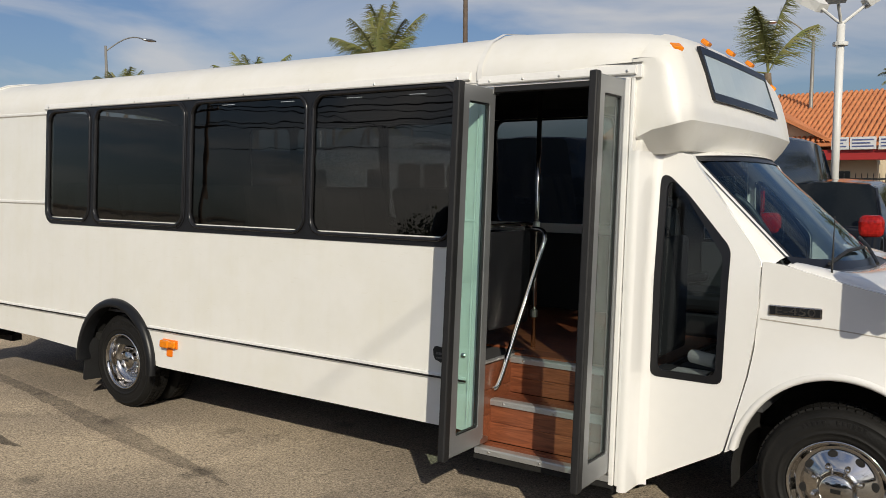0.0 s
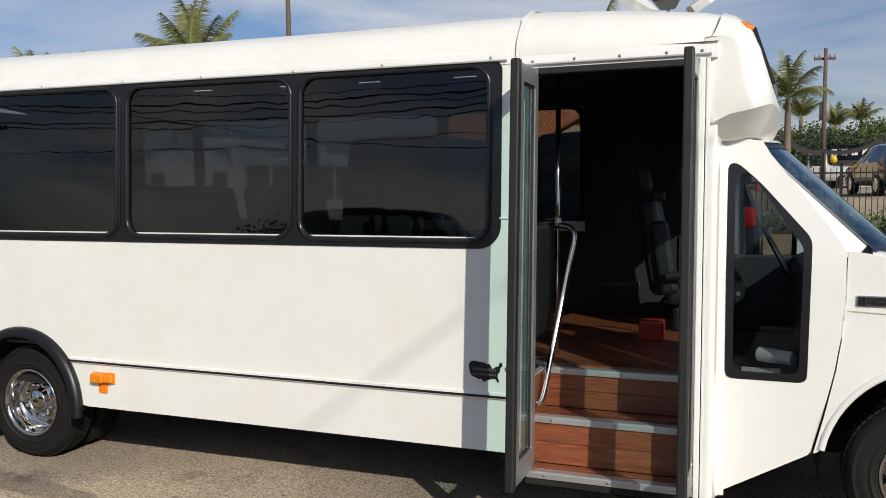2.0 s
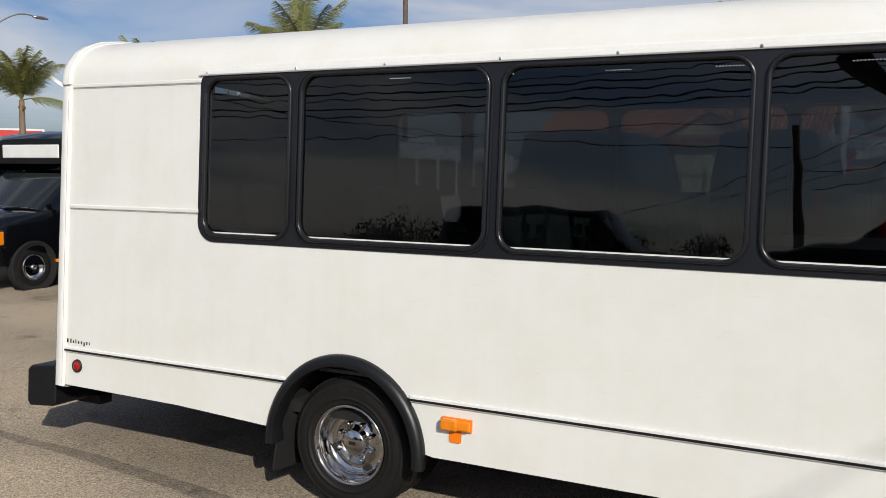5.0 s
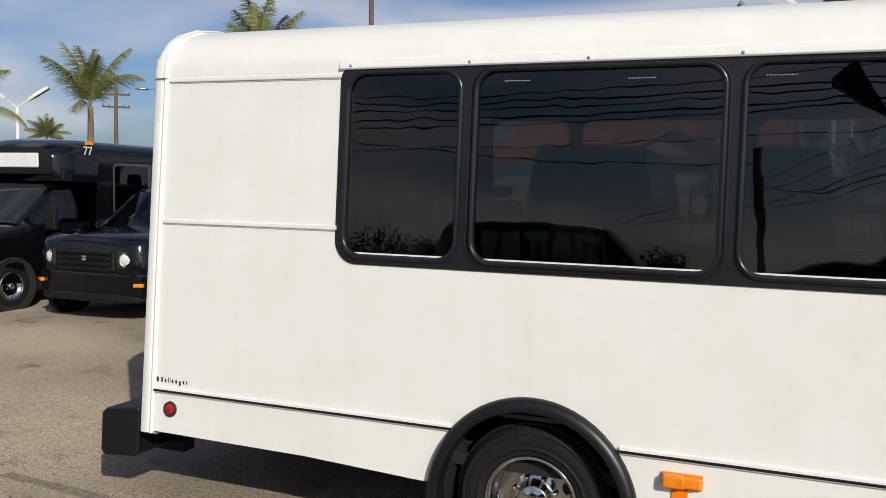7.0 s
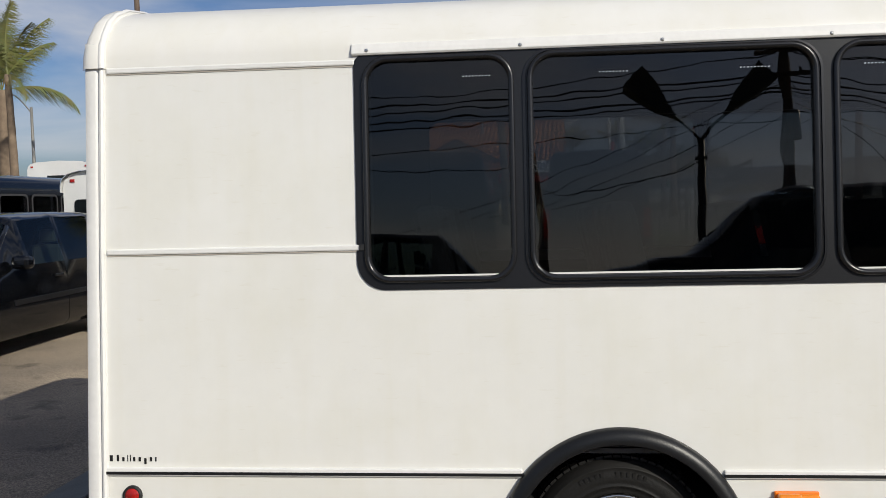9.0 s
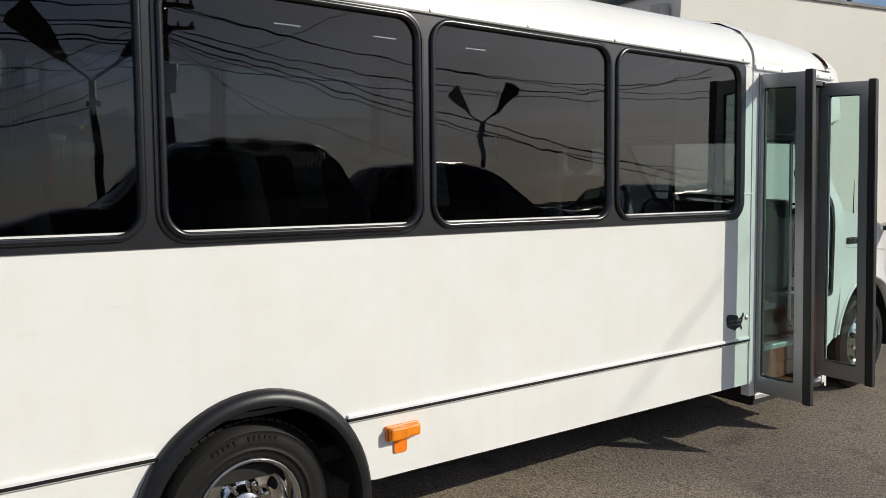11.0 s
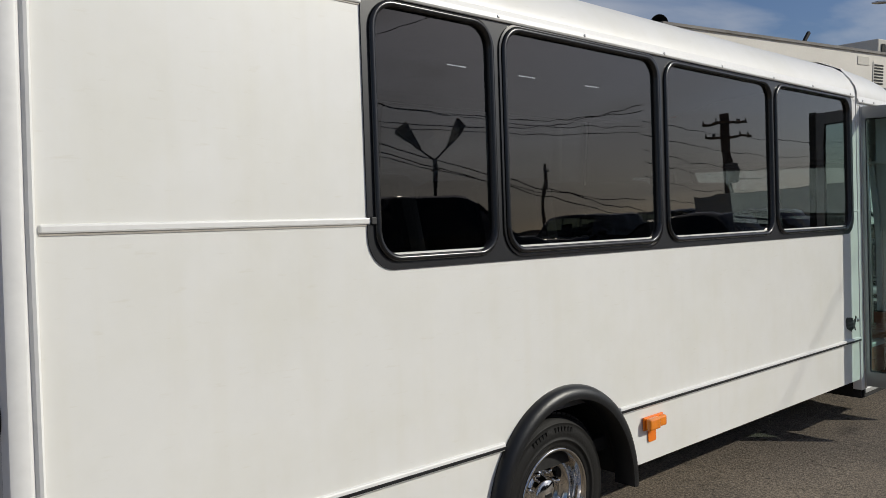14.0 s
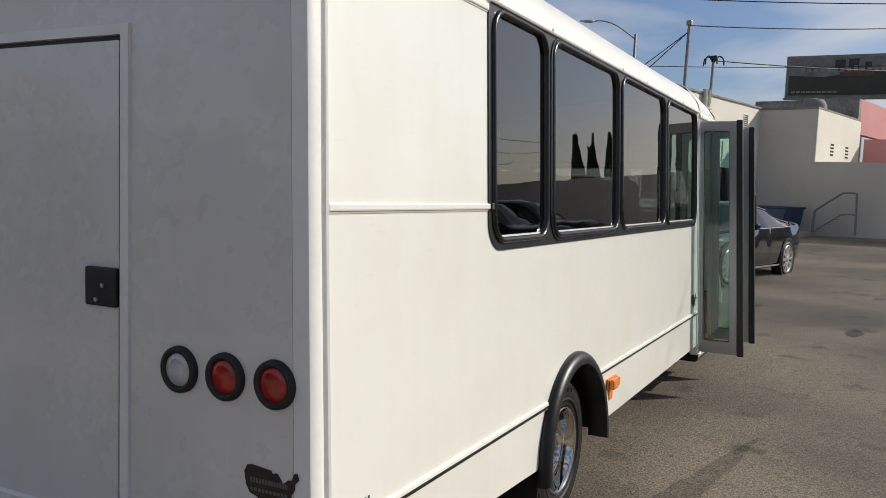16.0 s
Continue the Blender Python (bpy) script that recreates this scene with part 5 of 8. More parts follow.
part("arm_rest", moved(boxes((0.02, 0.34, -0.08, -0.02, 0.10, 0.16)), m), LEATHER, ds, bevel=0.025, segments=3)
belt = bmesh.new()
for a, b in (((6.015, 1.985, 1.70), (6.06, 1.90, 1.36)), ((6.06, 1.90, 1.36), (6.12, 1.80, 1.08))):
    box(belt, -0.024, 0.024, -0.002, 0.002, 0.0, (Vector(b) - Vector(a)).length, Matrix.Translation(a) @ (Vector(b) - Vector(a)).to_track_quat("Z", "Y").to_matrix().to_4x4())
part("seat_belt", belt, BELT, ds, "pale grey seat belt")
part("belt_guide", moved(boxes((-0.045, 0.045, -0.02, 0.02, -0.035, 0.035)), Matrix.Translation((6.015, 1.99, 1.715))), VINYL, ds, bevel=0.014)
part("first_aid_box", boxes((5.98, 6.13, 1.28, 1.42, 0.806, 0.93)), REDBOX, bus, "small red plastic box on the floor", bevel=0.01)
part("wall_vent", boxes((5.54, 5.84, W - 0.060, W - 0.045, 1.02, 1.062)), STAIRGREY, bus, "thin grey slot on the dark inner wall", bevel=0.004)
part("ceiling_trim", boxes((5.40, 5.86, W - 0.10, W - 0.075, 2.425, 2.437)), STAIRGREY, bus, "thin grey trim strip under the ceiling")
# driver's window with its door trim
DOORGLASS = glass("clear_door_glass", (0.80, 0.85, 0.84))
dwin = part("driver_window", boxes((6.10, 6.135, W - 0.05, W - 0.02, 1.42, 1.94), (6.10, 6.55, W - 0.05, W - 0.02, 1.915, 1.94), (6.10, 6.55, W - 0.05, W - 0.02, 1.42, 1.445)), BAND, bus, "clear driver's window in a black frame")
part("pane", boxes((6.13, 6.55, W - 0.030, W - 0.026, 1.44, 1.92)), DOORGLASS, dwin)
part("door_trim", boxes((6.12, 6.45, W - 0.065, W - 0.047, 0.92, 1.42)), VINYL, dwin, "grey vinyl door trim", bevel=0.01)
part("dash", prisms([(6.86, 1.02), (7.22, 1.10), (7.34, 1.30), (7.02, 1.36), (6.90, 1.30)], "y", 0.26, W - 0.26), INTDARK, bus, "dark dashboard", bevel=0.02)
part("pillar_handle", tubes(curved([(6.86, 0.47, 1.78), (6.92, 0.52, 1.73), (7.02, 0.50, 1.60), (7.06, 0.44, 1.55)], r=0.06), 0.016, 8), VINYL, bus, "grey grab handle on the windshield pillar", smooth=True)
part("driver_door_panel", boxes((6.46, 7.05, W - 0.25, W - 0.215, 0.76, 1.30)), VINYL, bus, bevel=0.02)
part("steering_wheel", moved(lathes([(0.19 + 0.014 * math.cos(a), 0.014 * math.sin(a)) for a in (2 * math.pi * k / 8 for k in range(9))], 32), Matrix.Translation((6.80, 1.72, 1.33)) @ Matrix.Rotation(radians(90), 4, "Z") @ Matrix.Rotation(radians(-28), 4, "X")), RUBBER, bus, "black steering wheel", smooth=True)
part("paper_bundle", moved(lathes([(0.0001, -0.09), (0.035, -0.09), (0.036, 0.09), (0.0001, 0.09)], 16), Matrix.Translation((6.78, 0.34, 0.93)) @ Matrix.Rotation(radians(60), 4, "Z")), TRIMW, bus, "white paper roll in the cab window")
part("paper_sheet", boxes((6.62, 6.80, 0.28, 0.40, 0.852, 0.858)), TRIMW, bus, "white paper lying in the cab window")
part("cab_console", boxes((6.50, 6.98, 0.245, 0.50, 0.76, 0.85)), INTDARK, bus, bevel=0.02)
part("passenger_cab_seat", boxes((6.47, 6.54, 0.32, 0.78, 0.9, 1.55)), INTDARK, bus, bevel=0.03)

# grab rails and modesty panel at the entry
part("grab_rail", tubes(curved([(5.575, 0.57, 1.556), (5.735, 0.55, 1.556), (5.640, 0.17, 0.645), (5.606, 0.16, 0.64)], r=0.09), 0.016, 12), CHROME, bus, "bent polished entry grab rail", smooth=True)
part("grab_rail", tubes(curved([(6.43, 0.24, 1.958), (6.385, 0.24, 1.958), (6.385, 0.22, 0.69), (6.43, 0.22, 0.69)], r=0.03), 0.012, 12), STEEL, bus, "slim upright entry grab rail", smooth=True)
part("stanchion", tubes([(5.60, 0.66, 0.80), (5.60, 0.66, 2.50)], 0.015, 12), CHROME, bus, "upright polished stanchion pole", smooth=True)
for z in (1.575, 1.02):
    part("pole_clamp", moved(lathes([(0.0155, -0.025), (0.024, -0.02), (0.024, 0.02), (0.0155, 0.025)], 12, "z"), Matrix.Translation((5.60, 0.66, z))), STEEL, bus)
part("modesty_panel", prisms(rounded(0.10, 0.585, 0.98, 1.55, 0.03, 4), "x", 5.585, 5.60), BAND, bus, "dark modesty panel", bevel=0.004)
part("modesty_rail", tubes([(5.592, 0.10, 1.585), (5.592, 0.60, 1.585)], 0.014, 10), CHROME, bus)

# tumblehome: both sides of the body lean in towards the roof
def tumble(x, y, z):
    return 0.042 * (z - 0.7) * (1 - 2 * y / W)


def eave_rise(x, z):
    """The windows and the roof edge rise a little towards the rear."""
    return max(0.0, z - 1.5) / 0.93 * max(0.0, 0.020 - 0.0065 * (x - 1.13))


def lean_in(ob):
    for child in ob.children:
        if "wheel" in child.name and child.name.split(".")[0] in ("rear_wheel", "inner_wheel", "front_wheel"):
            continue
        if child.location.length > 0.001:
            x, y, z = child.location
            child.location.y = y + tumble(x, y, z)
            child.location.z = z + eave_rise(x, z)
        else:
            for v in child.data.vertices:
                v.co.y += tumble(*v.co)
                v.co.z += eave_rise(v.co.x, v.co.z)
        lean_in(child)


lean_in(bus)


# ---- other vehicles on the lot ----
BLACK = material("black_car_paint", (0.004, 0.0045, 0.006), 0.09, vary=0.2, scale=2, fine=30, coat=0.35, spec=0.4)
NAVY = material("dark_blue_paint", (0.006, 0.010, 0.018), 0.14, vary=0.15, scale=2, fine=30, coat=0.05, spec=0.22)
SILVER = material("silver_car_paint", (0.55, 0.55, 0.55), 0.3, metal=0.1, vary=0.06, scale=2, fine=40, coat=0.7)
WHITECAR = material("white_vehicle_paint", (0.75, 0.75, 0.74), 0.25, vary=0.05, scale=2, fine=40, coat=0.6)
DARKGLASS = material("dark_vehicle_glass", (0.010, 0.013, 0.015), 0.04, vary=0.1, scale=3, fine=20, coat=0.0, spec=0.35)
GREYGLASS = material("grey_vehicle_glass", (0.016, 0.020, 0.022), 0.04, vary=0.03, scale=3, fine=20, coat=0.0, spec=0.35)
BUSGLASS = glass("smoked_bus_glass", (0.26, 0.275, 0.28), (0.9, 0.95, 1.0), 1.5)
CLEARVAN = glass("green_tinted_glass", (0.36, 0.43, 0.41), (0.9, 0.95, 1.0), 1.5)
SEATGREY = material("grey_seat_cloth", (0.09, 0.09, 0.095), 0.9, vary=0.15, scale=5, fine=120)
RIMSILVER = material("silver_alloy", (0.66, 0.66, 0.65), 0.25, metal=0.8, vary=0.06, scale=6, fine=60)
PLATE = material("number_plate", (0.70, 0.70, 0.68), 0.4, vary=0.05, scale=10, fine=80)
PLATEBAR = material("plate_marks", (0.05, 0.06, 0.15), 0.5, vary=0.05, scale=10, fine=80)


def car_wheel(parent, x, y, s, r, rim_r, spokes, rim_mat, z=None):
    m = Matrix.Translation((x, y, r if z is None else z)) @ Matrix.Scale(s, 4, (0, 1, 0))
    w = 0.23
    ty = part("wheel", moved(lathes([(rim_r * 0.9, w), (r * 0.93, w), (r, w - 0.03), (r, 0.035), (r * 0.94, 0.005), (rim_r + 0.02, 0.0), (rim_r, 0.012)], 40), m), TYRE, parent, smooth=True)
    part("rim", moved(lathes([(rim_r, 0.012), (rim_r * 0.97, 0.0), (rim_r * 0.92, 0.012), (rim_r * 0.86, 0.07), (rim_r * 0.3, 0.085), (0.001, 0.085)], 40), m), UNDER if spokes else rim_mat, ty, smooth=True)
    part("rim_lip", moved(lathes([(rim_r * 1.01, 0.010), (rim_r * 0.98, -0.002), (rim_r * 0.9, 0.006), (rim_r * 0.89, 0.03)], 40), m), rim_mat, ty, smooth=True)
    for k in range(spokes):
        a = 2 * math.pi * k / spokes
        ww = 0.30 / spokes
        if spokes == 5:
            part("spoke", moved(prisms([(rim_r * 0.12, -0.045), (rim_r * 0.9, -0.085), (rim_r * 0.95, 0.0), (rim_r * 0.9, 0.085), (rim_r * 0.12, 0.045)], "y", 0.006, 0.05), m @ Matrix.Rotation(-a, 4, "Y")), rim_mat, ty, bevel=0.006)
            continue
        sp = prisms([(rim_r * 0.12, -ww * 0.8), (rim_r * 0.95, -ww * 1.6), (rim_r * 0.95, ww * 0.6), (rim_r * 0.12, ww * 0.8)], "y", 0.010, 0.05)
        part("spoke", moved(sp, m @ Matrix.Rotation(-a, 4, "Y")), rim_mat, ty)
    part("hub_cap", moved(lathes([(0.0001, 0.0), (rim_r * 0.16, 0.004), (rim_r * 0.22, 0.03)], 20), m), rim_mat, ty, smooth=True)
    return ty


def rounded_rows(rows, kinds, n=3):
    """Two more rows in each stretch, on a curve through the given ones that never overshoots them."""
    out, ks = [], []
    for i in range(len(rows) - 1):
        r0, r1, r2, r3 = rows[max(0, i - 1)], rows[i], rows[i + 1], rows[min(len(rows) - 1, i + 2)]
        for j in range(n):
            t = j / n
            row = []
            for p0, p1, p2, p3 in zip(r0, r1, r2, r3):
                row.append(tuple(max(min(b, c), min(max(b, c), 0.5 * (2 * b + (c - a) * t + (2 * a - 5 * b + 4 * c - d) * t * t + (3 * b - a - 3 * c + d) * t ** 3))) for a, b, c, d in zip(p0, p1, p2, p3)))
            out.append(row)
            ks.append(kinds[i])
    return out + [rows[-1]], ks


def car(name, label, category, stations, m, paint, pane_mat, wheels, group=""):
    """A vehicle lofted from stations (x, half width, sill, belt, roof, half roof width, kind of the stretch to the next:
    p paint, g side glass, w windshield)."""
    root = thing(name, label, category, group, m)
    rows = []
    for x, hw, zl, zb, zr, hr, kind in stations:
        top = zr > zb + 0.05
        half = [(hw * 0.90, zl), (hw * 0.985, zl + 0.10), (hw, zl + 0.45 * (zb - zl)), (hw * 0.975, zb - (0.0 if top else 0.05))]
        half += [(hr, zr - 0.07), (hr - 0.10, zr - 0.012), (0.0, zr + 0.02)] if top else [(hw * 0.90, zb + 0.006), (hw * 0.66, zb + 0.042), (0.0, zb + 0.065)]
        pts = half + [(-y, z) for y, z in half[-2::-1]]
        rows.append([(x, y, z) for y, z in pts])
    rows, kinds = rounded_rows(rows, [st[6] for st in stations])
    bm = bmesh.new()
    vr = [[bm.verts.new(p) for p in r] for r in rows]
    for i, kind in enumerate(kinds):
        for k in range(12):
            if (kind == "g" and k in (3, 8)) or (kind == "w" and 4 <= k <= 7):
                continue
            bm.faces.new((vr[i][k], vr[i][k + 1], vr[i + 1][k + 1], vr[i + 1][k]))
    bm.faces.new(vr[0])
    bm.faces.new(vr[-1][::-1])
    part("body", bm, paint, root, auto=72)
    for i, st in enumerate(stations[:-1]):
        span = rows[3 * i:3 * i + 4]
        if st[6] == "g":
            for k in (3, 8):
                part("window", lofts([[r[k], r[k + 1]] for r in span]), pane_mat, root, smooth=True)
        elif st[6] == "w":
            part("windshield", lofts([r[4:9] for r in span]), pane_mat, root, smooth=True)
            for k in (4, 8):
                part("pillar", tubes([r[k] for r in span], [0.03] * 4, 6), paint, root, smooth=True)
    for x, y, s, r, rim_r, spokes, rim_mat in wheels:
        arch = lathes([(r + 0.055, 0.10), (r + 0.055, -0.006), (r + 0.045, -0.010), (r * 0.5, 0.05)], 32)
        part("wheel_arch", moved(arch, Matrix.Translation((x, y + 0.0 * s, r + 0.01)) @ Matrix.Scale(s, 4, (0, 1, 0))), UNDER, root)
        car_wheel(root, x, y - 0.012 * s, s, r, rim_r, spokes, rim_mat)
    return root


def four(fx, rx, y, r, rim_r, spokes, mat):
    return [(x, sy * y, -sy, r, rim_r, spokes, mat) for x in (fx, rx) for sy in (1, -1)]


def at_ground(x, y, heading):
    return Matrix.Translation((x, y, ground_z(x, y))) @ Matrix.Rotation(radians(heading), 4, "Z")


def heading_of(dx, dy):
    return math.degrees(math.atan2(dy, dx))


# black sedan, low and sleek
SEDAN = [(2.42, 0.62, 0.30, 0.52, 0.52, 0.5, "p"), (2.34, 0.80, 0.22, 0.66, 0.66, 0.6, "p"), (2.05, 0.92, 0.20, 0.78, 0.78, 0.7, "p"), (1.55, 0.97, 0.20, 0.87, 0.87, 0.7, "p"), (0.95, 0.975, 0.20, 0.94, 0.97, 0.70, "w"), (0.15, 0.98, 0.20, 0.96, 1.38, 0.60, "g"), (-0.45, 0.98, 0.20, 0.97, 1.435, 0.61, "p"), (-0.52, 0.98, 0.20, 0.97, 1.435, 0.61, "g"), (-1.15, 0.98, 0.21, 0.98, 1.37, 0.58, "g"), (-1.65, 0.985, 0.22, 1.0, 1.22, 0.53, "w"), (-2.12, 0.96, 0.26, 1.03, 1.06, 0.6, "p"), (-2.38, 0.90, 0.36, 1.04, 1.04, 0.6, "p"), (-2.50, 0.80, 0.42, 0.92, 0.92, 0.5, "p")]
SED_W = four(1.48, -1.48, 0.985, 0.352, 0.275, 10, RIMSILVER)
sed_dir = heading_of(-0.971, 0.239)
sed_at = Vector((14.72, 0.53)) + 0.97 * Vector((0.239, 0.971))
sedan = car("sedan", "sleek black sedan parked on the lot", "car", SEDAN, at_ground(sed_at.x, sed_at.y, sed_dir), BLACK, DARKGLASS, SED_W)
for y in (0.72, -0.72):
    part("headlamp", moved(prisms([(-0.24, -0.02), (0.20, -0.10), (0.26, -0.06), (-0.05, 0.06), (-0.24, 0.03)], "y", -0.01, 0.012), Matrix.Translation((2.06, y * 1.265, 0.735)) @ Matrix.Rotation(radians(-26 if y > 0 else 26), 4, "Z")), CLEARLENS, sedan)
    part("door_mirror", moved(boxes((-0.10, 0.06, -0.09, 0.09, -0.05, 0.06)), Matrix.Translation((0.62, 1.47 * y, 1.02))), BLACK, sedan, bevel=0.03)
    part("side_sill", boxes((-1.05, 1.05, y * 1.345, y * 1.36, 0.24, 0.27)), STEEL, sedan)
bm = bmesh.new()
ring(bm, rounded(-0.42, 0.42, 0.46, 0.64, 0.085, 4), rounded(-0.405, 0.405, 0.475, 0.625, 0.075, 4), -0.01, 0.02)
part("nose_cone", moved(bm, Matrix.Translation((2.405, 0, 0.02)) @ Matrix.Rotation(radians(90), 4, "Z")), RIMSILVER, sedan)
for y in (0.75, -0.75):
    part("fog_lamp", boxes((2.20, 2.24, y - 0.14, y + 0.14, 0.34, 0.37)), RIMSILVER, sedan)
part("number_plate", boxes((2.39, 2.44, 0.35, 0.63, 0.36, 0.48)), PLATE, sedan)
bm = bmesh.new()
for s in (1, -1):
    tube(bm, [(0.90, s * 0.955, 0.965), (0.15, s * 0.612, 1.318), (-0.48, s * 0.622, 1.372), (-1.15, s * 0.592, 1.308), (-1.65, s * 0.545, 1.160), (-1.95, s * 0.78, 1.06)], 0.012, 6)
    tube(bm, [(0.90, s * 0.958, 0.955), (0.15, s * 0.962, 0.968), (-0.5, s * 0.962, 0.978), (-1.15, s * 0.962, 0.988), (-1.65, s * 0.966, 1.008), (-1.95, s * 0.80, 1.055)], 0.010, 6)
part("window_trim", bm, CHROME, sedan)

# boxy black van with an upright grille
VAN1 = [(2.66, 0.70, 0.45, 1.02, 1.02, 0.5, "p"), (2.63, 0.82, 0.38, 1.09, 1.09, 0.6, "p"), (2.54, 0.915, 0.32, 1.155, 1.155, 0.7, "p"), (2.36, 0.975, 0.29, 1.20, 1.20, 0.7, "p"), (1.95, 1.0, 0.28, 1.235, 1.235, 0.7, "p"), (1.45, 1.0, 0.28, 1.245, 1.265, 0.75, "w"), (0.80, 1.0, 0.28, 1.23, 1.83, 0.76, "p"), (0.62, 1.0, 0.28, 1.23, 1.90, 0.77, "g"), (-0.22, 1.0, 0.28, 1.23, 1.94, 0.78, "p"), (-0.32, 1.0, 0.28, 1.23, 1.94, 0.78, "g"), (-1.25, 1.0, 0.28, 1.23, 1.94, 0.78, "p"), (-1.35, 1.0, 0.28, 1.23, 1.93, 0.78, "g"), (-2.25, 1.0, 0.30, 1.23, 1.90, 0.76, "p"), (-2.50, 0.97, 0.36, 1.23, 1.82, 0.74, "p"), (-2.56, 0.93, 0.45, 1.2, 1.74, 0.72, "p")]
van_dir = -89.0
van_h = Vector((0.0175, -0.9998))
van_left = Vector((0.9998, 0.0175))


def parked_by_wheel(wheel_at, fx, half):
    c = Vector(wheel_at) - fx * van_h - half * van_left
    return at_ground(c.x, c.y, van_dir)


CREAMLENS = material("round_headlamp_glass", (0.75, 0.74, 0.70), 0.1, vary=0.1, scale=20, fine=100, coat=0.8)


def boxy_van(m):
    v = car("van", "boxy black wheelchair van with round headlamps", "van", VAN1, m, BLACK, CLEARVAN, four(2.0, -1.45, 1.0, 0.365, 0.26, 5, RIMSILVER), "black vans on the lot")
    edge = [(2.2, -1.0), (2.42, -1.0), (2.60, -0.90), (2.70, -0.62), (2.74, 0.0), (2.70, 0.62), (2.60, 0.90), (2.42, 1.0), (2.2, 1.0)]
    part("bumper", prisms(edge, "z", 0.36, 0.71), BLACK, v, bevel=0.05, segments=4)
    part("bumper_lip", prisms([(x * 1.004, y * 0.95) for x, y in edge], "z", 0.29, 0.42), FLARE, v, bevel=0.03)
    part("grille", boxes((2.58, 2.675, -0.50, 0.50, 0.72, 1.0)), UNDER, v, bevel=0.02)
    for z in (0.74, 0.82, 0.90, 0.98):
        part("grille_bar", moved(boxes((-0.015, 0.03, -0.48, 0.48, -0.026, 0.026)), Matrix.Translation((2.68, 0, z)) @ Matrix.Rotation(radians(32), 4, "Y")), FLARE, v, bevel=0.006)
    part("emblem", boxes((2.70, 2.715, -0.035, 0.035, 0.86, 0.93)), RIMSILVER, v, bevel=0.006)
    for y in (0.73, -0.73):
        g = 1 if y > 0 else -1
        face = Matrix.Translation((2.60, y, 0)) @ Matrix.Rotation(radians(22 * g), 4, "Z")
        part("headlamp_box", moved(boxes((-0.16, 0.03, -0.19, 0.19, 0.76, 1.01)), face), UNDER, v, bevel=0.03)
        part("headlamp", moved(lathes([(0.0001, -0.03), (0.05, -0.024), (0.080, -0.004), (0.092, 0.0), (0.092, 0.03)], 28), face @ Matrix.Translation((0.032, -0.05 * g, 0.89)) @ Matrix.Rotation(radians(90), 4, "Z")), CREAMLENS, v, smooth=True)
        part("headlamp_ring", moved(lathes([(0.088, 0.0), (0.096, -0.012), (0.104, 0.0), (0.104, 0.03)], 28), face @ Matrix.Translation((0.032, -0.05 * g, 0.89)) @ Matrix.Rotation(radians(90), 4, "Z")), RIMSILVER, v, smooth=True)
        part("corner_lamp", moved(boxes((0.0, 0.036, 0.125 * g - 0.035, 0.125 * g + 0.035, 0.85, 0.96)), face), SEATGREY, v, bevel=0.01)
        part("turn_lamp", moved(boxes((-0.02, 0.05, -0.07, 0.07, 0.52, 0.57)), Matrix.Translation((2.60, 0.87 * g, 0)) @ Matrix.Rotation(radians(28 * g), 4, "Z")), AMBER, v, bevel=0.008)
        part("door_mirror", boxes((0.98, 1.16, y * 1.54 - 0.13, y * 1.54 + 0.13, 1.20, 1.38)), BLACK, v, bevel=0.06, segments=3)
        part("door_grip", boxes((-0.12, 0.10, y * 1.38 - 0.015, y * 1.38 + 0.015, 1.02, 1.06)), FLARE, v, bevel=0.01)
        part("side_strip", boxes((-2.2, 1.1, y * 1.37 - 0.01, y * 1.37 + 0.01, 0.72, 0.79)), FLARE, v, bevel=0.004)
        part("wiper", tubes([(1.46, y * 0.9, 1.262), (1.34, y * 0.25, 1.335)], [0.012, 0.008], 5), FLARE, v)
        for x in (0.35, -0.75):
            part("seat", boxes((x - 0.12, x + 0.02, y * 0.55 - 0.24, y * 0.55 + 0.24, 0.75, 1.45)), SEATGREY, v, bevel=0.05)
            part("head_rest", boxes((x - 0.13, x - 0.02, y * 0.55 - 0.13, y * 0.55 + 0.13, 1.48, 1.68)), SEATGREY, v, bevel=0.04)
    part("dashboard", boxes((0.95, 1.35, -0.88, 0.88, 1.02, 1.17)), RUBBER, v, bevel=0.05)
    part("cabin_floor", boxes((-2.3, 1.3, -0.88, 0.88, 0.50, 0.56)), RUBBER, v)
    part("permit", moved(boxes((-0.003, 0.003, -0.13, 0.13, -0.04, 0.04)), Matrix.Translation((1.335, 0.55, 1.325)) @ Matrix.Rotation(radians(-45), 4, "Y")), PLATE, v)
    return v


boxy_van(parked_by_wheel((-4.82, 6.05), 2.0, 1.0))

WINFRAME = material("grey_window_frame", (0.06, 0.06, 0.062), 0.4, vary=0.1, scale=5, fine=60)


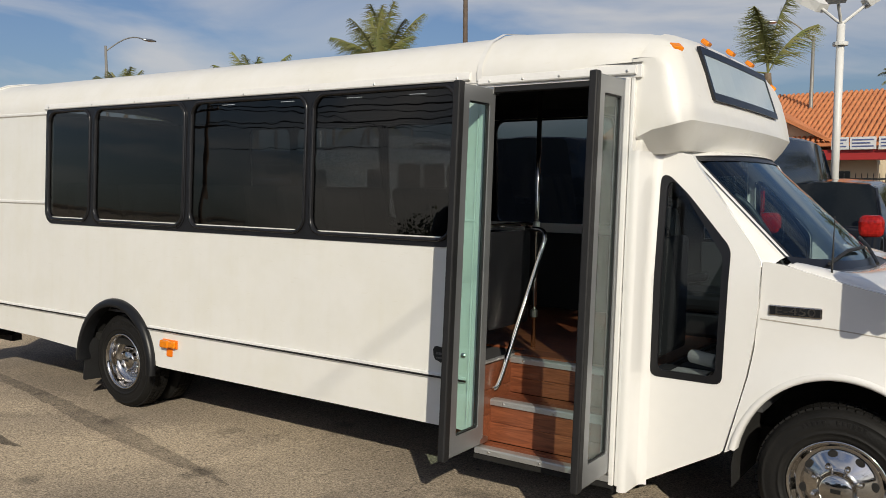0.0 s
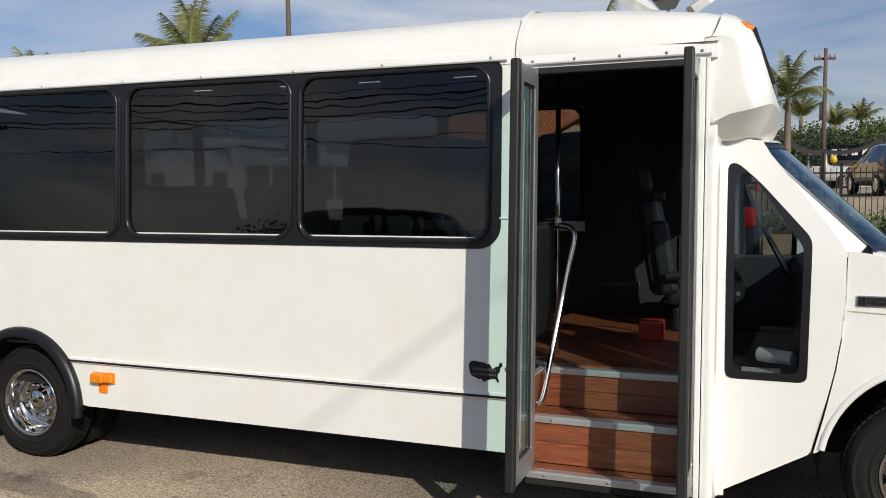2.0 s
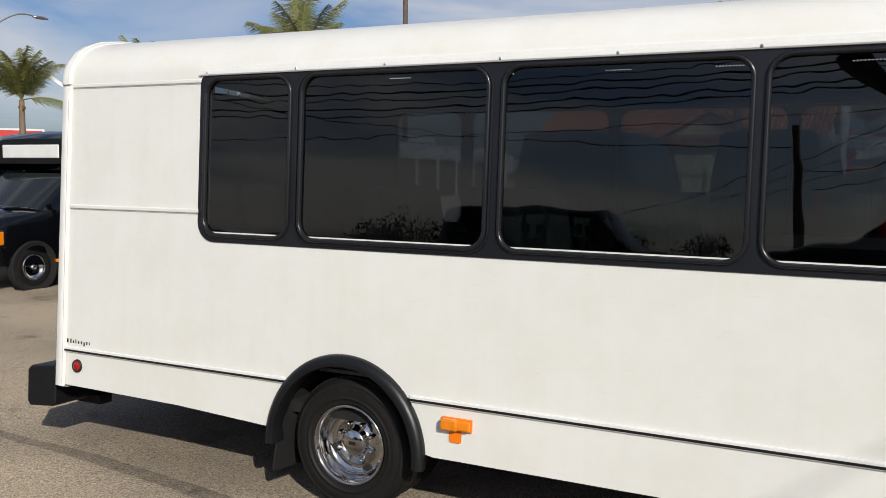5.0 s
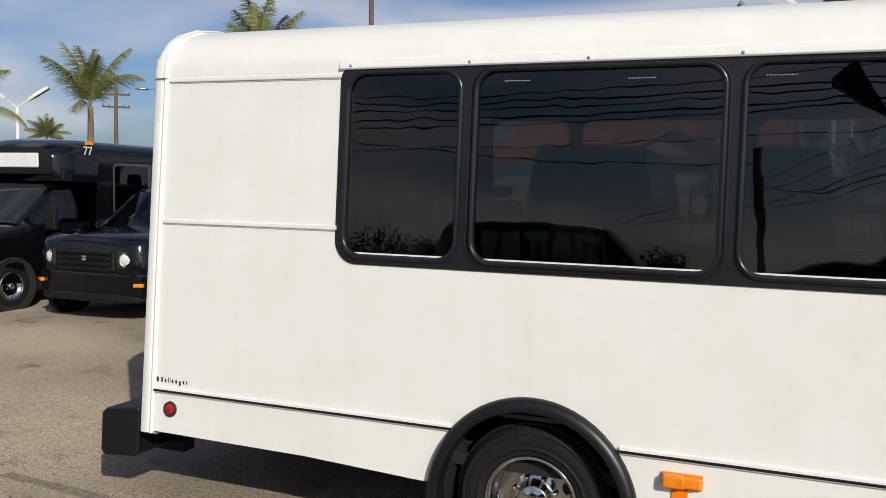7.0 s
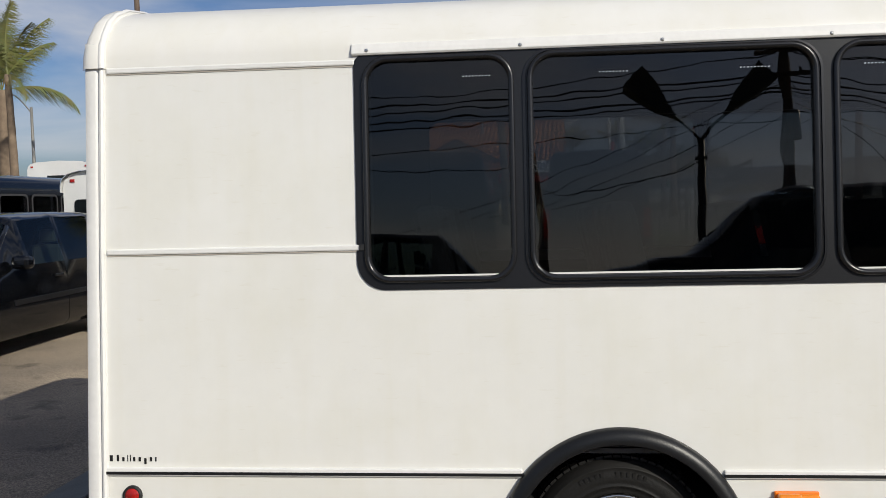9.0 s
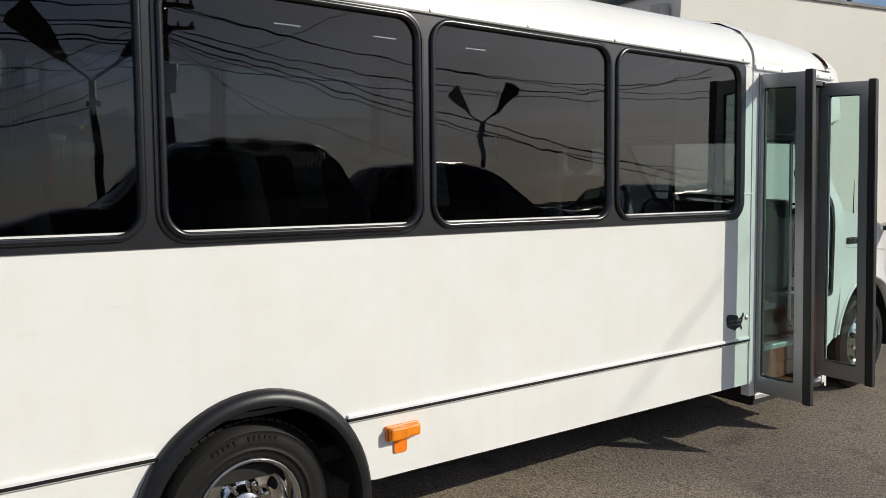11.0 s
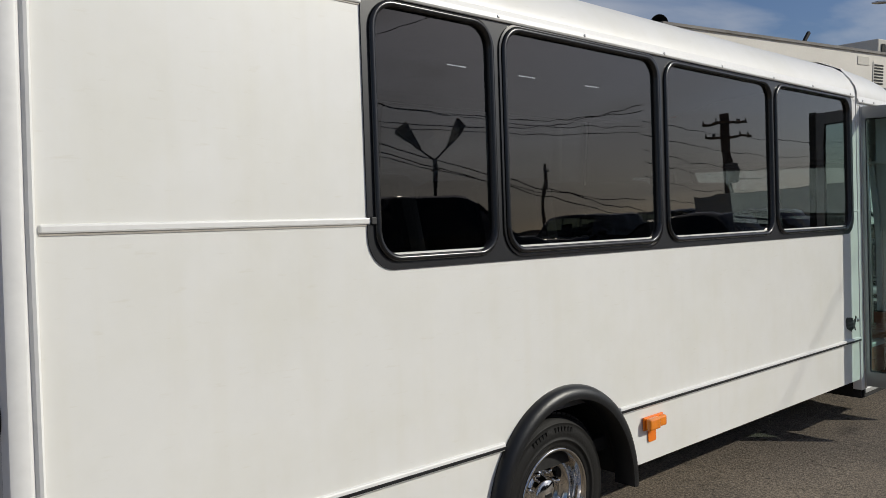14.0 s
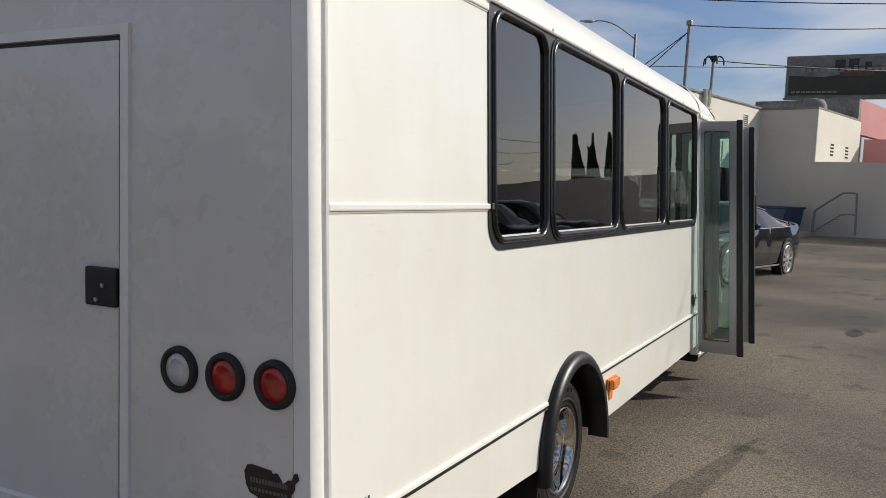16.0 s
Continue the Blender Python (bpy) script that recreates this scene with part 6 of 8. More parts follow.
# shuttle buses: a cutaway cab under a sign box, and a long windowed body
def fleet_bus(m, paint, pane_mat, label, number="", corner_windows=False, group="parked shuttle buses"):
    b = thing("shuttle_bus", label, "bus", group, m)
    hw = 1.18
    sec = [(hw, 0.45), (hw, 2.40), (hw - 0.03, 2.52), (hw - 0.13, 2.62), (hw - 0.35, 2.68), (0, 2.72)]
    sec = sec + [(-y, z) for y, z in sec[-2::-1]]
    roof = [(y, max(z, 2.29)) for y, z in sec[1:-1]]
    roof = [(hw, 2.29)] + roof + [(-hw, 2.29)]
    part("roof", lofts([[(x, y, z) for y, z in roof] for x in (-5.6, -3, 0, 1.30)]), paint, b, auto=40)
    part("rear_wall", prisms(sec, "x", -5.60, -5.55), paint, b)
    part("floor", boxes((-5.55, 1.30, -hw + 0.03, hw - 0.03, 0.45, 0.72)), UNDER, b)
    for s in (1, -1):
        wall = bmesh.new()
        y0, y1 = sorted((s * hw, s * (hw - 0.03)))
        box(wall, -5.55, 1.30, y0, y1, 0.45, 1.45)
        box(wall, 0.92, 1.30, y0, y1, 1.45, 2.29)
        box(wall, -5.55, 0.95 - 5 * 1.04 - 0.89, y0, y1, 1.45, 2.29)
        for k in range(5):
            box(wall, 0.95 - 1.04 * k - 1.07, 0.95 - 1.04 * k - 0.89, y0, y1, 1.45, 2.29)
        part("side_wall", wall, paint, b)
        for k in range(6):
            part("seat", boxes((0.3 - 0.9 * k, 0.42 - 0.9 * k, s * 0.68 - 0.42, s * 0.68 + 0.42, 0.9, 1.72)), SEATGREY, b, bevel=0.05)
    nose = [[(x, y * k, max(zl, z * 1.0 - d * max(0, (z - 2.3) / 0.4))) for y, z in sec] for x, k, zl, d in ((1.30, 1, 1.98, 0), (1.75, 0.985, 1.98, 0.03), (1.98, 0.95, 2.02, 0.08), (2.10, 0.86, 2.10, 0.16))]
    part("front_cap", lofts(nose, caps=True), paint, b, auto=40)
    part("sign", boxes((2.02, 2.115, -0.72, 0.72, 2.20, 2.44)), TRIMW, b, "white blank destination sign", bevel=0.02)
    cab = [(1.30, 1.02, 0.45, 1.32, 1.99, 0.86, "g"), (2.05, 1.02, 0.40, 1.32, 1.93, 0.84, "w"), (2.72, 1.02, 0.40, 1.30, 1.34, 0.8, "p"), (3.35, 1.0, 0.42, 1.22, 1.22, 0.8, "p"), (3.58, 0.97, 0.46, 1.08, 1.08, 0.7, "p"), (3.62, 0.95, 0.5, 0.8, 0.8, 0.7, "p")]
    rows = []
    for x, h, zl, zb, zr, hr, kind in cab:
        top = zr > zb + 0.05
        half = [(h * 0.96, zl), (h, zl + 0.3), (h, zb - 0.15), (h * 0.97, zb)] + ([(hr, zr - 0.05), (hr - 0.08, zr), (0, zr + 0.01)] if top else [(h * 0.88, zb + 0.03), (h * 0.6, zb + 0.06), (0, zb + 0.08)])
        rows.append([(x, y, z) for y, z in half + [(-y, z) for y, z in half[-2::-1]]])
    bm = bmesh.new()
    vr = [[bm.verts.new(p) for p in r] for r in rows]
    for i, st in enumerate(cab[:-1]):
        for k in range(12):
            if (st[6] == "g" and k in (3, 8)) or (st[6] == "w" and 4 <= k <= 7):
                continue
            bm.faces.new((vr[i][k], vr[i][k + 1], vr[i + 1][k + 1], vr[i + 1][k]))
    bm.faces.new(vr[-1])
    part("cab", bm, paint, b, auto=38)
    for k in (3, 8):
        b2 = bmesh.new()
        b2.faces.new([b2.verts.new(p) for p in (rows[0][k], rows[0][k + 1], rows[1][k + 1], rows[1][k])])
        part("cab_window", b2, pane_mat, b)
    part("windshield", lofts([rows[1][4:9], rows[2][4:9]]), GREYGLASS, b, smooth=True)
    part("front_bumper", boxes((3.55, 3.78, -1.0, 1.0, 0.42, 0.68)), CHROME, b, bevel=0.04, segments=3)
    part("grille", boxes((3.58, 3.66, -0.50, 0.50, 0.74, 1.04)), CHROME, b, bevel=0.02)
    for z in (0.80, 0.88, 0.96):
        part("grille_bar", boxes((3.655, 3.675, -0.46, 0.46, z, z + 0.03)), FLARE, b)
    part("number_plate", boxes((3.78, 3.795, -0.16, 0.16, 0.47, 0.63)), PLATE, b)
    part("plate_bar", boxes((3.795, 3.80, -0.12, 0.12, 0.52, 0.58)), PLATEBAR, b)
    for s in (1, -1):
        part("headlamp", boxes((3.52, 3.65, s * 0.70 - 0.15, s * 0.70 + 0.15, 0.78, 1.0)), CLEARLENS, b, bevel=0.02)
        part("turn_lamp", boxes((3.44, 3.62, s * 0.935 - 0.075, s * 0.935 + 0.075, 0.78, 1.0)), AMBER, b, bevel=0.02)
        part("marker_lamp", boxes((1.34, 1.44, s * (hw - 0.10) - 0.04, s * (hw - 0.10) + 0.04, 2.60, 2.66)), AMBER, b)
        part("door_mirror", boxes((2.30, 2.40, s * 1.24 - 0.11, s * 1.24 + 0.11, 1.22, 1.60)), FLARE, b, bevel=0.03)
        for k in range(6):
            x0 = 0.95 - 1.04 * k
            bm = bmesh.new()
            ring(bm, rounded(x0 - 0.92, x0, 1.42, 2.32, 0.10, 4), rounded(x0 - 0.88, x0 - 0.04, 1.46, 2.28, 0.07, 4), 0.0, 0.012)
            win = part("window", moved(bm, Matrix.Translation((0, s * (hw + 0.006), 0)) @ Matrix.Scale(-s, 4, (0, 1, 0))), WINFRAME, b)
            part("pane", moved(prisms(rounded(x0 - 0.89, x0 - 0.03, 1.45, 2.29, 0.075, 4), "y", 0.0, 0.006), Matrix.Translation((0, s * (hw + 0.004), 0)) @ Matrix.Scale(-s, 4, (0, 1, 0))), pane_mat, win)
        for x, y in ((2.90, 1.02), (-3.3, hw)):
            part("wheel_arch", moved(lathes([(0.44, 0.10), (0.44, -0.006), (0.42, -0.012), (0.2, 0.05)], 32), Matrix.Translation((x, s * y, 0.38)) @ Matrix.Scale(-s, 4, (0, 1, 0))), UNDER, b)
            car_wheel(b, x, s * (y - 0.012), -s, 0.375, 0.22, 0, CHROME)
        part("tail_lamp", boxes((-5.62, -5.60, s * 0.95 - 0.08, s * 0.95 + 0.08, 1.0, 1.2)), REDLENS, b)
        part("roof_lamp", boxes((-5.62, -5.60, s * 1.0 - 0.04, s * 1.0 + 0.04, 2.48, 2.54)), REDLENS, b)
    if corner_windows:
        for y in (0.80, -0.80):
            part("rear_window", prisms(rounded(y - 0.18, y + 0.18, 1.45, 2.16, 0.08, 4), "x", -5.612, -5.60), pane_mat, b, "small dark rear corner window")
        part("rear_cap", lofts([[(x, y * f, 2.31 + (z - 2.31) * f + 0.005) for y, z in roof] for x, f in ((-5.52, 1.0), (-5.60, 1.03), (-5.66, 1.03), (-5.70, 1.0))]), paint, b, "overhanging white roof cap", auto=40)
        part("rear_door_seam", boxes((-5.606, -5.60, -0.53, -0.51, 0.6, 2.2), (-5.606, -5.60, 0.51, 0.53, 0.6, 2.2), (-5.606, -5.60, -0.51, 0.51, 2.18, 2.2)), SEAL, b)
    else:
        part("rear_window", boxes((-5.61, -5.60, -0.45, 0.45, 1.5, 2.2)), pane_mat, b)
    if number:
        c = bpy.data.curves.new("fleet_number", "FONT")
        c.body, c.size, c.extrude = number, 0.20, 0.002
        tmp = new("fleet_number", c)
        me = bpy.data.meshes.new_from_object(tmp.evaluated_get(bpy.context.evaluated_depsgraph_get()))
        bpy.data.objects.remove(tmp)
        me.materials.clear()
        me.materials.append(TRIMW)
        for s in (1, -1):
            n_ = new("fleet_number", me)
            n_.parent = b
            n_.matrix_basis = Matrix.Translation((1.62, s * (hw - 0.004), 2.43)) @ Matrix.Rotation(radians(180 if s > 0 else 0), 4, "Z") @ Matrix.Rotation(radians(90), 4, "X")
    return b


fleet_bus(parked_by_wheel((-7.55, 5.66), 2.90, 1.02), BLACK, BUSGLASS, "long black shuttle bus parked on the lot", "77")
fleet_bus(parked_by_wheel((-10.9, 6.0), 2.90, 1.02), BLACK, BUSGLASS, "long black shuttle bus parked on the lot")
fleet_bus(at_ground(-14.6, 30.5, van_dir + 180), WHITECAR, DARKGLASS, "white shuttle bus parked behind the black ones")
fleet_bus(Matrix.Translation((-5.45, 17.1, -0.10)) @ Matrix.Rotation(radians(90), 4, "Z") @ Matrix.Diagonal((1.0, 1.06, 1.0, 1)), WHITECAR, DARKGLASS, "white shuttle bus parked tail to tail with the black van", corner_windows=True)
# rows of black vehicles across the aisle
boxy_van(at_ground(-0.4, -12.3, 0) @ Matrix.Diagonal((1.0, 1.0, 1.2, 1)))
LIMO = [(4.1, 0.75, 0.45, 0.80, 0.80, 0.6, "p"), (3.9, 0.98, 0.38, 1.05, 1.05, 0.7, "p"), (2.4, 1.04, 0.35, 1.30, 1.30, 0.75, "p"), (1.6, 1.05, 0.35, 1.36, 1.40, 0.78, "w"), (0.2, 1.06, 0.35, 1.40, 2.12, 0.74, "g"), (-0.9, 1.06, 0.35, 1.40, 2.24, 0.76, "g"), (-2.2, 1.06, 0.35, 1.40, 2.24, 0.76, "g"), (-3.4, 1.06, 0.35, 1.40, 2.16, 0.74, "w"), (-4.3, 1.03, 0.40, 1.38, 1.42, 0.75, "p"), (-4.6, 0.95, 0.45, 1.2, 1.2, 0.7, "p")]
for x, y, turn, fx, fz in ((6.0, -11.6, 180, 0.78, 1.3), (12.9, -11.8, 0, 0.75, 1.1)):
    car("minibus", "tall black minibus parked across the aisle", "bus", LIMO, at_ground(x, y, turn) @ Matrix.Diagonal((fx, 1.0, fz, 1)), BLACK, DARKGLASS, four(2.7, -3.0, 1.05, 0.38, 0.25, 8, RIMSILVER), "minibuses across the aisle")
boxy_van(at_ground(19.5, -13.0, 170))
boxy_van(at_ground(25.5, -14.0, 172))

# vehicles beyond the hood, towards the street
CARGO = [(2.9, 0.80, 0.40, 0.75, 0.75, 0.6, "p"), (2.75, 0.97, 0.35, 1.02, 1.02, 0.7, "p"), (2.0, 1.02, 0.35, 1.25, 1.27, 0.8, "w"), (1.2, 1.03, 0.35, 1.35, 2.35, 0.80, "g"), (0.4, 1.03, 0.35, 1.4, 2.50, 0.82, "p"), (-1.0, 1.03, 0.35, 1.4, 2.52, 0.82, "p"), (-2.85, 1.03, 0.38, 1.4, 2.50, 0.82, "p"), (-2.95, 1.0, 0.45, 1.38, 2.42, 0.80, "p")]
cv = car("cargo_van", "tall dark blue cargo van seen from behind", "van", CARGO, at_ground(3.42, 15.6, 86) @ Matrix.Diagonal((1.1, 1.0, 1.08, 1)), NAVY, DARKGLASS, four(1.95, -1.7, 1.03, 0.36, 0.22, 0, RIMSILVER))
car("cargo_van", "tall dark blue cargo van parked beside the white bus", "van", CARGO, at_ground(0.3, 13.0, 90) @ Matrix.Diagonal((1.0, 1.08, 1.08, 1)), NAVY, DARKGLASS, four(1.95, -1.7, 1.03, 0.36, 0.22, 0, RIMSILVER))
part("rear_window", boxes((-2.97, -2.955, -0.72, 0.72, 1.45, 2.10)), DARKGLASS, cv, bevel=0.01)
for y in (0.92, -0.92):
    part("tail_lamp", boxes((-2.965, -2.94, y - 0.06, y + 0.06, 1.0, 1.5)), REDLENS, cv)
PICKUP = [(2.75, 0.85, 0.50, 0.80, 0.80, 0.7, "p"), (2.65, 0.96, 0.42, 1.05, 1.05, 0.75, "p"), (1.5, 0.99, 0.42, 1.15, 1.17, 0.75, "w"), (0.85, 0.99, 0.42, 1.18, 1.80, 0.68, "g"), (0.0, 0.99, 0.42, 1.18, 1.86, 0.69, "p"), (-0.08, 0.99, 0.42, 1.18, 1.86, 0.69, "g"), (-0.85, 0.99, 0.42, 1.18, 1.80, 0.68, "w"), (-1.05, 0.99, 0.42, 1.16, 1.19, 0.75, "p"), (-2.85, 0.99, 0.46, 1.12, 1.12, 0.75, "p"), (-2.90, 0.97, 0.5, 1.0, 1.0, 0.7, "p")]
car("pickup_truck", "silver pickup truck parked beyond the fence", "truck", PICKUP, at_ground(8.7, 44.0, 178), SILVER, GREYGLASS, four(1.85, -1.8, 0.99, 0.38, 0.24, 5, RIMSILVER))
car("pickup_truck", "white pickup truck parked in the far row", "truck", PICKUP, at_ground(9.2, 49.0, 186), WHITECAR, GREYGLASS, four(1.85, -1.8, 0.99, 0.38, 0.24, 5, RIMSILVER))
WAGON = [(2.4, 0.75, 0.40, 0.70, 0.70, 0.6, "p"), (2.25, 0.90, 0.30, 0.92, 0.92, 0.7, "p"), (1.2, 0.94, 0.30, 1.02, 1.04, 0.7, "w"), (0.5, 0.94, 0.30, 1.05, 1.58, 0.64, "g"), (-0.4, 0.94, 0.30, 1.05, 1.66, 0.65, "p"), (-0.48, 0.94, 0.30, 1.05, 1.66, 0.65, "g"), (-1.4, 0.94, 0.30, 1.06, 1.62, 0.64, "p"), (-1.5, 0.94, 0.30, 1.06, 1.61, 0.64, "w"), (-2.2, 0.92, 0.36, 1.05, 1.10, 0.7, "p"), (-2.3, 0.88, 0.45, 1.0, 1.0, 0.6, "p")]
w1 = car("suv", "black sport utility vehicle parked across the aisle", "car", WAGON, at_ground(5.77, 11.0, 90) @ Matrix.Diagonal((1.0, 0.95, 1.13, 1)), BLACK, DARKGLASS, four(1.45, -1.4, 0.94, 0.35, 0.22, 5, RIMSILVER))
for y in (0.70, -0.70):
    part("tail_lamp", boxes((-2.34, -2.16, y - 0.17, y + 0.17, 0.96, 1.24)), REDLENS, w1, "bright red tail lamp", bevel=0.085, segments=4)
car("suv", "white sport utility vehicle parked across the aisle", "car", WAGON, at_ground(-9.3, -12.8, 0), WHITECAR, DARKGLASS, four(1.45, -1.4, 0.94, 0.35, 0.22, 5, RIMSILVER))
for x, y, turn, paint, tone in ((17.0, -7.4, 96, NAVY, "dark blue"), (20.6, -7.8, 92, BLACK, "black")):
    car("suv", "low %s sport utility vehicle parked across the aisle" % tone, "car", WAGON, at_ground(x, y, turn), paint, DARKGLASS, four(1.45, -1.4, 0.94, 0.35, 0.22, 5, RIMSILVER))
car("suv", "dark sport utility vehicle in the far row", "car", WAGON, at_ground(6.6, 47.0, 175), NAVY, DARKGLASS, four(1.45, -1.4, 0.94, 0.35, 0.22, 5, RIMSILVER))
car("suv", "dark sport utility vehicle in the far row", "car", WAGON, at_ground(10.6, 27.0, 100), BLACK, DARKGLASS, four(1.45, -1.4, 0.94, 0.35, 0.22, 5, RIMSILVER))

# ---- the cream building ahead of the bus ----
STUCCO = material("cream_stucco", (0.86, 0.815, 0.73), 0.85, vary=0.06, scale=0.5, fine=25, bump=0.15, bump_scale=60)
# also stands in for shade on the walls at the lot's end
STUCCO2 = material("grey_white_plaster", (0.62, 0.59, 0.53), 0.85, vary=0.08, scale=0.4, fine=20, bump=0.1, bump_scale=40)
PINK = material("pink_plaster", (0.62, 0.28, 0.28), 0.85, vary=0.06, scale=0.6, fine=25)
COPING = material("grey_roof_edge", (0.30, 0.28, 0.26), 0.8, vary=0.2, scale=1.5, fine=30)
PIPE = material("painted_conduit", (0.66, 0.62, 0.54), 0.55, vary=0.1, scale=5, fine=60)
DARKWIN = material("dark_window", (0.018, 0.022, 0.026), 0.08, vary=0.1, scale=2, fine=20)
POLEG = material("galvanised_pole", (0.30, 0.29, 0.27), 0.55, metal=0.4, vary=0.1, scale=2, fine=50)
POLEW = material("white_painted_pole", (0.72, 0.72, 0.70), 0.4, vary=0.06, scale=2, fine=30)
POLEWOOD = material("weathered_wood_pole", (0.14, 0.10, 0.075), 0.85, vary=0.2, scale=3, fine=60, bump=0.2)
WIRE = material("black_cable", (0.02, 0.02, 0.02), 0.6)
BLUEBIN = material("blue_plastic_bin", (0.015, 0.05, 0.14), 0.5, vary=0.15, scale=3, fine=50)
LADDER = material("aluminium_ladder", (0.40, 0.40, 0.39), 0.45, metal=0.2, vary=0.1, scale=5, fine=60)

FA = Vector((14.7, 6.2))
FD = Vector((0.9716, -0.2365))
FACE = Matrix.Translation((FA.x, FA.y, 0)) @ Matrix.Rotation(math.atan2(FD.y, FD.x), 4, "Z")
bldg = thing("warehouse", "long cream stucco building with pipes and vents", "building", m=FACE)
FU = 15.6


def wall_with_holes(name, u0, u1, z0, z1, holes, t, mat, parent):
    """A wall along u (local x), front at y = 0, thickness t, with holes (u0, u1, z0, z1) given in order along u."""
    bm = bmesh.new()
    u = u0
    for a, b, c, d in holes:
        box(bm, u, a, 0, t, z0, z1)
        box(bm, a, b, 0, t, z0, c)
        box(bm, a, b, 0, t, d, z1)
        u = b
    box(bm, u, u1, 0, t, z0, z1)
    bmesh.ops.remove_doubles(bm, verts=bm.verts, dist=0.0001)
    return part(name, bm, mat, parent)


HOLES = [(5.35, 6.30, 1.53, 2.72), (6.95, 7.97, 1.53, 2.72), (12.42, 13.24, 0.35, 2.62)]
WALL_Z = 4.88
wall_with_holes("front_wall", -1.5, FU, -1.0, WALL_Z, HOLES, 0.25, STUCCO, bldg)
part("coping", boxes((-1.55, FU + 0.05, -0.04, 0.30, WALL_Z, WALL_Z + 0.055)), COPING, bldg)
part("flat_roof", boxes((-1.5, FU, 0.25, 14, 4.35, 4.5)), COPING, bldg)
part("end_wall", boxes((-1.5, -1.25, 0.25, 13.8, -1, WALL_Z - 0.10)), STUCCO, bldg)
part("roof_edge", boxes((-1.56, -1.2, 0.30, 13.8, WALL_Z - 0.10, WALL_Z + 0.0)), NAVY, bldg, "dark blue roof edge")
part("wall_box", boxes((-1.70, -1.5, 0.30, 0.62, 4.36, 4.58)), STUCCO2, bldg, "small white box on the end wall", bevel=0.01)
part("wall_box", boxes((-1.72, -1.5, 0.32, 0.50, 4.38, 4.56)), STUCCO2, bldg)
part("loudspeaker", moved(lathes([(0.17, -0.12), (0.165, -0.10), (0.10, 0.02), (0.05, 0.12), (0.04, 0.22), (0.0001, 0.22)], 24), Matrix.Translation((-1.1, 0.55, 5.02)) @ Matrix.Rotation(radians(-35), 4, "Z")), UNDER, bldg, "dark round horn on the roof edge", smooth=True)
part("loudspeaker_post", tubes([(-1.08, 0.62, 4.5), (-1.08, 0.62, 5.02)], 0.025, 6), POLEG, bldg)
part("back_wall", boxes((-1.5, FU, 13.8, 14.0, -1, WALL_Z)), STUCCO, bldg)
for a, b, c, d in HOLES[:2]:
    wn_ = part("window", boxes((a + 0.06, b - 0.06, 0.10, 0.12, c + 0.06, d - 0.06)), DARKWIN, bldg)
    bm = bmesh.new()
    ring(bm, rounded(a - 0.05, b + 0.05, c - 0.05, d + 0.05, 0.002, 1), rounded(a + 0.03, b - 0.03, c + 0.03, d - 0.03, 0.002, 1), -0.025, 0.12)
    part("window_frame", bm, STUCCO, wn_)
    for k in range(9):
        part("blind_slat", boxes((a + 0.08, b - 0.08, 0.085, 0.095, c + 0.10 + 0.12 * k, c + 0.112 + 0.12 * k)), COPING, wn_)
dr = part("door", boxes((12.47, 13.19, 0.12, 0.16, 0.2, 2.59)), NAVY, bldg, "dark blue glazed door")
bm = bmesh.new()
ring(bm, rounded(12.38, 13.28, 0.3, 2.68, 0.002, 1), rounded(12.49, 13.17, 0.4, 2.54, 0.002, 1), -0.02, 0.14)
part("door_frame", bm, NAVY, dr)
part("door_notice", boxes((12.56, 12.76, 0.105, 0.12, 1.95, 2.15)), TRIMW, dr)
part("push_bar", boxes((12.52, 13.12, 0.07, 0.12, 1.25, 1.31)), STEEL, dr)
for u, z in ((5.10, 4.20), (9.76, 4.20), (14.25, 4.10)):
    vt = part("vent", boxes((u - 0.19, u + 0.19, -0.015, 0.0, z - 0.04, z + 0.50)), STUCCO, bldg)
    for k in range(7):
        part("louvre", boxes((u - 0.16, u + 0.16, -0.025, -0.015, z + 0.068 * k, z + 0.036 + 0.068 * k)), UNDER, vt)
part("wall_patch", boxes((4.35, 4.75, -0.012, 0.0, 4.60, 4.78)), PIPE, bldg)
for u, z0, z1, r in ((8.77, 1.3, 4.95, 0.045), (9.0, 1.3, 4.95, 0.05), (9.59, 2.9, 4.80, 0.022), (10.66, 2.6, 5.02, 0.075), (10.97, 2.6, 5.02, 0.05)):
    part("riser_pipe", tubes([(u, -0.08, z0), (u, -0.08, z1)], r, 8), PIPE, bldg)
part("mast_pipe", tubes([(9.15, -0.09, 2.8), (9.15, -0.09, 5.0), (9.22, -0.09, 6.75)], 0.05, 8), POLEG, bldg, "tall service mast pipe")
for z, a, b in ((3.77, 6.8, 9.15), (3.54, 6.7, 8.9), (3.36, 6.45, 9.3), (3.30, 6.2, 9.45), (3.52, 10.97, 12.35), (3.38, 10.7, 12.3)):
    part("conduit", tubes(curved([(a, -0.05, z), (b, -0.05, z), (b, -0.05, z - 0.5)], r=0.12), 0.022, 6), PIPE, bldg)
for u in (9.55, 10.2, 10.4):
    part("conduit", tubes(curved([(u, -0.05, 2.75), (u, -0.05, 3.45), (u + 0.45, -0.05, 3.45)], r=0.12), 0.02, 6), PIPE, bldg)
for z in (4.53, 3.81, 3.53, 2.97):
    part("pipe_strap", boxes((8.62, 9.45, -0.13, 0.0, z, z + 0.05)), PIPE, bldg)
    part("pipe_strap", boxes((10.5, 11.1, -0.15, 0.0, z - 0.1, z - 0.06)), PIPE, bldg)
part("service_mast", tubes([(11.02, -0.08, 4.6), (11.10, -0.08, 5.95)], 0.045, 8), POLEG, bldg, "service mast with looped cables")
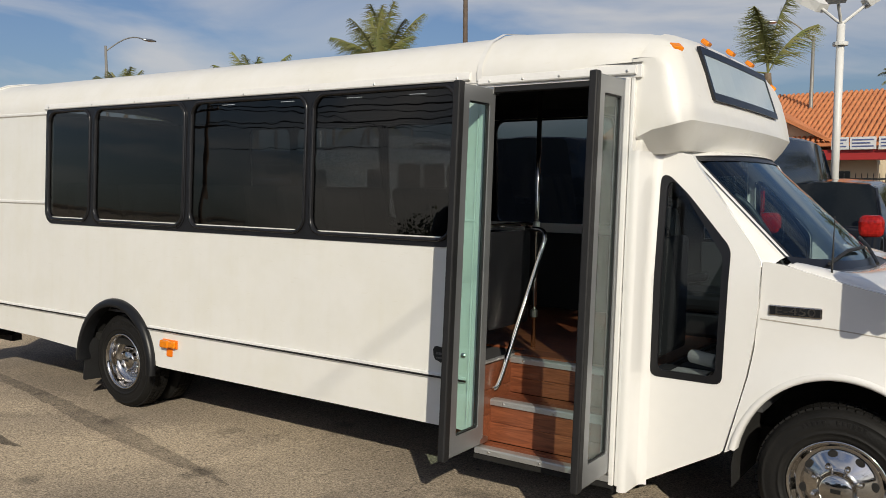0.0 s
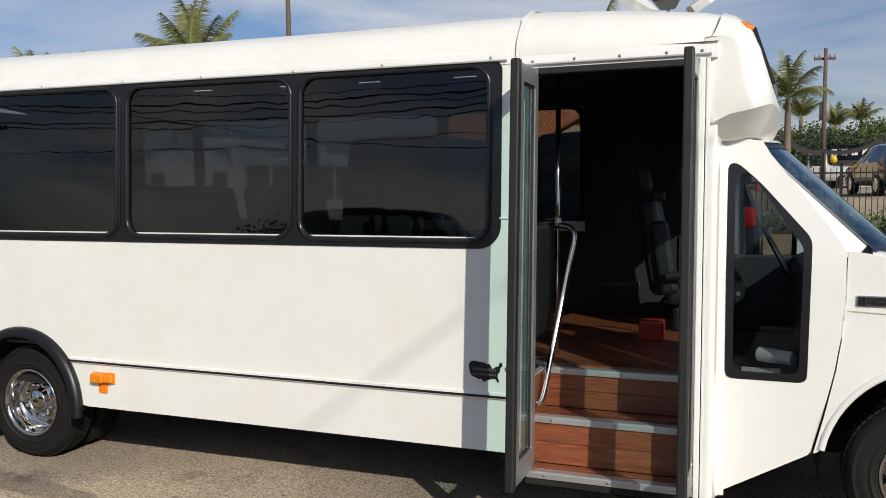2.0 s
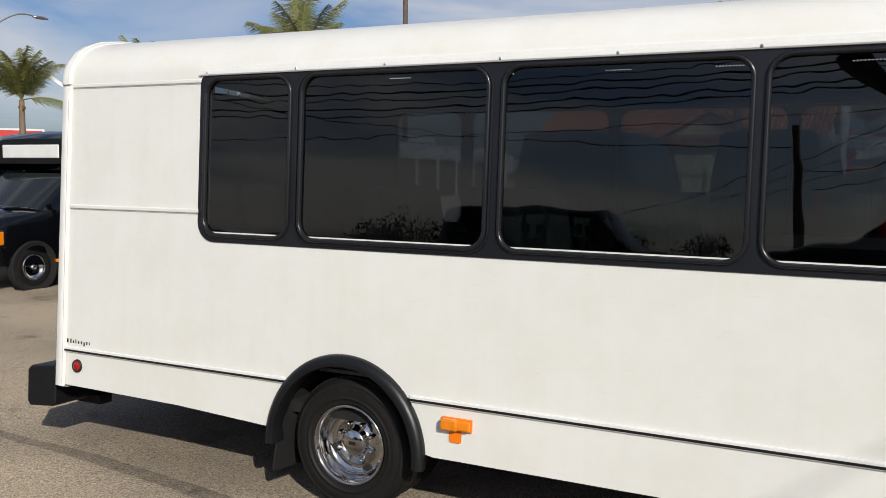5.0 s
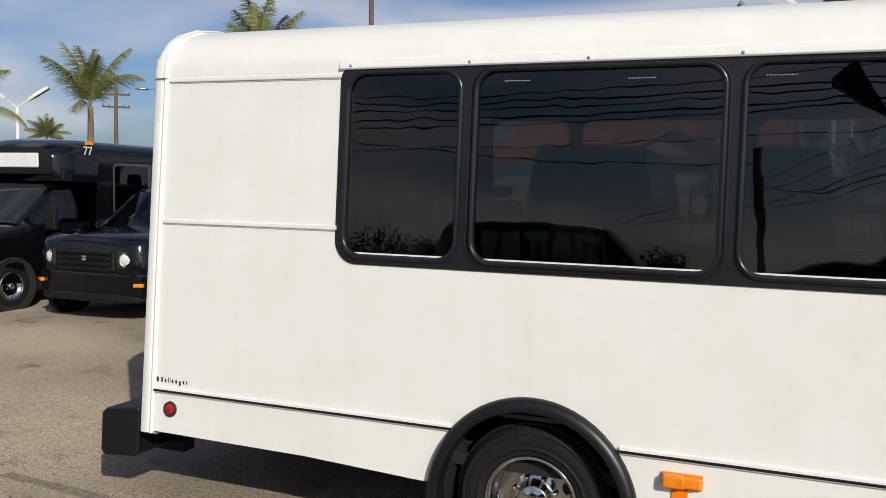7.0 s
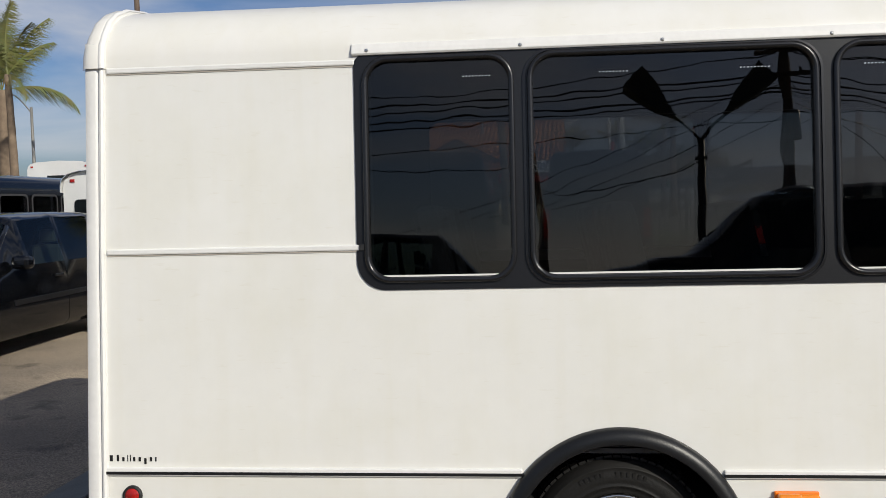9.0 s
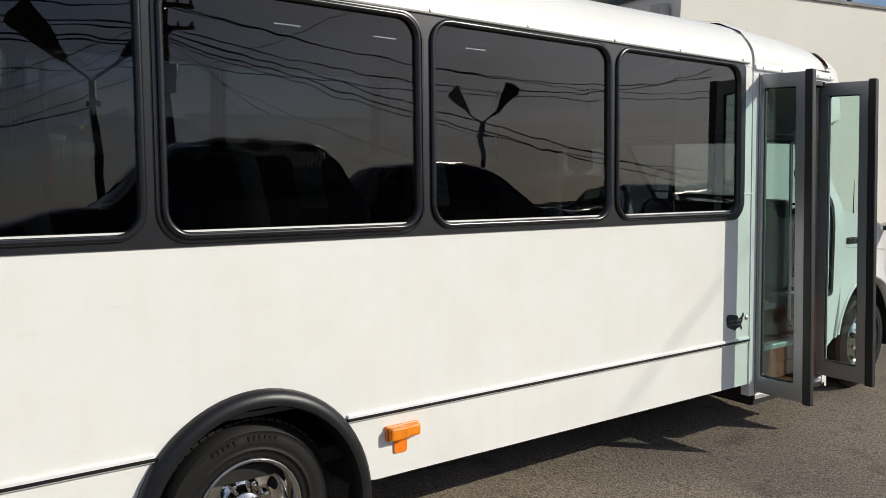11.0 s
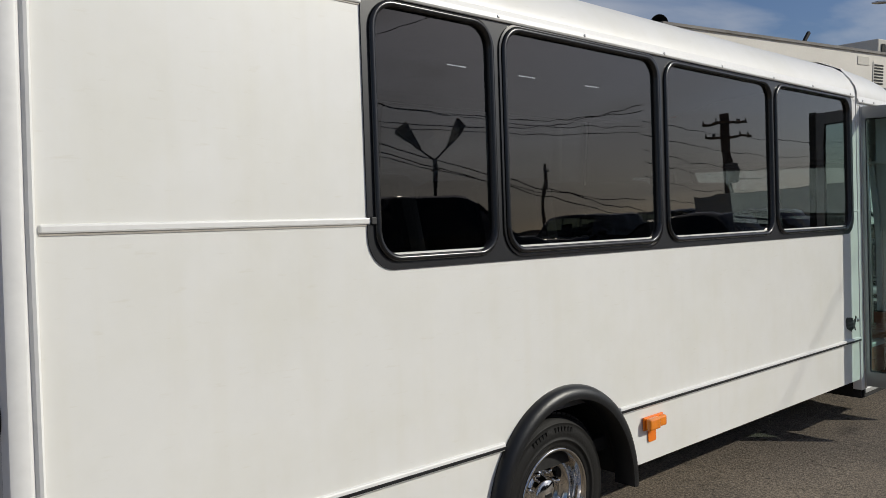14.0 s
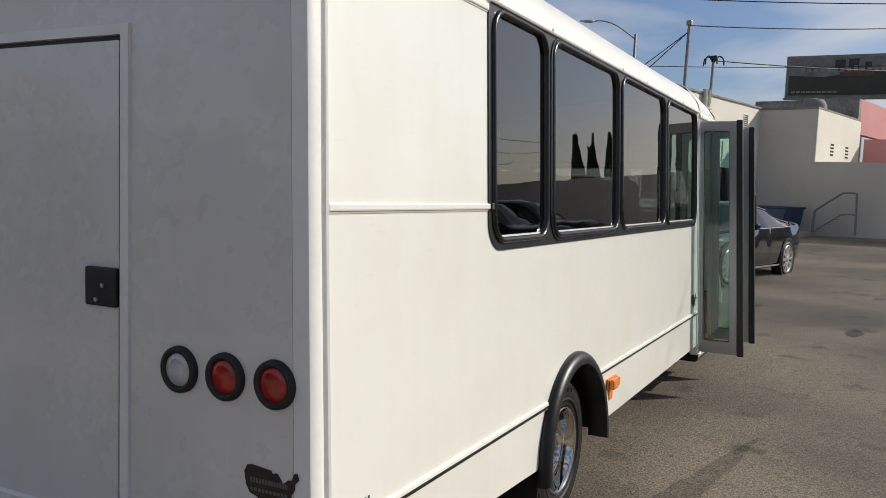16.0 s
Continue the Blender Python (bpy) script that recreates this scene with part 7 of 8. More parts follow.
for a_ in (0.4, 1.6, 2.7, 3.9, 5.1):
    q = (math.cos(a_), math.sin(a_))
    part("cable_loop", tubes(curved([(11.10, -0.08, 5.85), (11.10 + 0.14 * q[0], -0.08 + 0.14 * q[1], 6.10), (11.10 + 0.30 * q[0], -0.08 + 0.30 * q[1], 6.02), (11.10 + 0.32 * q[0], -0.08 + 0.32 * q[1], 5.80)], r=0.10), 0.022, 5), WIRE, bldg)
part("mast_cap", boxes((11.02, 11.18, -0.16, 0.0, 5.95, 6.10)), WIRE, bldg, bevel=0.03)
part("drain_box", boxes((8.29, 11.02, -0.35, 0.0, 0.0, 2.66)), STUCCO, bldg, "low stucco enclosure with a rusty top", bevel=0.02)
part("enclosure_top", boxes((8.24, 11.07, -0.40, 0.0, 2.66, 2.71)), COPING, bldg)
part("meter_dial", moved(lathes([(0.0001, -0.05), (0.12, -0.05), (0.13, -0.02), (0.13, 0.0)], 20), Matrix.Translation((10.7, -0.35, 2.25))), PIPE, bldg)
part("roof_unit", boxes((8.4, 11.4, 2.2, 4.4, 4.5, 5.88)), STUCCO2, bldg, "roof-top cooling unit", bevel=0.03)
for k in range(9):
    part("unit_panel", boxes((8.55 + 0.20 * k, 8.68 + 0.20 * k, 2.17, 2.2, 5.15, 5.75)), UNDER, bldg)
for u0 in (10.5, 10.8, 11.1):
    part("unit_panel", boxes((u0, u0 + 0.22, 2.17, 2.2, 5.25, 5.70)), UNDER, bldg)
for dx in (-1.5, -1.1):
    part("guy_wire", tubes([(9.20, -0.05, 6.5), (9.2 + dx * 1.6, 1.0, 4.6)], 0.014, 4), WIRE, bldg)
part("mast_head", boxes((9.15, 9.31, -0.17, -0.01, 6.70, 6.86)), POLEG, bldg, bevel=0.03)
part("roof_bracket", moved(boxes((-0.03, 0.03, -0.03, 0.03, 0.0, 0.35)), Matrix.Translation((2.6, 0.1, WALL_Z)) @ Matrix.Rotation(radians(35), 4, "Y")), UNDER, bldg)

# walls at the end of the lot; grey plaster puts their shade into the colour
END = FACE @ Matrix.Translation((FU, 0, 0)) @ Matrix.Rotation(radians(-90), 4, "Z")
STAINED = material("stained_grey_plaster", (0.40, 0.38, 0.35), 0.9, vary=0.35, scale=1.2, fine=9, bump=0.1)
yard = thing("yard_wall", "white boundary walls of the lot, coloured grey as shade", "wall", m=END)
# thin grey sheet colours the cream block's end as shaded
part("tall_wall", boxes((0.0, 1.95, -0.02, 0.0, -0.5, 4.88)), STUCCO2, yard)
part("side_block", boxes((0.0, 1.97, 0.002, 5.2, -0.5, 4.84)), STUCCO, yard, "cream block whose side is sunlit")
for y_ in (1.6, 3.4):
    for k in range(4):
        part("vent_slot", boxes((1.97, 1.98, y_, y_ + 0.35, 3.35 + 0.12 * k, 3.41 + 0.12 * k)), UNDER, yard)
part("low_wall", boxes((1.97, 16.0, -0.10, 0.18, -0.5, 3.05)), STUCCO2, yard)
part("wall_cap", boxes((0.0, 1.97, -0.05, 5.2, 4.84, 4.92)), COPING, yard)
part("pink_block", boxes((2.02, 5.2, 5.6, 16, -0.5, 4.2)), PINK, yard, "pink building behind the wall")
part("upper_wall", boxes((-2.2, 1.85, 5.2, 5.5, 4.5, 5.75)), STAINED, yard, "stained grey upper wall")
part("pink_parapet", boxes((1.6, 1.85, 5.5, 11.5, 4.4, 5.75)), PINK, yard)
part("brown_shed", boxes((3.4, 5.0, 8.5, 9.5, 4.2, 5.6)), POLEWOOD, yard)
part("roof_dome", moved(lathes([(0.45, 0), (0.44, 0.25), (0.33, 0.45), (0.0001, 0.52)], 20, "z"), Matrix.Translation((1.2, 1.9, 4.92))), COPING, yard, smooth=True)
# billboard
BB = Matrix.Translation((67.5, 5.4, 2.1)) @ Matrix.Rotation(radians(-93), 4, "Z") @ Matrix.Diagonal((0.87, 1.0, 0.81, 1.0))
bb_ = thing("billboard", "dark roadside billboard on posts", "billboard", m=BB)
BBDARK = material("billboard_print", (0.02, 0.025, 0.018), 0.5, vary=0.4, scale=0.6, fine=4, tint=(0.045, 0.05, 0.03))
BBLIGHT = material("billboard_marks", (0.28, 0.26, 0.22), 0.5, vary=0.1)
part("panel", boxes((0, 12.5, 0, 0.4, 9.1, 13.0)), COPING, bb_)
part("poster", boxes((0.25, 12.25, -0.03, 0, 9.35, 12.75)), BBDARK, bb_)
BBSKY = material("billboard_sky", (0.24, 0.25, 0.27), 0.5, vary=0.3, scale=0.8, fine=3)
BBRUST = material("billboard_brick", (0.14, 0.075, 0.05), 0.5, vary=0.3, scale=2, fine=9)
part("printed_sky", prisms([(0.25, 11.2), (3.0, 11.0), (5.6, 11.35), (7.6, 11.6), (9.0, 12.2), (8.6, 12.75), (0.25, 12.75)], "y", -0.036, -0.03), BBSKY, bb_)
for x0, x1, z1 in ((3.9, 4.7, 12.55), (4.95, 5.75, 12.6), (6.2, 6.7, 12.3)):
    part("printed_tower", boxes((x0, x1, -0.042, -0.036, 11.55, z1)), BBDARK, bb_)
part("printed_house", boxes((4.3, 6.9, -0.044, -0.036, 11.05, 11.6)), BBRUST, bb_)
for k in range(18):
    part("letter_bar", boxes((1.2 + 0.52 * k, 1.52 + 0.52 * k, -0.06, -0.044, 11.45, 11.45 + (0.34 if k % 4 else 0.55))), BBLIGHT, bb_)
for k in range(9):
    part("letter_bar", boxes((0.5 + 0.42 * k, 0.82 + 0.42 * k, -0.06, -0.03, 9.55, 9.72)), BBLIGHT, bb_)
part("catwalk", boxes((0, 12.5, -0.8, 0, 8.9, 9.0)), COPING, bb_)
for u in (2, 6.2, 10.5):
    part("post", tubes([(u, 0.3, -3.2), (u, 0.3, 9.2)], 0.2, 8), POLEG, bb_)
# rolling stair by the wall
STAIRSTEEL = material("dull_steel", (0.30, 0.30, 0.30), 0.5, metal=0.5, vary=0.1, scale=8, fine=60)
stair = thing("rolling_stair", "small steel rolling stair with handrails", "stairs", m=FACE @ Matrix.Translation((FU - 1.2, -2.4, 0.66)) @ Matrix.Rotation(radians(-78), 4, "Z") @ Matrix.Scale(0.78, 4))
for y in (0, 0.6):
    part("handrail", tubes(curved([(0, y, 0.05), (0.05, y, 0.95), (1.1, y, 1.75), (1.6, y, 1.75), (1.65, y, 0.0)], r=0.08), 0.033, 6), STAIRSTEEL, stair)
    part("stringer", tubes([(0.05, y, 0.05), (1.1, y, 0.85), (1.6, y, 0.85)], 0.026, 6), STAIRSTEEL, stair)
for k in range(4):
    part("tread", boxes((0.2 + 0.27 * k, 0.45 + 0.27 * k, 0, 0.6, 0.2 + 0.2 * k, 0.23 + 0.2 * k)), STAIRSTEEL, stair)
# step ladder and bin
lad = thing("step_ladder", "tall aluminium step ladder leaning by the door", "ladder", m=FACE @ Matrix.Translation((13.1, -0.35, 0.42)))
for a, b in (((0, 0, 0), (0.2, 0.25, 2.6)), ((0.62, 0, 0), (0.46, 0.25, 2.6)), ((0.0, 0.9, 0), (0.2, 0.35, 2.6)), ((0.62, 0.9, 0), (0.46, 0.35, 2.6))):
    part("rail", tubes([a, (b[0], b[1] - 0.3, b[2])], 0.03, 6), LADDER, lad)
for k in range(7):
    t = (k + 0.5) / 7.5
    part("rung", boxes((0.2 * t, 0.62 - 0.16 * t, -0.05 * t - 0.06, -0.05 * t + 0.04, 2.6 * t - 0.015, 2.6 * t + 0.015)), LADDER, lad)
bin_ = thing("waste_bin", "large blue plastic waste bin on wheels", "bin", m=FACE @ Matrix.Translation((FU - 1.4, -1.3, 0.32)))
part("tub", prisms([(-0.45, 0.1), (0.45, 0.1), (0.6, 1.1), (-0.6, 1.1)], "x", -0.9, 0.9), BLUEBIN, bin_, bevel=0.03)
part("lid", boxes((-0.95, 0.95, -0.66, 0.66, 1.1, 1.17)), BLUEBIN, bin_, bevel=0.03)
part("slab", moved(boxes((8, FU, -2.2, 0.0, 0.30, 0.66)), FACE), STUCCO2)
tagged(bpy.data.objects["slab"], "pale concrete slab along the wall", "pavement", kind="structure")


# ---- poles, lamps and wires ----
def street_lamp(x, y, h, arm, heading, group="street lamps"):
    lamp = thing("street_lamp", "tall grey street lamp with a curved arm", "street lamp", group, Matrix.Translation((x, y, ground_z(x, y))) @ Matrix.Rotation(radians(heading), 4, "Z"))
    part("pole", tubes([(0, 0, 0), (0, 0, h)], [0.11, 0.07], 10), POLEG, lamp, smooth=True)
    part("arm", tubes([(arm * t, 0, h - 0.3 + 1.0 * math.sin(t * 1.9)) for t in (k / 10 for k in range(11))], 0.035, 8), POLEG, lamp, smooth=True)
    z = h - 0.3 + math.sin(1.9)
    part("head", lofts([[(arm + dx, w * math.cos(a), z + hh * math.sin(a)) for a in (2 * math.pi * k / 10 for k in range(10))] for dx, w, hh in ((-0.1, 0.05, 0.04), (0.1, 0.13, 0.08), (0.45, 0.15, 0.09), (0.75, 0.05, 0.04))], close=True, caps=True), STEEL, lamp, smooth=True)


def lot_lamp(x, y, h, heading, heads=2, size=1.0, mat=None, tilt=36, flat=1.0):
    shade = mat or POLEW
    lamp = thing("lot_lamp", ("dark" if mat else "white") + " lot lamp post with slanted floodlight heads", "lamp post", "lot lamps", Matrix.Translation((x, y, ground_z(x, y))) @ Matrix.Rotation(radians(heading), 4, "Z"))
    part("pole", tubes([(0, 0, 0), (0, 0, h)], 0.085 * size, 12), shade, lamp, smooth=True)
    part("collar", tubes([(0, 0, h - 0.5), (0, 0, h - 0.42)], 0.16 * size, 12), shade, lamp)
    for k in range(heads):
        a = 2 * math.pi * k / heads
        m = Matrix.Rotation(a, 4, "Z")
        part("arm", moved(tubes([(0, 0, h), (0.55 * size, 0, h + 0.45 * size)], 0.035 * size, 8), m), shade, lamp)
        mm = m @ Matrix.Translation((0.5 * size, 0, h + 0.42 * size)) @ Matrix.Rotation(radians(-tilt), 4, "Y")
        part("head", moved(lofts([[(xx, yy * w, zz * (flat + (1 - flat) * 3.2 * xx / size)) for yy, zz in ((-1, -0.10), (1, -0.10), (0.85, 0.13), (-0.85, 0.13))] for xx, w in ((0.0, 0.16 * size), (0.35 * size, (0.34 if flat == 1 else 0.24) * size), (1.15 * size, 0.36 * size))], close=True, caps=True), mm), shade, lamp, "slanted floodlight")
        if flat == 1:
            part("glass", moved(boxes((0.3 * size, 1.12 * size, -0.30 * size, 0.30 * size, -0.108, -0.101)), mm), COPING, lamp)


def utility_pole(x, y, h, heading, lean=0.0, arms=2, can=False, reach=1.2, thick=1.0, gap=0.9):
    p = thing("utility_pole", "weathered wooden utility pole with crossarms", "utility pole", "utility poles", Matrix.Translation((x, y, ground_z(x, y))) @ Matrix.Rotation(radians(heading), 4, "Z") @ Matrix.Rotation(radians(lean), 4, "Y"))
    part("pole", tubes([(0, 0, 0), (0, 0, h)], [0.19 * thick, 0.12 * thick], 10), POLEWOOD, p, smooth=True)
    for k in range(arms):
        z = h - 0.5 - gap * k
        part("crossarm", boxes((-reach, reach, 0.1, 0.22, z - 0.06, z + 0.06)), POLEWOOD, p)
        for xx in (-0.92 * reach, -0.5 * reach, 0.5 * reach, 0.92 * reach):
            part("insulator", moved(lathes([(0.05, 0), (0.06, 0.08), (0.03, 0.16), (0.0001, 0.17)], 8, "z"), Matrix.Translation((xx, 0.16, z + 0.06))), COPING, p)
    if can:
        part("transformer", moved(lathes([(0.0001, 0), (0.25, 0), (0.25, 0.9), (0.0001, 0.95)], 14, "z"), Matrix.Translation((0.1, 0.42, h - 3.5))), POLEG, p, smooth=True)


def cable(a, b, sag, r=0.014):
    a, b = Vector(a), Vector(b)
    pts = [a.lerp(b, t) - Vector((0, 0, sag * 4 * t * (1 - t))) for t in (k / 16 for k in range(17))]
    ob = part("overhead_cable", tubes(pts, r, 4), WIRE)
    tagged(ob, "thin black overhead cable strung between poles", "cable", "overhead cables")


def polar(eye, az, el, d):
    return (eye[0] + d * math.sin(radians(az)), eye[1] + d * math.cos(radians(az)), eye[2] + d * math.tan(radians(el)))


E8, E16 = (2.47, -3.59, 1.96), (-1.86, -1.29, 1.71)


def above(x, y, top):
    """How far a top lies over the ground at that spot."""
    return top - ground_z(x, y)


for x, y, top, arm, heading in ((-33.2, 23.5, 8.95, 2.4, 88), (-0.03, 37.5, 8.4, 1.6, 205), (-34.7, 42.5, 7.55, 1.9, 219), (-23.9, 38.8, 7.45, 1.3, 215), (47.1, 11.8, 10.95, 2.5, 114)):
    street_lamp(x, y, above(x, y, top), arm, heading)
for x, y, top, heading, heads, size in ((-23.4, 29.9, 6.2, 38, 2, 1.0), (-49.3, 42.5, 7.3, 42, 2, 1.5), (4.36, 18.17, 5.55, 30, 3, 1.1), (6.35, 40.2, 6.0, 10, 3, 1.0), (4.25, 48.1, 6.0, 30, 2, 1.0)):
    lot_lamp(x, y, above(x, y, top), heading, heads, size)
utility_pole(-12.8, 28.0, 12.5, 20, arms=0, thick=0.72)
utility_pole(-41.0, 43.6, above(-41.0, 43.6, 8.75), 40, reach=0.95)
utility_pole(9.33, 42.0, above(9.33, 42.0, 8.1), 10, arms=1, can=True, reach=0.5, thick=0.7)
# across the aisle, mirrored in the windows
utility_pole(10.6, -24.8, 9.5, 5, can=True, reach=1.0, thick=1.5, gap=0.72)
utility_pole(2.9, -34.0, 7.6, 0, lean=-4, arms=0, thick=1.3)
utility_pole(39.0, -18.5, 7.0, 40, gap=0.7, can=True, thick=1.7)
utility_pole(50.0, -40.0, 7.5, 0, lean=2, arms=1, reach=0.4)
utility_pole(-30.0, -27.0, 9.0, 0)
# dark colour paints in the shaded, backlit side of the two mirrored lamps
BACKLIT = material("backlit_lamp_dark", (0.03, 0.027, 0.024), 0.5, vary=0.1, scale=4, fine=40)
lot_lamp(5.85, -15.6, 4.6, 5, 2, 1.12, BACKLIT, tilt=46, flat=0.35)
lot_lamp(23.8, -24.0, 5.1, 38, 2, 1.1, BACKLIT, tilt=52, flat=0.35)
for z0, z1, sg, r in ((8.75, 9.0, 0.7, 0.030), (8.6, 8.8, 0.8, 0.024), (8.2, 8.1, 0.6, 0.030), (8.1, 7.9, 0.75, 0.024), (9.4, 9.9, 1.2, 0.018), (7.2, 6.6, 0.5, 0.016)):
    cable((10.6, -24.8, z0), (-30, -27, z1), sg, r)
for z0, z1, sg, r in ((9.5, 10.2, 1.4, 0.022), (9.4, 9.3, 1.0, 0.018), (8.7, 10.6, 1.8, 0.022), (8.5, 3.6, 0.2, 0.028), (8.3, 3.2, 0.3, 0.026), (8.2, 4.4, 0.9, 0.020), (7.4, 8.9, 0.5, 0.018)):
    cable((10.6, -24.8, z0), (46, -28, z1), sg, r)
for k in range(4):
    cable((10.6, -24.8, 8.9 - 0.5 * k), (-6 + 3.0 * k, -38, 4.2 + 0.5 * k), 0.5, 0.014)
for k in range(3):
    cable((10.6, -24.8, 8.6 - 0.4 * k), (30.0 + 5 * k, -48, 5.0 + 0.8 * k), 0.6, 0.016)
for k in range(6):
    cable((46, -28, 9.6 - 0.9 * k), (90, -30 - 3 * k, 10.5 - 0.8 * k), 0.6 + 0.2 * (k % 3), 0.022)
utility_pole(17.6, 37.6, 7.8, 70, arms=1)
cable((10.6, -24.8, 6.8), (17.6, 37.6, 7.4), 0.0, 0.009)
cable((2.6, -34, 7.2), (-25, -30, 9), 0.8, 0.022)
cable((2.6, -34, 6.2), (5.85, -15.6, 4.4), 0.4, 0.016)
# steel boom and plain pole beside the building
E10 = (1.26, -3.17, 1.86)
b0, b1, b2 = (Vector(polar(E10, az, el, 15.2)) for az, el in ((43.6, 9.35), (47.83, 10.77), (50.7, 10.45)))
boom = thing("steel_boom", "bent grey steel boom on a post beside the building", "boom", m=Matrix.Translation((b0.x, b0.y, 0)))
o_ = Vector((b0.x, b0.y, 0))
part("post", tubes([(0, 0, ground_z(b0.x, b0.y)), (0, 0, b0.z)], 0.09, 10), POLEG, boom, smooth=True)
part("arm", tubes([b0 - o_, b0.lerp(b1, 0.9) - o_, b1 - o_], [0.10, 0.075, 0.04], 10), POLEG, boom, smooth=True)
part("knuckle", moved(lathes([(0.0001, -0.06), (0.055, -0.05), (0.055, 0.05), (0.0001, 0.06)], 14), Matrix.Translation(b1 - o_)), STEEL, boom, smooth=True)
part("rod", tubes([b1 - o_, b2 - o_], 0.018, 6), POLEG, boom)
q = polar(E10, 43.3, 0, 30)
utility_pole(q[0], q[1], 9.5, 0, arms=0, thick=0.7)
q = polar(E10, 44.6, 0, 60)
street_lamp(q[0], q[1], above(q[0], q[1], 12.6), 1.0, 200)
# ahead, over the building
cable((23.66, 3.99, 6.72), polar(E16, 100, 10.6, 40), 0.3, 0.016)
cable(polar(E16, 60, 13.4, 34), polar(E16, 100, 11.2, 34), 0.4, 0.018)
cable((25.45, 3.53, 5.95), polar(E16, 100, 8.0, 60), 0.4, 0.018)
cable(polar(E16, 70, 8.4, 60), polar(E16, 100, 8.3, 60), 0.4, 0.022)


# ---- palms, trees, hedges ----
FROND = material("palm_frond", (0.12, 0.16, 0.045), 0.5, vary=0.3, scale=2, fine=20, tint=(0.19, 0.16, 0.05))
DRYFROND = material("dry_palm_frond", (0.20, 0.13, 0.05), 0.8, vary=0.3, scale=2, fine=20)
TRUNK = material("palm_trunk", (0.26, 0.19, 0.13), 0.9, vary=0.25, scale=3, fine=30, bump=0.4, bump_scale=14)
LEAF = material("tree_leaves", (0.10, 0.14, 0.035), 0.6, vary=0.4, scale=1.2, fine=9, tint=(0.045, 0.065, 0.018))
DARKLEAF = material("dark_tree_leaves", (0.05, 0.075, 0.025), 0.6, vary=0.4, scale=1.2, fine=9, tint=(0.02, 0.03, 0.012))
BARK = material("tree_bark", (0.10, 0.075, 0.05), 0.9, vary=0.3, scale=4, fine=40, bump=0.3)


def palm(x, y, h, crown, seed, fronds=17, lean=0.0, mat=None, z0=None, trunk_r=0.13, spread=42):
    rnd = random.Random(seed)
    t = thing("palm_tree", "tall feather palm with a bare trunk", "palm tree", "palm trees", Matrix.Translation((x, y, ground_z(x, y) if z0 is None else z0)))
    pts = [(lean * (k / 12) ** 2, 0, h * k / 12) for k in range(13)]
    part("trunk", tubes(pts, [trunk_r * (1.25 - 0.45 * k / 12) * (1.0 if k % 2 else 1.06) for k in range(13)], 10), TRUNK, t, smooth=True)
    bm = bmesh.new()
    top = Vector((lean, 0, h))
    for f in range(fronds):
        az = 2 * math.pi * (f * 0.381966 + rnd.uniform(-0.03, 0.03))
        up = radians(90 - spread * (f / fronds) ** 1.1 + rnd.uniform(-6, 6) - (35 if f >= fronds - 1 else 0))
        ln = crown * rnd.uniform(0.8, 1.08)
        out = Vector((math.cos(az), math.sin(az), 0))
        p, path = top.copy(), []
        bend = radians(rnd.uniform(45, 95)) * (1.0 if f > 4 else 0.6)
        for s in range(15):
            path.append(p.copy())
            e = up - bend * (s / 14) ** 1.6
            p = p + (out * math.cos(e) + Vector((0, 0, math.sin(e)))) * (ln / 14)
        tube(bm, path[::2], [0.028, 0.024, 0.020, 0.016, 0.012, 0.009, 0.006, 0.004], 4)
        sidev = out.cross((0, 0, 1))
        for s in range(2, 15):
            for q in (0, 0.14, 0.28, 0.43, 0.57, 0.71, 0.86):
                if s == 14 and q:
                    continue
                b = path[s].lerp(path[min(14, s + 1)], q)
                d = (path[min(14, s + 1)] - path[s - 1]).normalized()
                ll = crown * 0.31 * math.sin(math.pi * min(1, (s + q) / 15.5) ** 0.8) + 0.06
                for sg in (1, -1):
                    tip = b + (sidev * sg * 0.7 + d * 0.8 + Vector((0, 0, -0.55 - 0.6 * rnd.random()))).normalized() * ll * rnd.uniform(0.8, 1.1)
                    wdt = d * 0.012 * crown / 2
                    v = [bm.verts.new(c) for c in (b - wdt, b + wdt, tip)]
                    bm.faces.new(v)
    c = part("crown", bm, mat or FROND, t)
    bm = bmesh.new()
    for f in range(6):
        az = rnd.uniform(0, 6.28)
        a = top + Vector((0, 0, -0.1))
        b = top + Vector((math.cos(az) * 0.16, math.sin(az) * 0.16, -0.25 - 0.25 * rnd.random()))
        tube(bm, [a, b], [0.08, 0.03], 5)
    part("boot", bm, DRYFROND, t)


palm(-19.4, 30.0, 6.7, 3.0, 1, fronds=6, lean=-0.1, trunk_r=0.16, spread=70)
p = polar((2.84, -3.59, 1.83), -44.4, 0, 68)
palm(p[0], p[1], above(p[0], p[1], 7.6), 5.2, 2, fronds=11, spread=48, trunk_r=0.24)
p = polar((4.62, -3.76, 1.87), -52.7, 0, 40)
palm(p[0], p[1], above(p[0], p[1], 4.8), 2.6, 3)
palm(1.3, 24.8, above(1.3, 24.8, 5.3), 3.1, 4, fronds=5, lean=-0.2, spread=60)
palm(1.45, 60.0, 7.4, 1.9, 11, fronds=34)
p = polar((1.26, -3.17, 1.86), 33.0, 0, 55)
palm(p[0], p[1], above(p[0], p[1], 12.6), 1.6, 14, fronds=30, spread=120, trunk_r=0.16)
p = polar((6.72, -4.02, 1.81), 1.15, 0, 32)
palm(p[0], p[1], above(p[0], p[1], 4.5), 1.75, 5, trunk_r=0.12, fronds=13, spread=80)
p = polar((2.09, -3.52, 1.81), -33.1, 0, 46)
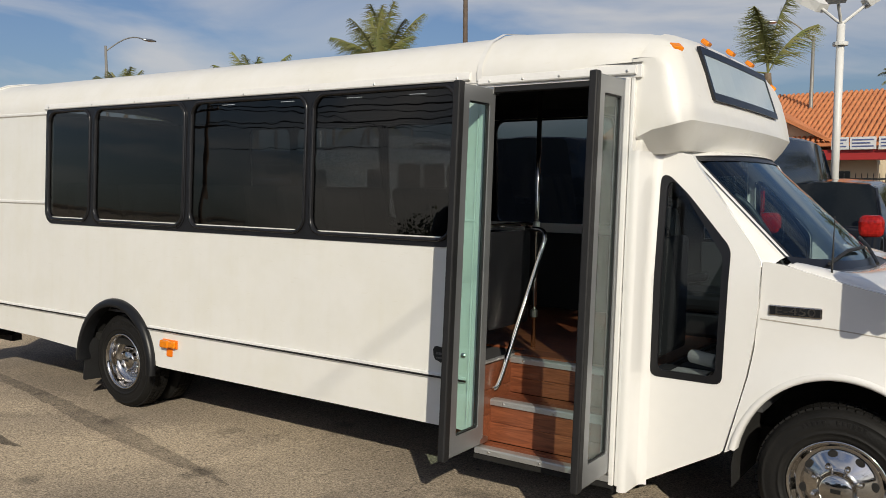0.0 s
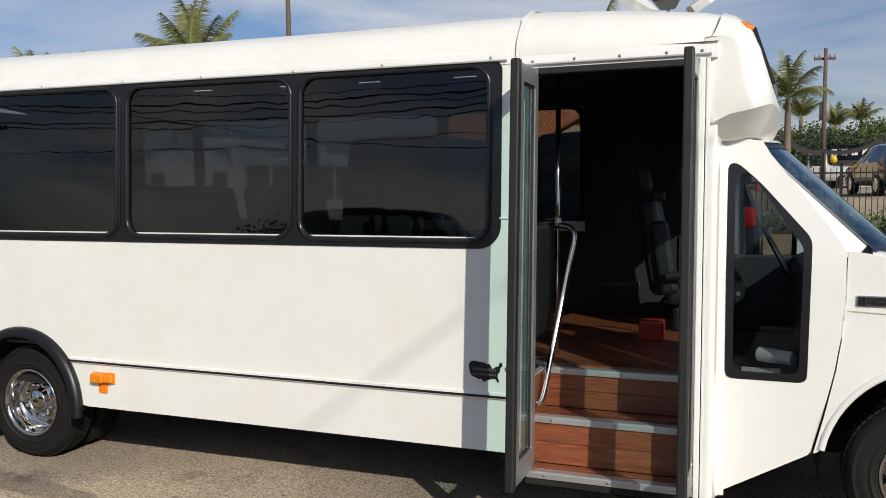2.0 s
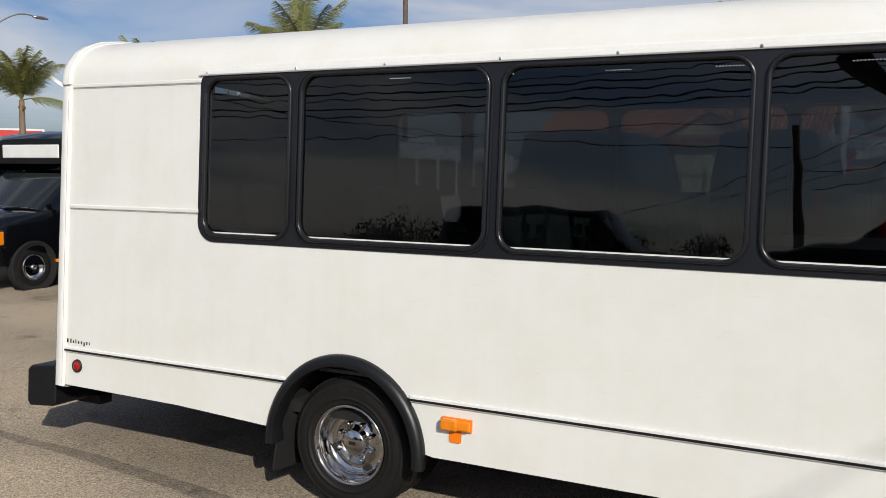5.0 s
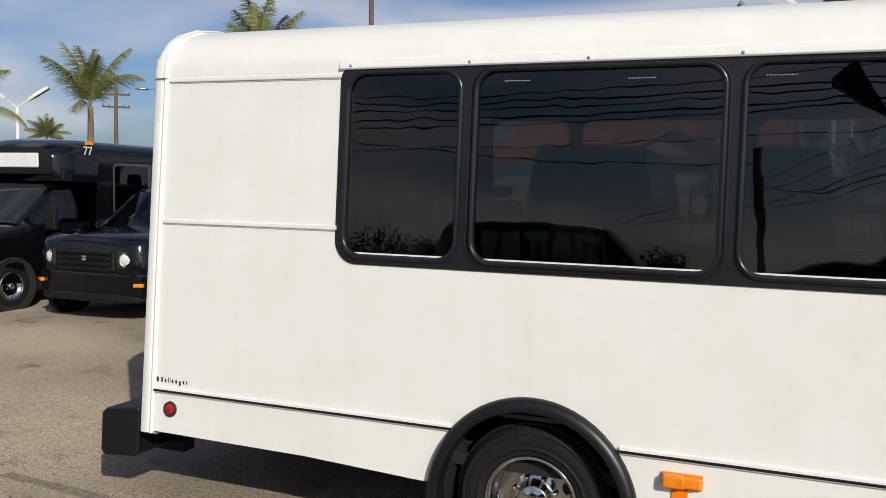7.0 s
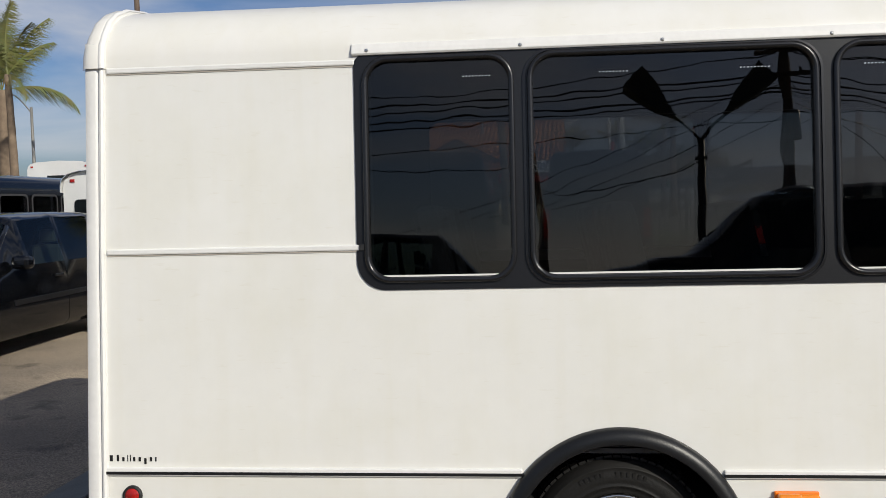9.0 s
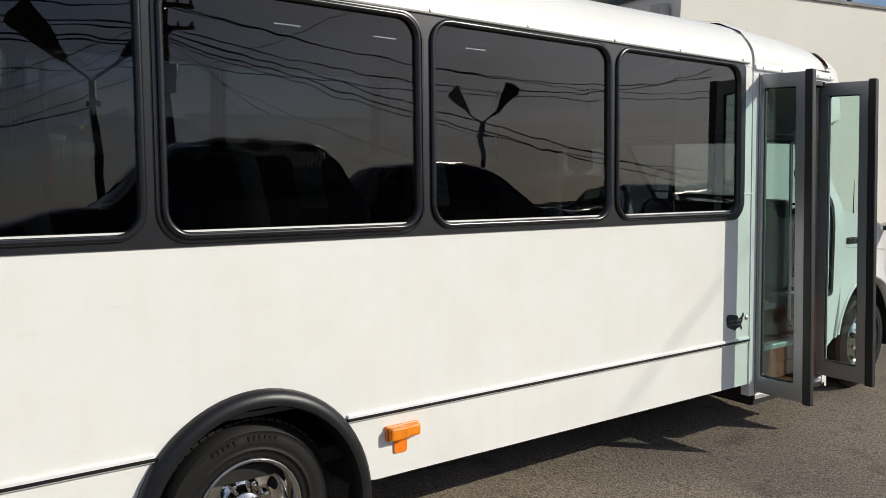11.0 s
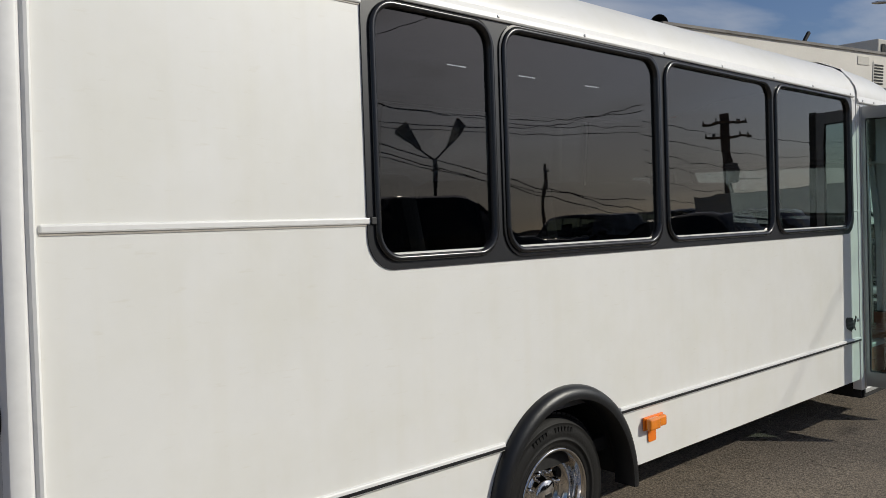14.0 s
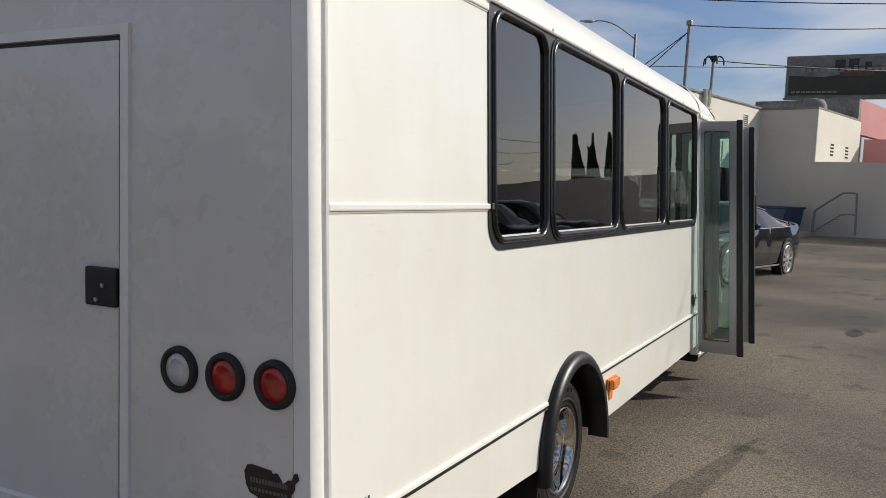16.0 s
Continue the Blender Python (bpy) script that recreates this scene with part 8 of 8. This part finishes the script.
palm(p[0], p[1], above(p[0], p[1], 7.8), 4.4, 12, fronds=9, spread=48, trunk_r=0.27)
p = polar((2.09, -3.52, 1.81), -35.6, 0, 60)
palm(p[0], p[1], above(p[0], p[1], 5.9), 3.0, 6, fronds=44, spread=95)
p = polar((2.09, -3.52, 1.81), -38.1, 0, 60)
palm(p[0], p[1], above(p[0], p[1], 6.2), 1.3, 7, fronds=26, mat=DRYFROND, spread=110)
p = polar(E8, -46.8, 0, 90)
palm(p[0], p[1], above(p[0], p[1], 6.3), 2.4, 9, fronds=24, spread=90)
for k, az in enumerate((-1.6, 1.6, 3.6, 5.0)):
    p = polar((7.09, -4.09, 1.8), az, 4, 60 + 5 * k)
    palm(p[0], p[1], 4.3 + 0.5 * (k % 2), 1.9, 20 + k, fronds=16)


def tree(x, y, h, r, seed, mat=None, label="leafy green tree by the street", squash=0.8, leaves=3600, group="trees"):
    rnd = random.Random(seed)
    t = thing("tree", label, "tree", group, Matrix.Translation((x, y, ground_z(x, y))))
    bm = bmesh.new()
    tube(bm, [(0, 0, 0), (0.1, 0, h * 0.35), (0.0, 0.1, h * 0.6)], [0.22, 0.15, 0.09], 8)
    knots = []
    for k in range(9):
        az, el = rnd.uniform(0, 6.28), rnd.uniform(0.1, 1.3)
        tip = Vector((math.cos(az) * math.cos(el) * r * 0.75, math.sin(az) * math.cos(el) * r * 0.75, h * 0.62 + math.sin(el) * r * squash * 0.8))
        tube(bm, [(0.05, 0.05, h * (0.3 + 0.03 * k)), tip * 0.6 + Vector((0, 0, h * 0.16)), tip], [0.07, 0.045, 0.015], 5)
        knots.append(tip)
    part("trunk", bm, BARK, t, smooth=True)
    bm = bmesh.new()
    for k in range(leaves):
        c = rnd.choice(knots)
        o = Vector((rnd.gauss(0, 1), rnd.gauss(0, 1), rnd.gauss(0, 0.8)))
        o = o.normalized() * r * 0.48 * rnd.random() ** 0.4
        p_ = c + o
        n_ = Vector((rnd.uniform(-1, 1), rnd.uniform(-1, 1), rnd.uniform(-0.3, 1))).normalized()
        u = n_.orthogonal().normalized()
        w = n_.cross(u)
        s = r * rnd.uniform(0.024, 0.05)
        bm.faces.new([bm.verts.new(p_ + a) for a in (u * s, w * s * 0.6, -u * s, -w * s * 0.6)])
    part("crown", bm, mat or LEAF, t)


for k, (az, d, h, r) in enumerate(((-0.4, 62, 4.6, 3.4), (1.0, 48, 3.4, 2.6), (2.4, 66, 5.2, 3.6), (3.3, 50, 3.6, 2.6), (4.4, 64, 5.0, 3.4), (-2.6, 70, 4.6, 3.0), (6.2, 60, 4.8, 3.2))):
    p = polar((7.09, -4.09, 1.8), az, 0, d)
    tree(p[0], p[1], 0.6 * h, 0.75 * r, 40 + k, DARKLEAF if k % 2 else LEAF)
for k, (x, y, h, r) in enumerate(((-3, -46, 2.6, 2.0), (-8, -48, 2.8, 2.2), (-16, -44, 2.6, 2.0), (-25, -46, 2.4, 2.2), (36, -44, 4, 2.4))):
    tree(x, y, h, r, 60 + k, DARKLEAF, "dark leafy tree across the lot", leaves=2200)
for k, (az, d) in enumerate(((-46.5, 95), (-48.2, 100), (-37, 110), (-41.2, 105), (-51, 92))):
    p = polar(E8, az, 0, d)
    tree(p[0], p[1], 2.2, 2.6, 80 + k, label="far green tree on the horizon", leaves=1800)

tree(-6.6, -17.0, 2.2, 1.3, 70, mat=DARKLEAF, label="small dark tree across the aisle", leaves=1500)

# tall cypresses mirrored at the end of the row
for k, (x, y) in enumerate(((61.0, -17.8), (61.8, -16.6), (60.6, -18.9))):
    rnd = random.Random(90 + k)
    t = thing("cypress", "slim dark cypress tree", "tree", "cypresses", Matrix.Translation((x, y, 0)))
    part("trunk", tubes([(0, 0, 0), (0, 0, 7)], [0.15, 0.03], 6), BARK, t)
    bm = bmesh.new()
    for j in range(2600):
        z = rnd.uniform(0.4, 8.0)
        rr = 0.62 * math.sin(math.pi * min(1, z / 8.6) ** 0.7) * rnd.random() ** 0.3
        a = rnd.uniform(0, 6.28)
        c = Vector((rr * math.cos(a), rr * math.sin(a), z))
        bm.faces.new([bm.verts.new(c + Vector(o)) for o in ((0.1, 0, 0), (0, 0.1, 0.1), (0, 0, 0.35))])
    part("crown", bm, DARKLEAF, t)

# ---- street side: fence, planter, tile-roofed building, signs ----
IRON = material("black_iron", (0.015, 0.015, 0.016), 0.5, vary=0.2, scale=5, fine=60)
fence = thing("fence", "black iron picket fence along the lot", "fence", m=Matrix.Translation((-6, 18.4, 0)))
for z in (0.25, 1.55):
    part("rail", boxes((0, 30, -0.02, 0.02, z + 0.3, z + 0.34)), IRON, fence)
picket = boxes((-0.009, 0.009, -0.009, 0.009, 0.3, 2.0))
pk = part("picket", picket, IRON, fence)
for k in range(1, 230):
    o = new("picket", pk.data)
    o.parent, o.location = fence, (0.13 * k, 0, 0)
for k in range(13):
    part("post", boxes((2.4 * k - 0.03, 2.4 * k + 0.03, -0.03, 0.03, -0.4, 2.1)), IRON, fence)
PLANTER = material("tan_block", (0.42, 0.30, 0.20), 0.85, vary=0.12, scale=2, fine=30, bump=0.2)
pl = thing("planter", "low tan block planter wall", "planter", m=Matrix.Translation((-6, 17.0, 0)))
for r_ in range(4):
    for k in range(60):
        x0 = 0.42 * k + (0.21 if r_ % 2 else 0)
        if 9 < x0 < 24:
            part("block", boxes((x0, x0 + 0.41, 0, 0.2, -0.35 + 0.2 * r_, -0.16 + 0.2 * r_)), PLANTER, pl)
part("soil", boxes((9.2, 24, 0.2, 1.2, -0.4, 0.35)), BARK, pl)
rnd = random.Random(7)
bm = bmesh.new()
for k in range(5000):
    c = Vector((rnd.uniform(-6 + 9.2, 18), 17.2 + rnd.uniform(0, 1.0), 0.35 + rnd.random() ** 0.7 * (0.55 + 0.12 * math.sin(k))))
    u = Vector((rnd.uniform(-1, 1), rnd.uniform(-1, 1), rnd.uniform(-1, 1))).normalized() * 0.06
    w = u.orthogonal().normalized() * 0.035
    bm.faces.new([bm.verts.new(c + a) for a in (u, w, -u, -w)])
tagged(part("hedge", bm, LEAF), "low green hedge in the planter", "hedge", kind="stuff")

TILE = material("clay_roof_tile", (0.66, 0.25, 0.10), 0.8, vary=0.15, scale=1.5, fine=8, tint=(0.46, 0.16, 0.07))
CREAMB = material("cream_wall", (0.70, 0.58, 0.40), 0.85, vary=0.06, scale=0.5, fine=20)
REDB = material("red_fascia", (0.42, 0.03, 0.03), 0.5, vary=0.08, scale=1, fine=20)
rest = thing("tile_roofed_building", "cream building with an orange clay tile roof", "building", m=Matrix.Translation((-3.6, 35.0, 0.2)) @ Matrix.Rotation(radians(-4), 4, "Z"))
part("wall", prisms([(0, 0), (9, 0), (9, 3.3), (4.5, 5.45), (0, 3.3)], "x", 0, 6.8), CREAMB, rest)
part("roof_deck", prisms([(-0.9, 3.15), (4.5, 5.72), (9.9, 3.15), (9.9, 3.02), (4.5, 5.58), (-0.9, 3.02)], "x", -6.0, 7.2), TILE, rest)
bm = bmesh.new()
for k in range(61):
    u = -5.85 + 0.215 * k
    rows = []
    for t in range(19):
        yy, zz = -0.95 + 5.45 * t / 18, 3.18 + 2.56 * t / 18
        rows.append([(u + 0.075 * math.cos(a), yy, zz + 0.065 * math.sin(a) + (0.03 if t % 2 else 0)) for a in (math.pi * q / 4 for q in range(5))])
    loft(bm, rows)
part("tile_course", bm, TILE, rest)["kind"] = "stuff"
part("verge", prisms([(-0.95, 3.2), (4.5, 5.80), (9.9, 3.2), (9.9, 3.0), (4.5, 5.58), (-0.95, 3.0)], "x", 7.2, 7.31), TILE, rest)
part("gable_wing", prisms([(0.6, 0), (4.7, 0), (4.7, 3.35), (2.6, 4.4), (0.6, 3.35)], "y", -0.4, 5), CREAMB, rest)
part("wing_roof", prisms([(0.0, 3.15), (2.6, 4.5), (5.2, 3.15), (5.2, 3.31), (2.6, 4.67), (0.0, 3.31)], "y", -0.9, 5), TILE, rest)
part("red_awning", boxes((4.5, 8.3, -1.2, 0, 2.45, 2.85)), REDB, rest)
for k in range(2):
    part("window", boxes((3.7 + 1.2 * k, 4.6 + 1.2 * k, -0.03, 0, 0.9, 2.0)), DARKWIN, rest)
part("awning_post", boxes((7.1, 7.22, -1.1, -0.98, 0, 2.25)), CREAMB, rest)
sg = part("pole_sign", boxes((3.0, 3.5, -0.55, -0.42, 2.65, 3.2)), material("yellow_sign", (0.55, 0.42, 0.03), 0.5), rest)
for k in range(3):
    part("letter_bar", boxes((3.06 + 0.15 * k, 3.16 + 0.15 * k, -0.57, -0.55, 2.75, 3.1)), DECAL, rest)
BANNER = material("printed_white_banner", (0.70, 0.71, 0.72), 0.6, vary=0.05, scale=2, fine=20)
for k, (x0, x1) in enumerate(((5.35, 6.0), (6.05, 7.0), (7.1, 7.9), (7.95, 9.0))):
    bn = part("banner", boxes((x0, x1, -1.36, -1.30, 2.86, 3.36)), BANNER, rest, "white printed price banner")
    for r_ in range(3):
        part("letter_bar", boxes((x0 + 0.08, x1 - 0.08 - 0.12 * (r_ % 2), -1.375, -1.36, 2.96 + 0.13 * r_, 3.01 + 0.13 * r_)), material("banner_ink", (0.10, 0.13, 0.3), 0.6) if r_ == k == 0 else bpy.data.materials["banner_ink"], bn)

SIGNRED = material("red_sign_paint", (0.55, 0.03, 0.03), 0.45, vary=0.05)
SIGNBLUE = material("blue_sign_paint", (0.03, 0.06, 0.22), 0.45, vary=0.05)
SALMON = material("salmon_wall", (0.60, 0.30, 0.20), 0.85, vary=0.06)
p = polar((7.09, -4.09, 1.8), -2.6, 1, 56)
shop = thing("shop", "low salmon shop with white signboards", "building", m=Matrix.Translation((p[0], p[1], 0.4)))
part("wall", boxes((-4, 3.2, 0, 6, 0, 3.2)), SALMON, shop)
part("signboard", boxes((-2.4, 0.9, -0.2, 0, 2.6, 3.9)), PLATE, shop)
part("signboard", boxes((1.0, 2.4, -0.2, 0, 2.7, 3.9)), PLATE, shop)
part("sign_border", boxes((-2.5, 2.5, -0.25, -0.2, 3.9, 4.1)), SIGNRED, shop)
part("sign_border", boxes((-2.5, 2.5, -0.25, -0.2, 2.4, 2.58)), SIGNBLUE, shop)
for k in range(7):
    part("letter_bar", boxes((-2.2 + 0.42 * k, -1.9 + 0.42 * k, -0.22, -0.2, 3.1, 3.4)), SIGNBLUE, shop)
part("window", boxes((-0.6, 0.6, -0.03, 0, 0.9, 1.9)), DARKWIN, shop)
for k, az in enumerate((-2.8, -0.75)):
    q = polar((7.09, -4.09, 1.8), az, 0, 51 - 8 * k)
    o = part("red_pole", tubes([(q[0] - 0.2, q[1] - 0.2, 0.2), (q[0] - 0.2, q[1] - 0.2, 4.6)], 0.10, 10), SIGNRED)
    tagged(o, "tall red painted steel pole", "pole", "red poles")
p = polar((7.09, -4.09, 1.8), 5.0, 1, 50)
shop2 = thing("lot_office", "low grey lot office with a dark sign", "building", m=Matrix.Translation((p[0], p[1], 0.4)))
part("wall", boxes((-3.5, 6, 0, 5, 0, 2.6)), STUCCO2, shop2)
part("fascia", boxes((-3.8, 6.3, -0.8, 0, 2.2, 3.0)), NAVY, shop2)
for k in range(9):
    part("letter_bar", boxes((-2.6 + 0.5 * k, -2.3 + 0.5 * k, -0.84, -0.8, 2.45, 2.8)), PLATE, shop2)
BALL = {"green": (0.02, 0.25, 0.08), "yellow": (0.75, 0.5, 0.02), "orange": (0.75, 0.12, 0.02)}
for az, el, col in ((0.75, 0.94, "green"), (3.2, 1.0, "yellow"), (5.2, 0.76, "orange"), (7.2, 0.9, "yellow")):
    c = polar((7.09, -4.09, 1.8), az, el, 34)
    bm = bmesh.new()
    bmesh.ops.create_icosphere(bm, subdivisions=3, radius=0.13)
    for v in bm.verts:
        v.co.z *= 1.12 if v.co.z > 0 else 1.25
    ob = part("balloon", moved(bm, Matrix.Translation(c)), material(col + "_balloon", BALL[col], 0.25, vary=0.05), smooth=True)
    tagged(ob, col + " balloon tied above the parked cars", "balloon", "balloons")
    tagged(part("balloon_string", tubes([(c[0], c[1], c[2] - 0.158), (c[0], c[1], ground_z(c[0], c[1]))], 0.006, 4), WIRE), "thin string holding a balloon", "string", "balloon strings")
PENNANT = material("black_pennant", (0.02, 0.02, 0.022), 0.6, vary=0.2, scale=5, fine=40)
for a_, b_ in ((polar((6.77, -4.05, 1.9), 0.6, 2.6, 33), polar((6.77, -4.05, 1.9), 3.2, 1.5, 40)), (polar((6.77, -4.05, 1.9), 3.2, 1.5, 40), polar((6.77, -4.05, 1.9), 6.5, 2.2, 34))):
    a_, b_ = Vector(a_), Vector(b_)
    bm = bmesh.new()
    pts = [a_.lerp(b_, t) - Vector((0, 0, 0.25 * 4 * t * (1 - t))) for t in (k / 20 for k in range(21))]
    tube(bm, pts, 0.008, 4)
    for k in range(20):
        for f in (0.2, 0.7):
            c = pts[k].lerp(pts[k + 1], f)
            bm.faces.new([bm.verts.new(c + Vector(o)) for o in ((-0.07, 0, 0), (0.07, 0.02, 0), (0.0, 0.01, -0.22))])
    for e in (a_, b_):
        tube(bm, [e, (e.x, e.y, ground_z(e.x, e.y))], 0.03, 6)
    tagged(part("pennant_string", bm, PENNANT), "string of small black pennants over the cars", "bunting", "pennant strings")
# red and white shop sign on a post
p = polar((4.54, -3.77, 1.93), -53.0, 2, 70)
rs = thing("shop_sign", "red and white shop sign on a post", "sign", m=Matrix.Translation((p[0], p[1], 0)) @ Matrix.Rotation(radians(53), 4, "Z"))
part("board", boxes((-1.9, 1.9, 0, 0.3, 3.3, 4.9)), PLATE, rs)
part("logo_bar", boxes((-1.75, 1.75, -0.04, 0, 4.0, 4.75)), SIGNRED, rs)
part("letter_bar", boxes((-1.6, 1.6, -0.04, 0, 3.45, 3.75)), DECAL, rs)
part("post", boxes((-0.5, -0.2, 0.05, 0.25, -1, 3.3)), POLEG, rs)
# low far buildings closing the horizon
FAR = material("far_wall", (0.45, 0.42, 0.38), 0.9, vary=0.1, scale=0.1, fine=2)
for k, (az, d, w, h) in enumerate(((-60, 90, 30, 3.2), (-46, 100, 22, 3.0), (-25, 80, 26, 3.4), (-75, 80, 30, 4.0), (15, 75, 22, 4.0), (30, 70, 26, 4.4), (120, 80, 50, 3.6), (150, 75, 40, 2.6), (180, 80, 50, 2.4), (-150, 85, 50, 2.8), (-115, 80, 50, 3.6))):
    p = polar((3, 0, 0), az, 0, d)
    fb = thing("far_building", "low plain building at the edge of the lot", "building", "far buildings", Matrix.Translation((p[0], p[1], 0)) @ Matrix.Rotation(radians(-az), 4, "Z"))
    part("wall", boxes((-w / 2, w / 2, 0, 10, -2, h)), FAR, fb)
    part("parapet", boxes((-w / 2 - 0.1, w / 2 + 0.1, -0.1, 10.1, h, h + 0.25)), COPING, fb)
    for j in range(int(w / 4)):
        part("window", boxes((-w / 2 + 1.2 + 4 * j, -w / 2 + 3 + 4 * j, -0.05, 0, h * 0.35, h * 0.7)), DARKWIN, fb)
